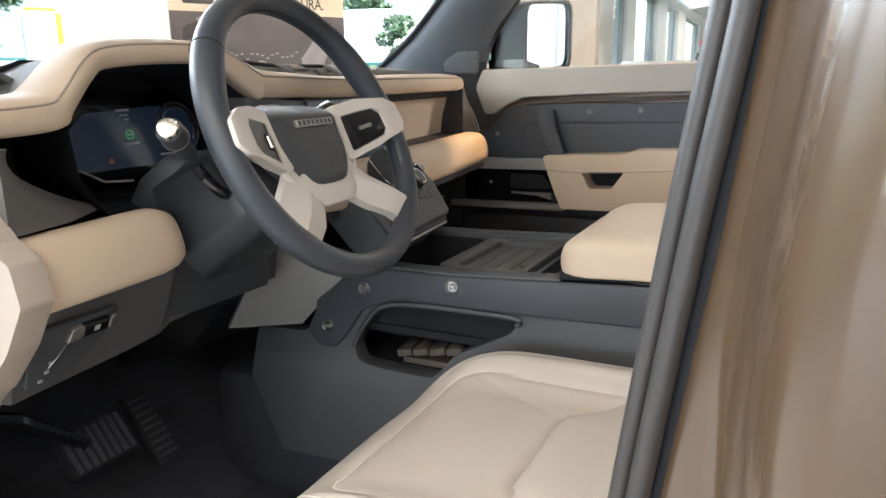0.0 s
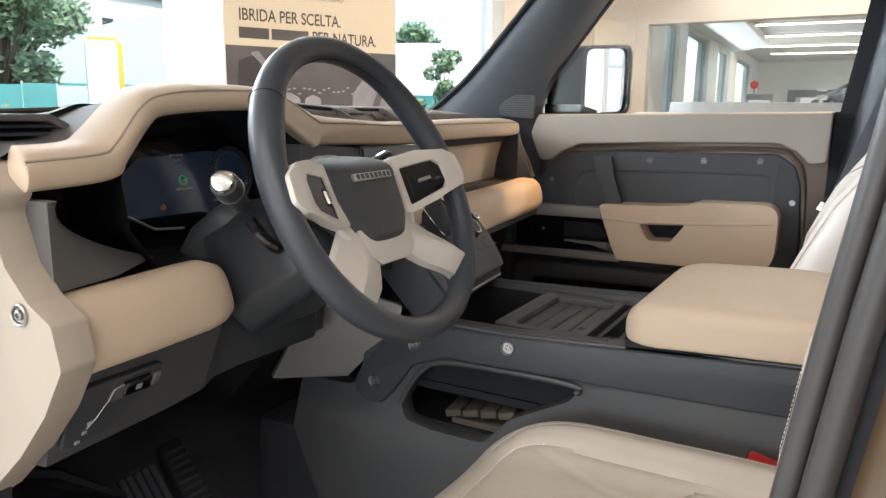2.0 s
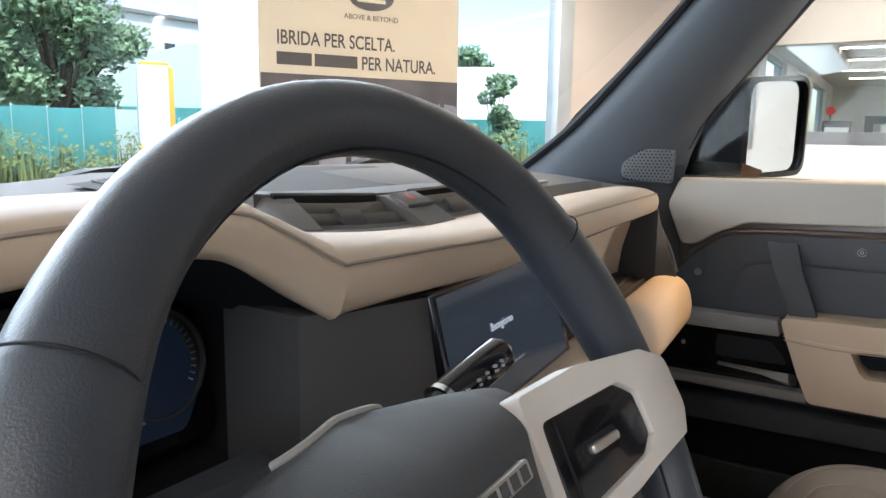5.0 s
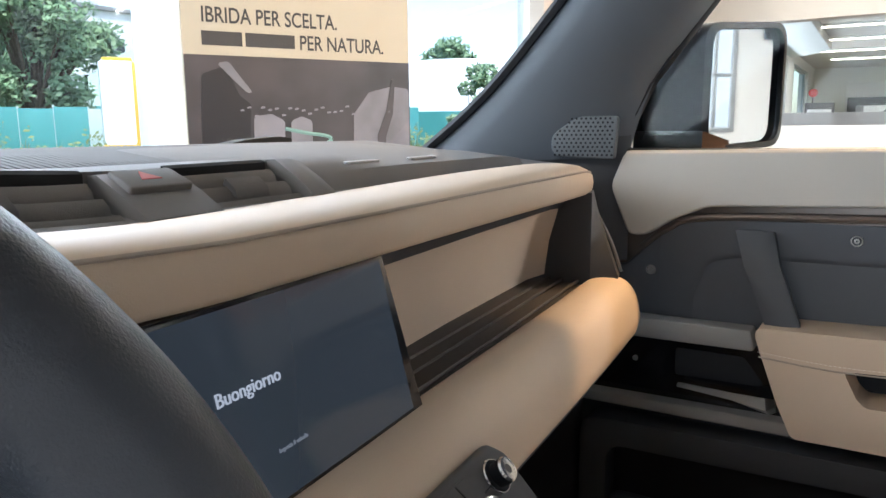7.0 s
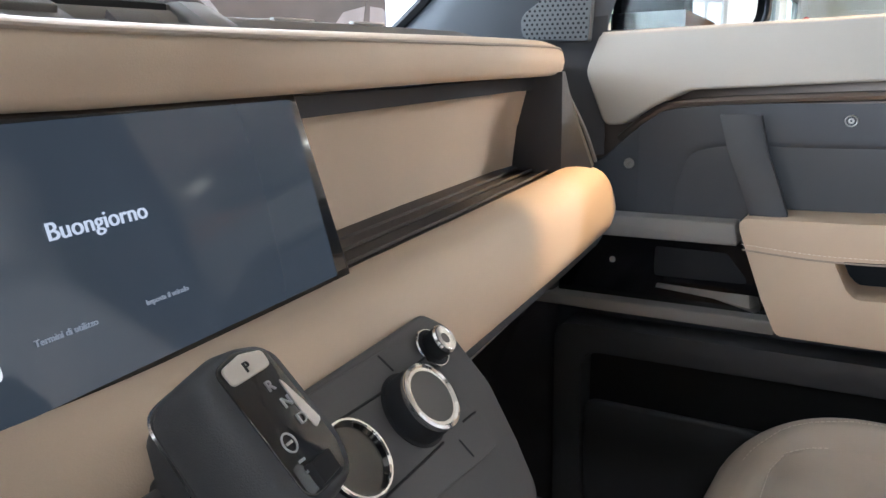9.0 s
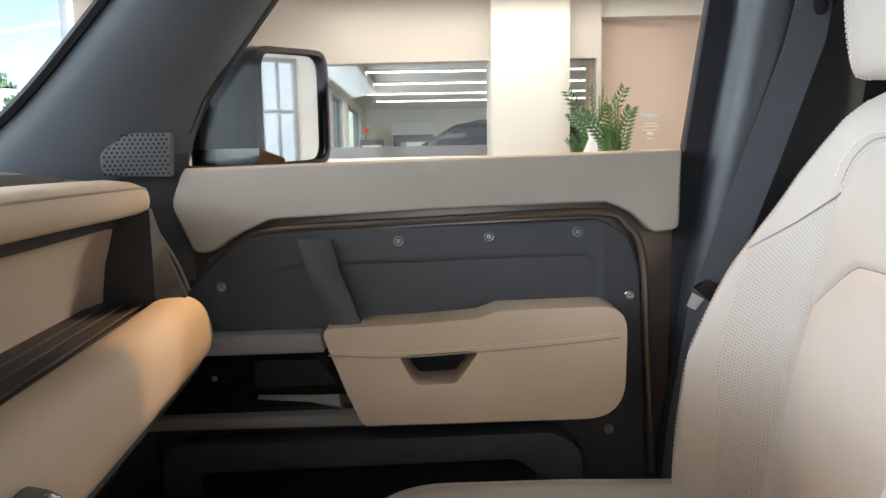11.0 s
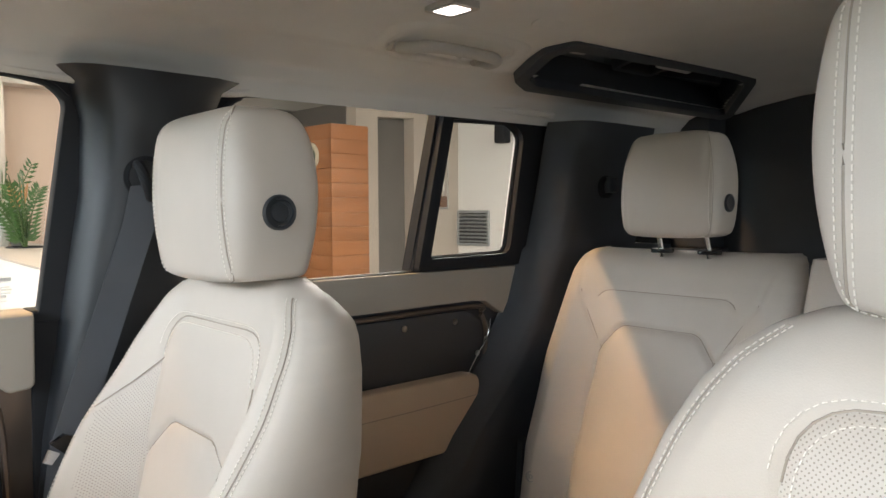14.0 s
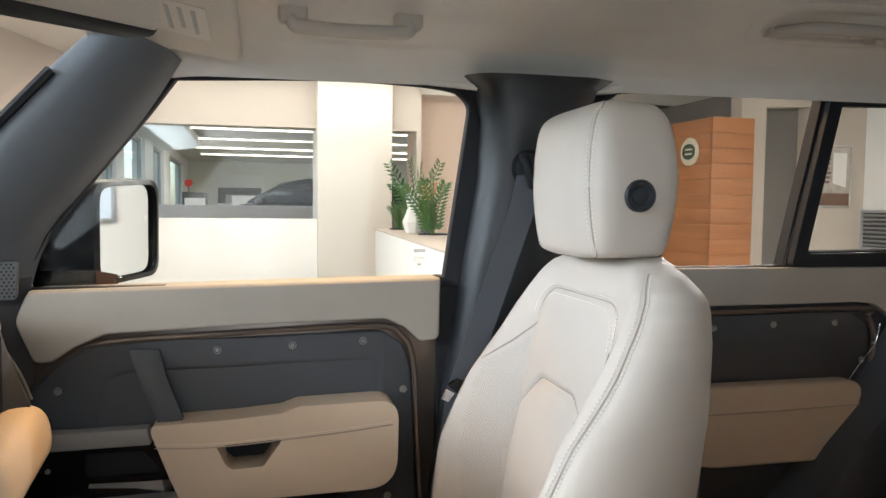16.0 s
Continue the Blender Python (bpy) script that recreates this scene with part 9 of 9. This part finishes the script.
sign_part("edge", slab(rounded([(.195, 1.15), (.275, 1.18), (.275, 2.30), (.195, 2.34)], .02, 4), "z", -.082, .082, .01), SIGNYELLOW)
sign_part("edge", slab(rounded([(-.23, 1.08), (.21, 1.08), (.26, 1.16), (-.25, 1.16)], .03, 4), "z", -.082, .082, .01), SIGNYELLOW)
sign_part("cap", slab(rounded([(-.20, 2.33), (.22, 2.33), (.20, 2.39), (-.18, 2.39)], .02, 4), "z", -.07, .07, .01), SIGNYELLOW)
sign_part("post", box(-.03, .05, -.1, 1.1, -.04, .04, .01), SIGNYELLOW)
# small road signs and lamp post behind
for x, y, h in ((14.0, 20.0, 2.6), (18.5, 17.2, 4.2)):
    p = thing("street_post", "thin grey street post with a small plate", "post", (x, y, 0), "street posts")
    part("pole", tube([(x, y, -.05), (x, y, h)], .05, 8), FRAMEGREY, p)
    part("plate", box(x - .22, x + .22, y - .03, y + .03, h - .7, h, .02), SIGNWHITE, p)
# halls and houses
hall = thing("sports_hall", "pale green and white vaulted sports hall", "hall", (30, 36, 0))
HM = plane_frame((29.0, 34.5, 0), (.79, -.61, 0), (0, 0, 1))
prof = [(-6, 0), (-6, 4.2), (-4.4, 5.4), (-2, 6.2), (0, 6.4), (2, 6.2), (6, 4.6), (6, 0)]
bm = slab(prof, "z", -14, 0, 0)
bm.transform(HM)
part("vault", bm, HALLGREEN, hall)
bm = box(-6.1, 6.1, 0, 2.6, -.02, .25)
bm.transform(HM)
part("plinth", bm, TEALFENCE, hall)
dome = thing("white_dome", "white air-supported dome with teal base", "dome", (38, 23, 0))
DM = plane_frame((38.4, 22.6, 0), (.51, -.86, 0), (0, 0, 1))
rows = []
for zz in range(9):
    a = math.pi / 2 * zz / 8
    rows.append([(9 * math.cos(b) * math.cos(a) ** .6, 2.2 + 3.6 * math.sin(a), 9 * math.sin(b) * math.cos(a) ** .6 - 8) for b in np.linspace(0, 2 * math.pi, 49)[:-1]])
bm = loft(rows)
bm.transform(DM)
part("membrane", bm, DOMEWHITE, dome, sharp=60)
bm = lathe([(9.05, 0), (9.05, 2.2), (8.9, 2.25)], pose(0, 0, 0, -90), 48)
bm.transform(DM @ Matrix.Translation((0, 0, -8)))
part("base_wall", bm, TEALFENCE, dome)
def house(x, y, w, dp, h, storeys, seed):
    rng = random.Random(seed)
    b = thing("apartment_building", "pale grey apartment building far behind the trees", "building", (x, y, 0), "far buildings")
    part("wall", box(x - w / 2, x + w / 2, y - dp / 2, y + dp / 2, 0, h, .02), FARWALL, b)
    part("roof", box(x - w / 2 - .3, x + w / 2 + .3, y - dp / 2 - .3, y + dp / 2 + .3, h, h + .35, .02), ROOFGREY, b)
    part("roof_hut", box(x - w * .15, x + w * .1, y - 1.5, y + 1.5, h + .35, h + 2.0, .02), FARWALL, b)
    for k in range(storeys):
        z = 1.2 + (h - 1.5) * k / storeys
        n = int(w / 2.6)
        for i in range(n):
            xx = x - w / 2 + 1.0 + (w - 2.0) * i / max(n - 1, 1)
            wv = part("window", box(xx - .55, xx + .55, y - dp / 2 - .03, y - dp / 2 + .05, z, z + 1.35), GLOSS, b)
            part("sill", box(xx - .62, xx + .62, y - dp / 2 - .10, y - dp / 2, z - .08, z), FARWALL, wv)
house(38, 62, 22, 10, 11.0, 3, 1)
house(18, 70, 16, 10, 9.0, 3, 2)
house(62, 58, 20, 10, 8.0, 2, 3)

# turn the hall and all that lies outside to fit the camera's view
OUTSIDE = Matrix.Translation((-.6, -.1, 0)) @ pose(0, 0, 0, 0, 0, .6) @ Matrix.Translation((.6, .1, 0))
KEEP = ("floor", "ceiling", "ceiling_far", "window_north", "pier", "wall_north_east", "roll_up_banner", "wall_panel", "wall_west")
for ob in list(scene.collection.all_objects):
    if ob.parent is None and ob.type in ("MESH", "EMPTY") and ob not in CAR and ob.name.split(".")[0] not in KEEP:
        ob.matrix_basis = (OUTSIDE if ob.matrix_basis.translation.y > 5 or ob.name == "hedge" else TURN) @ ob.matrix_basis
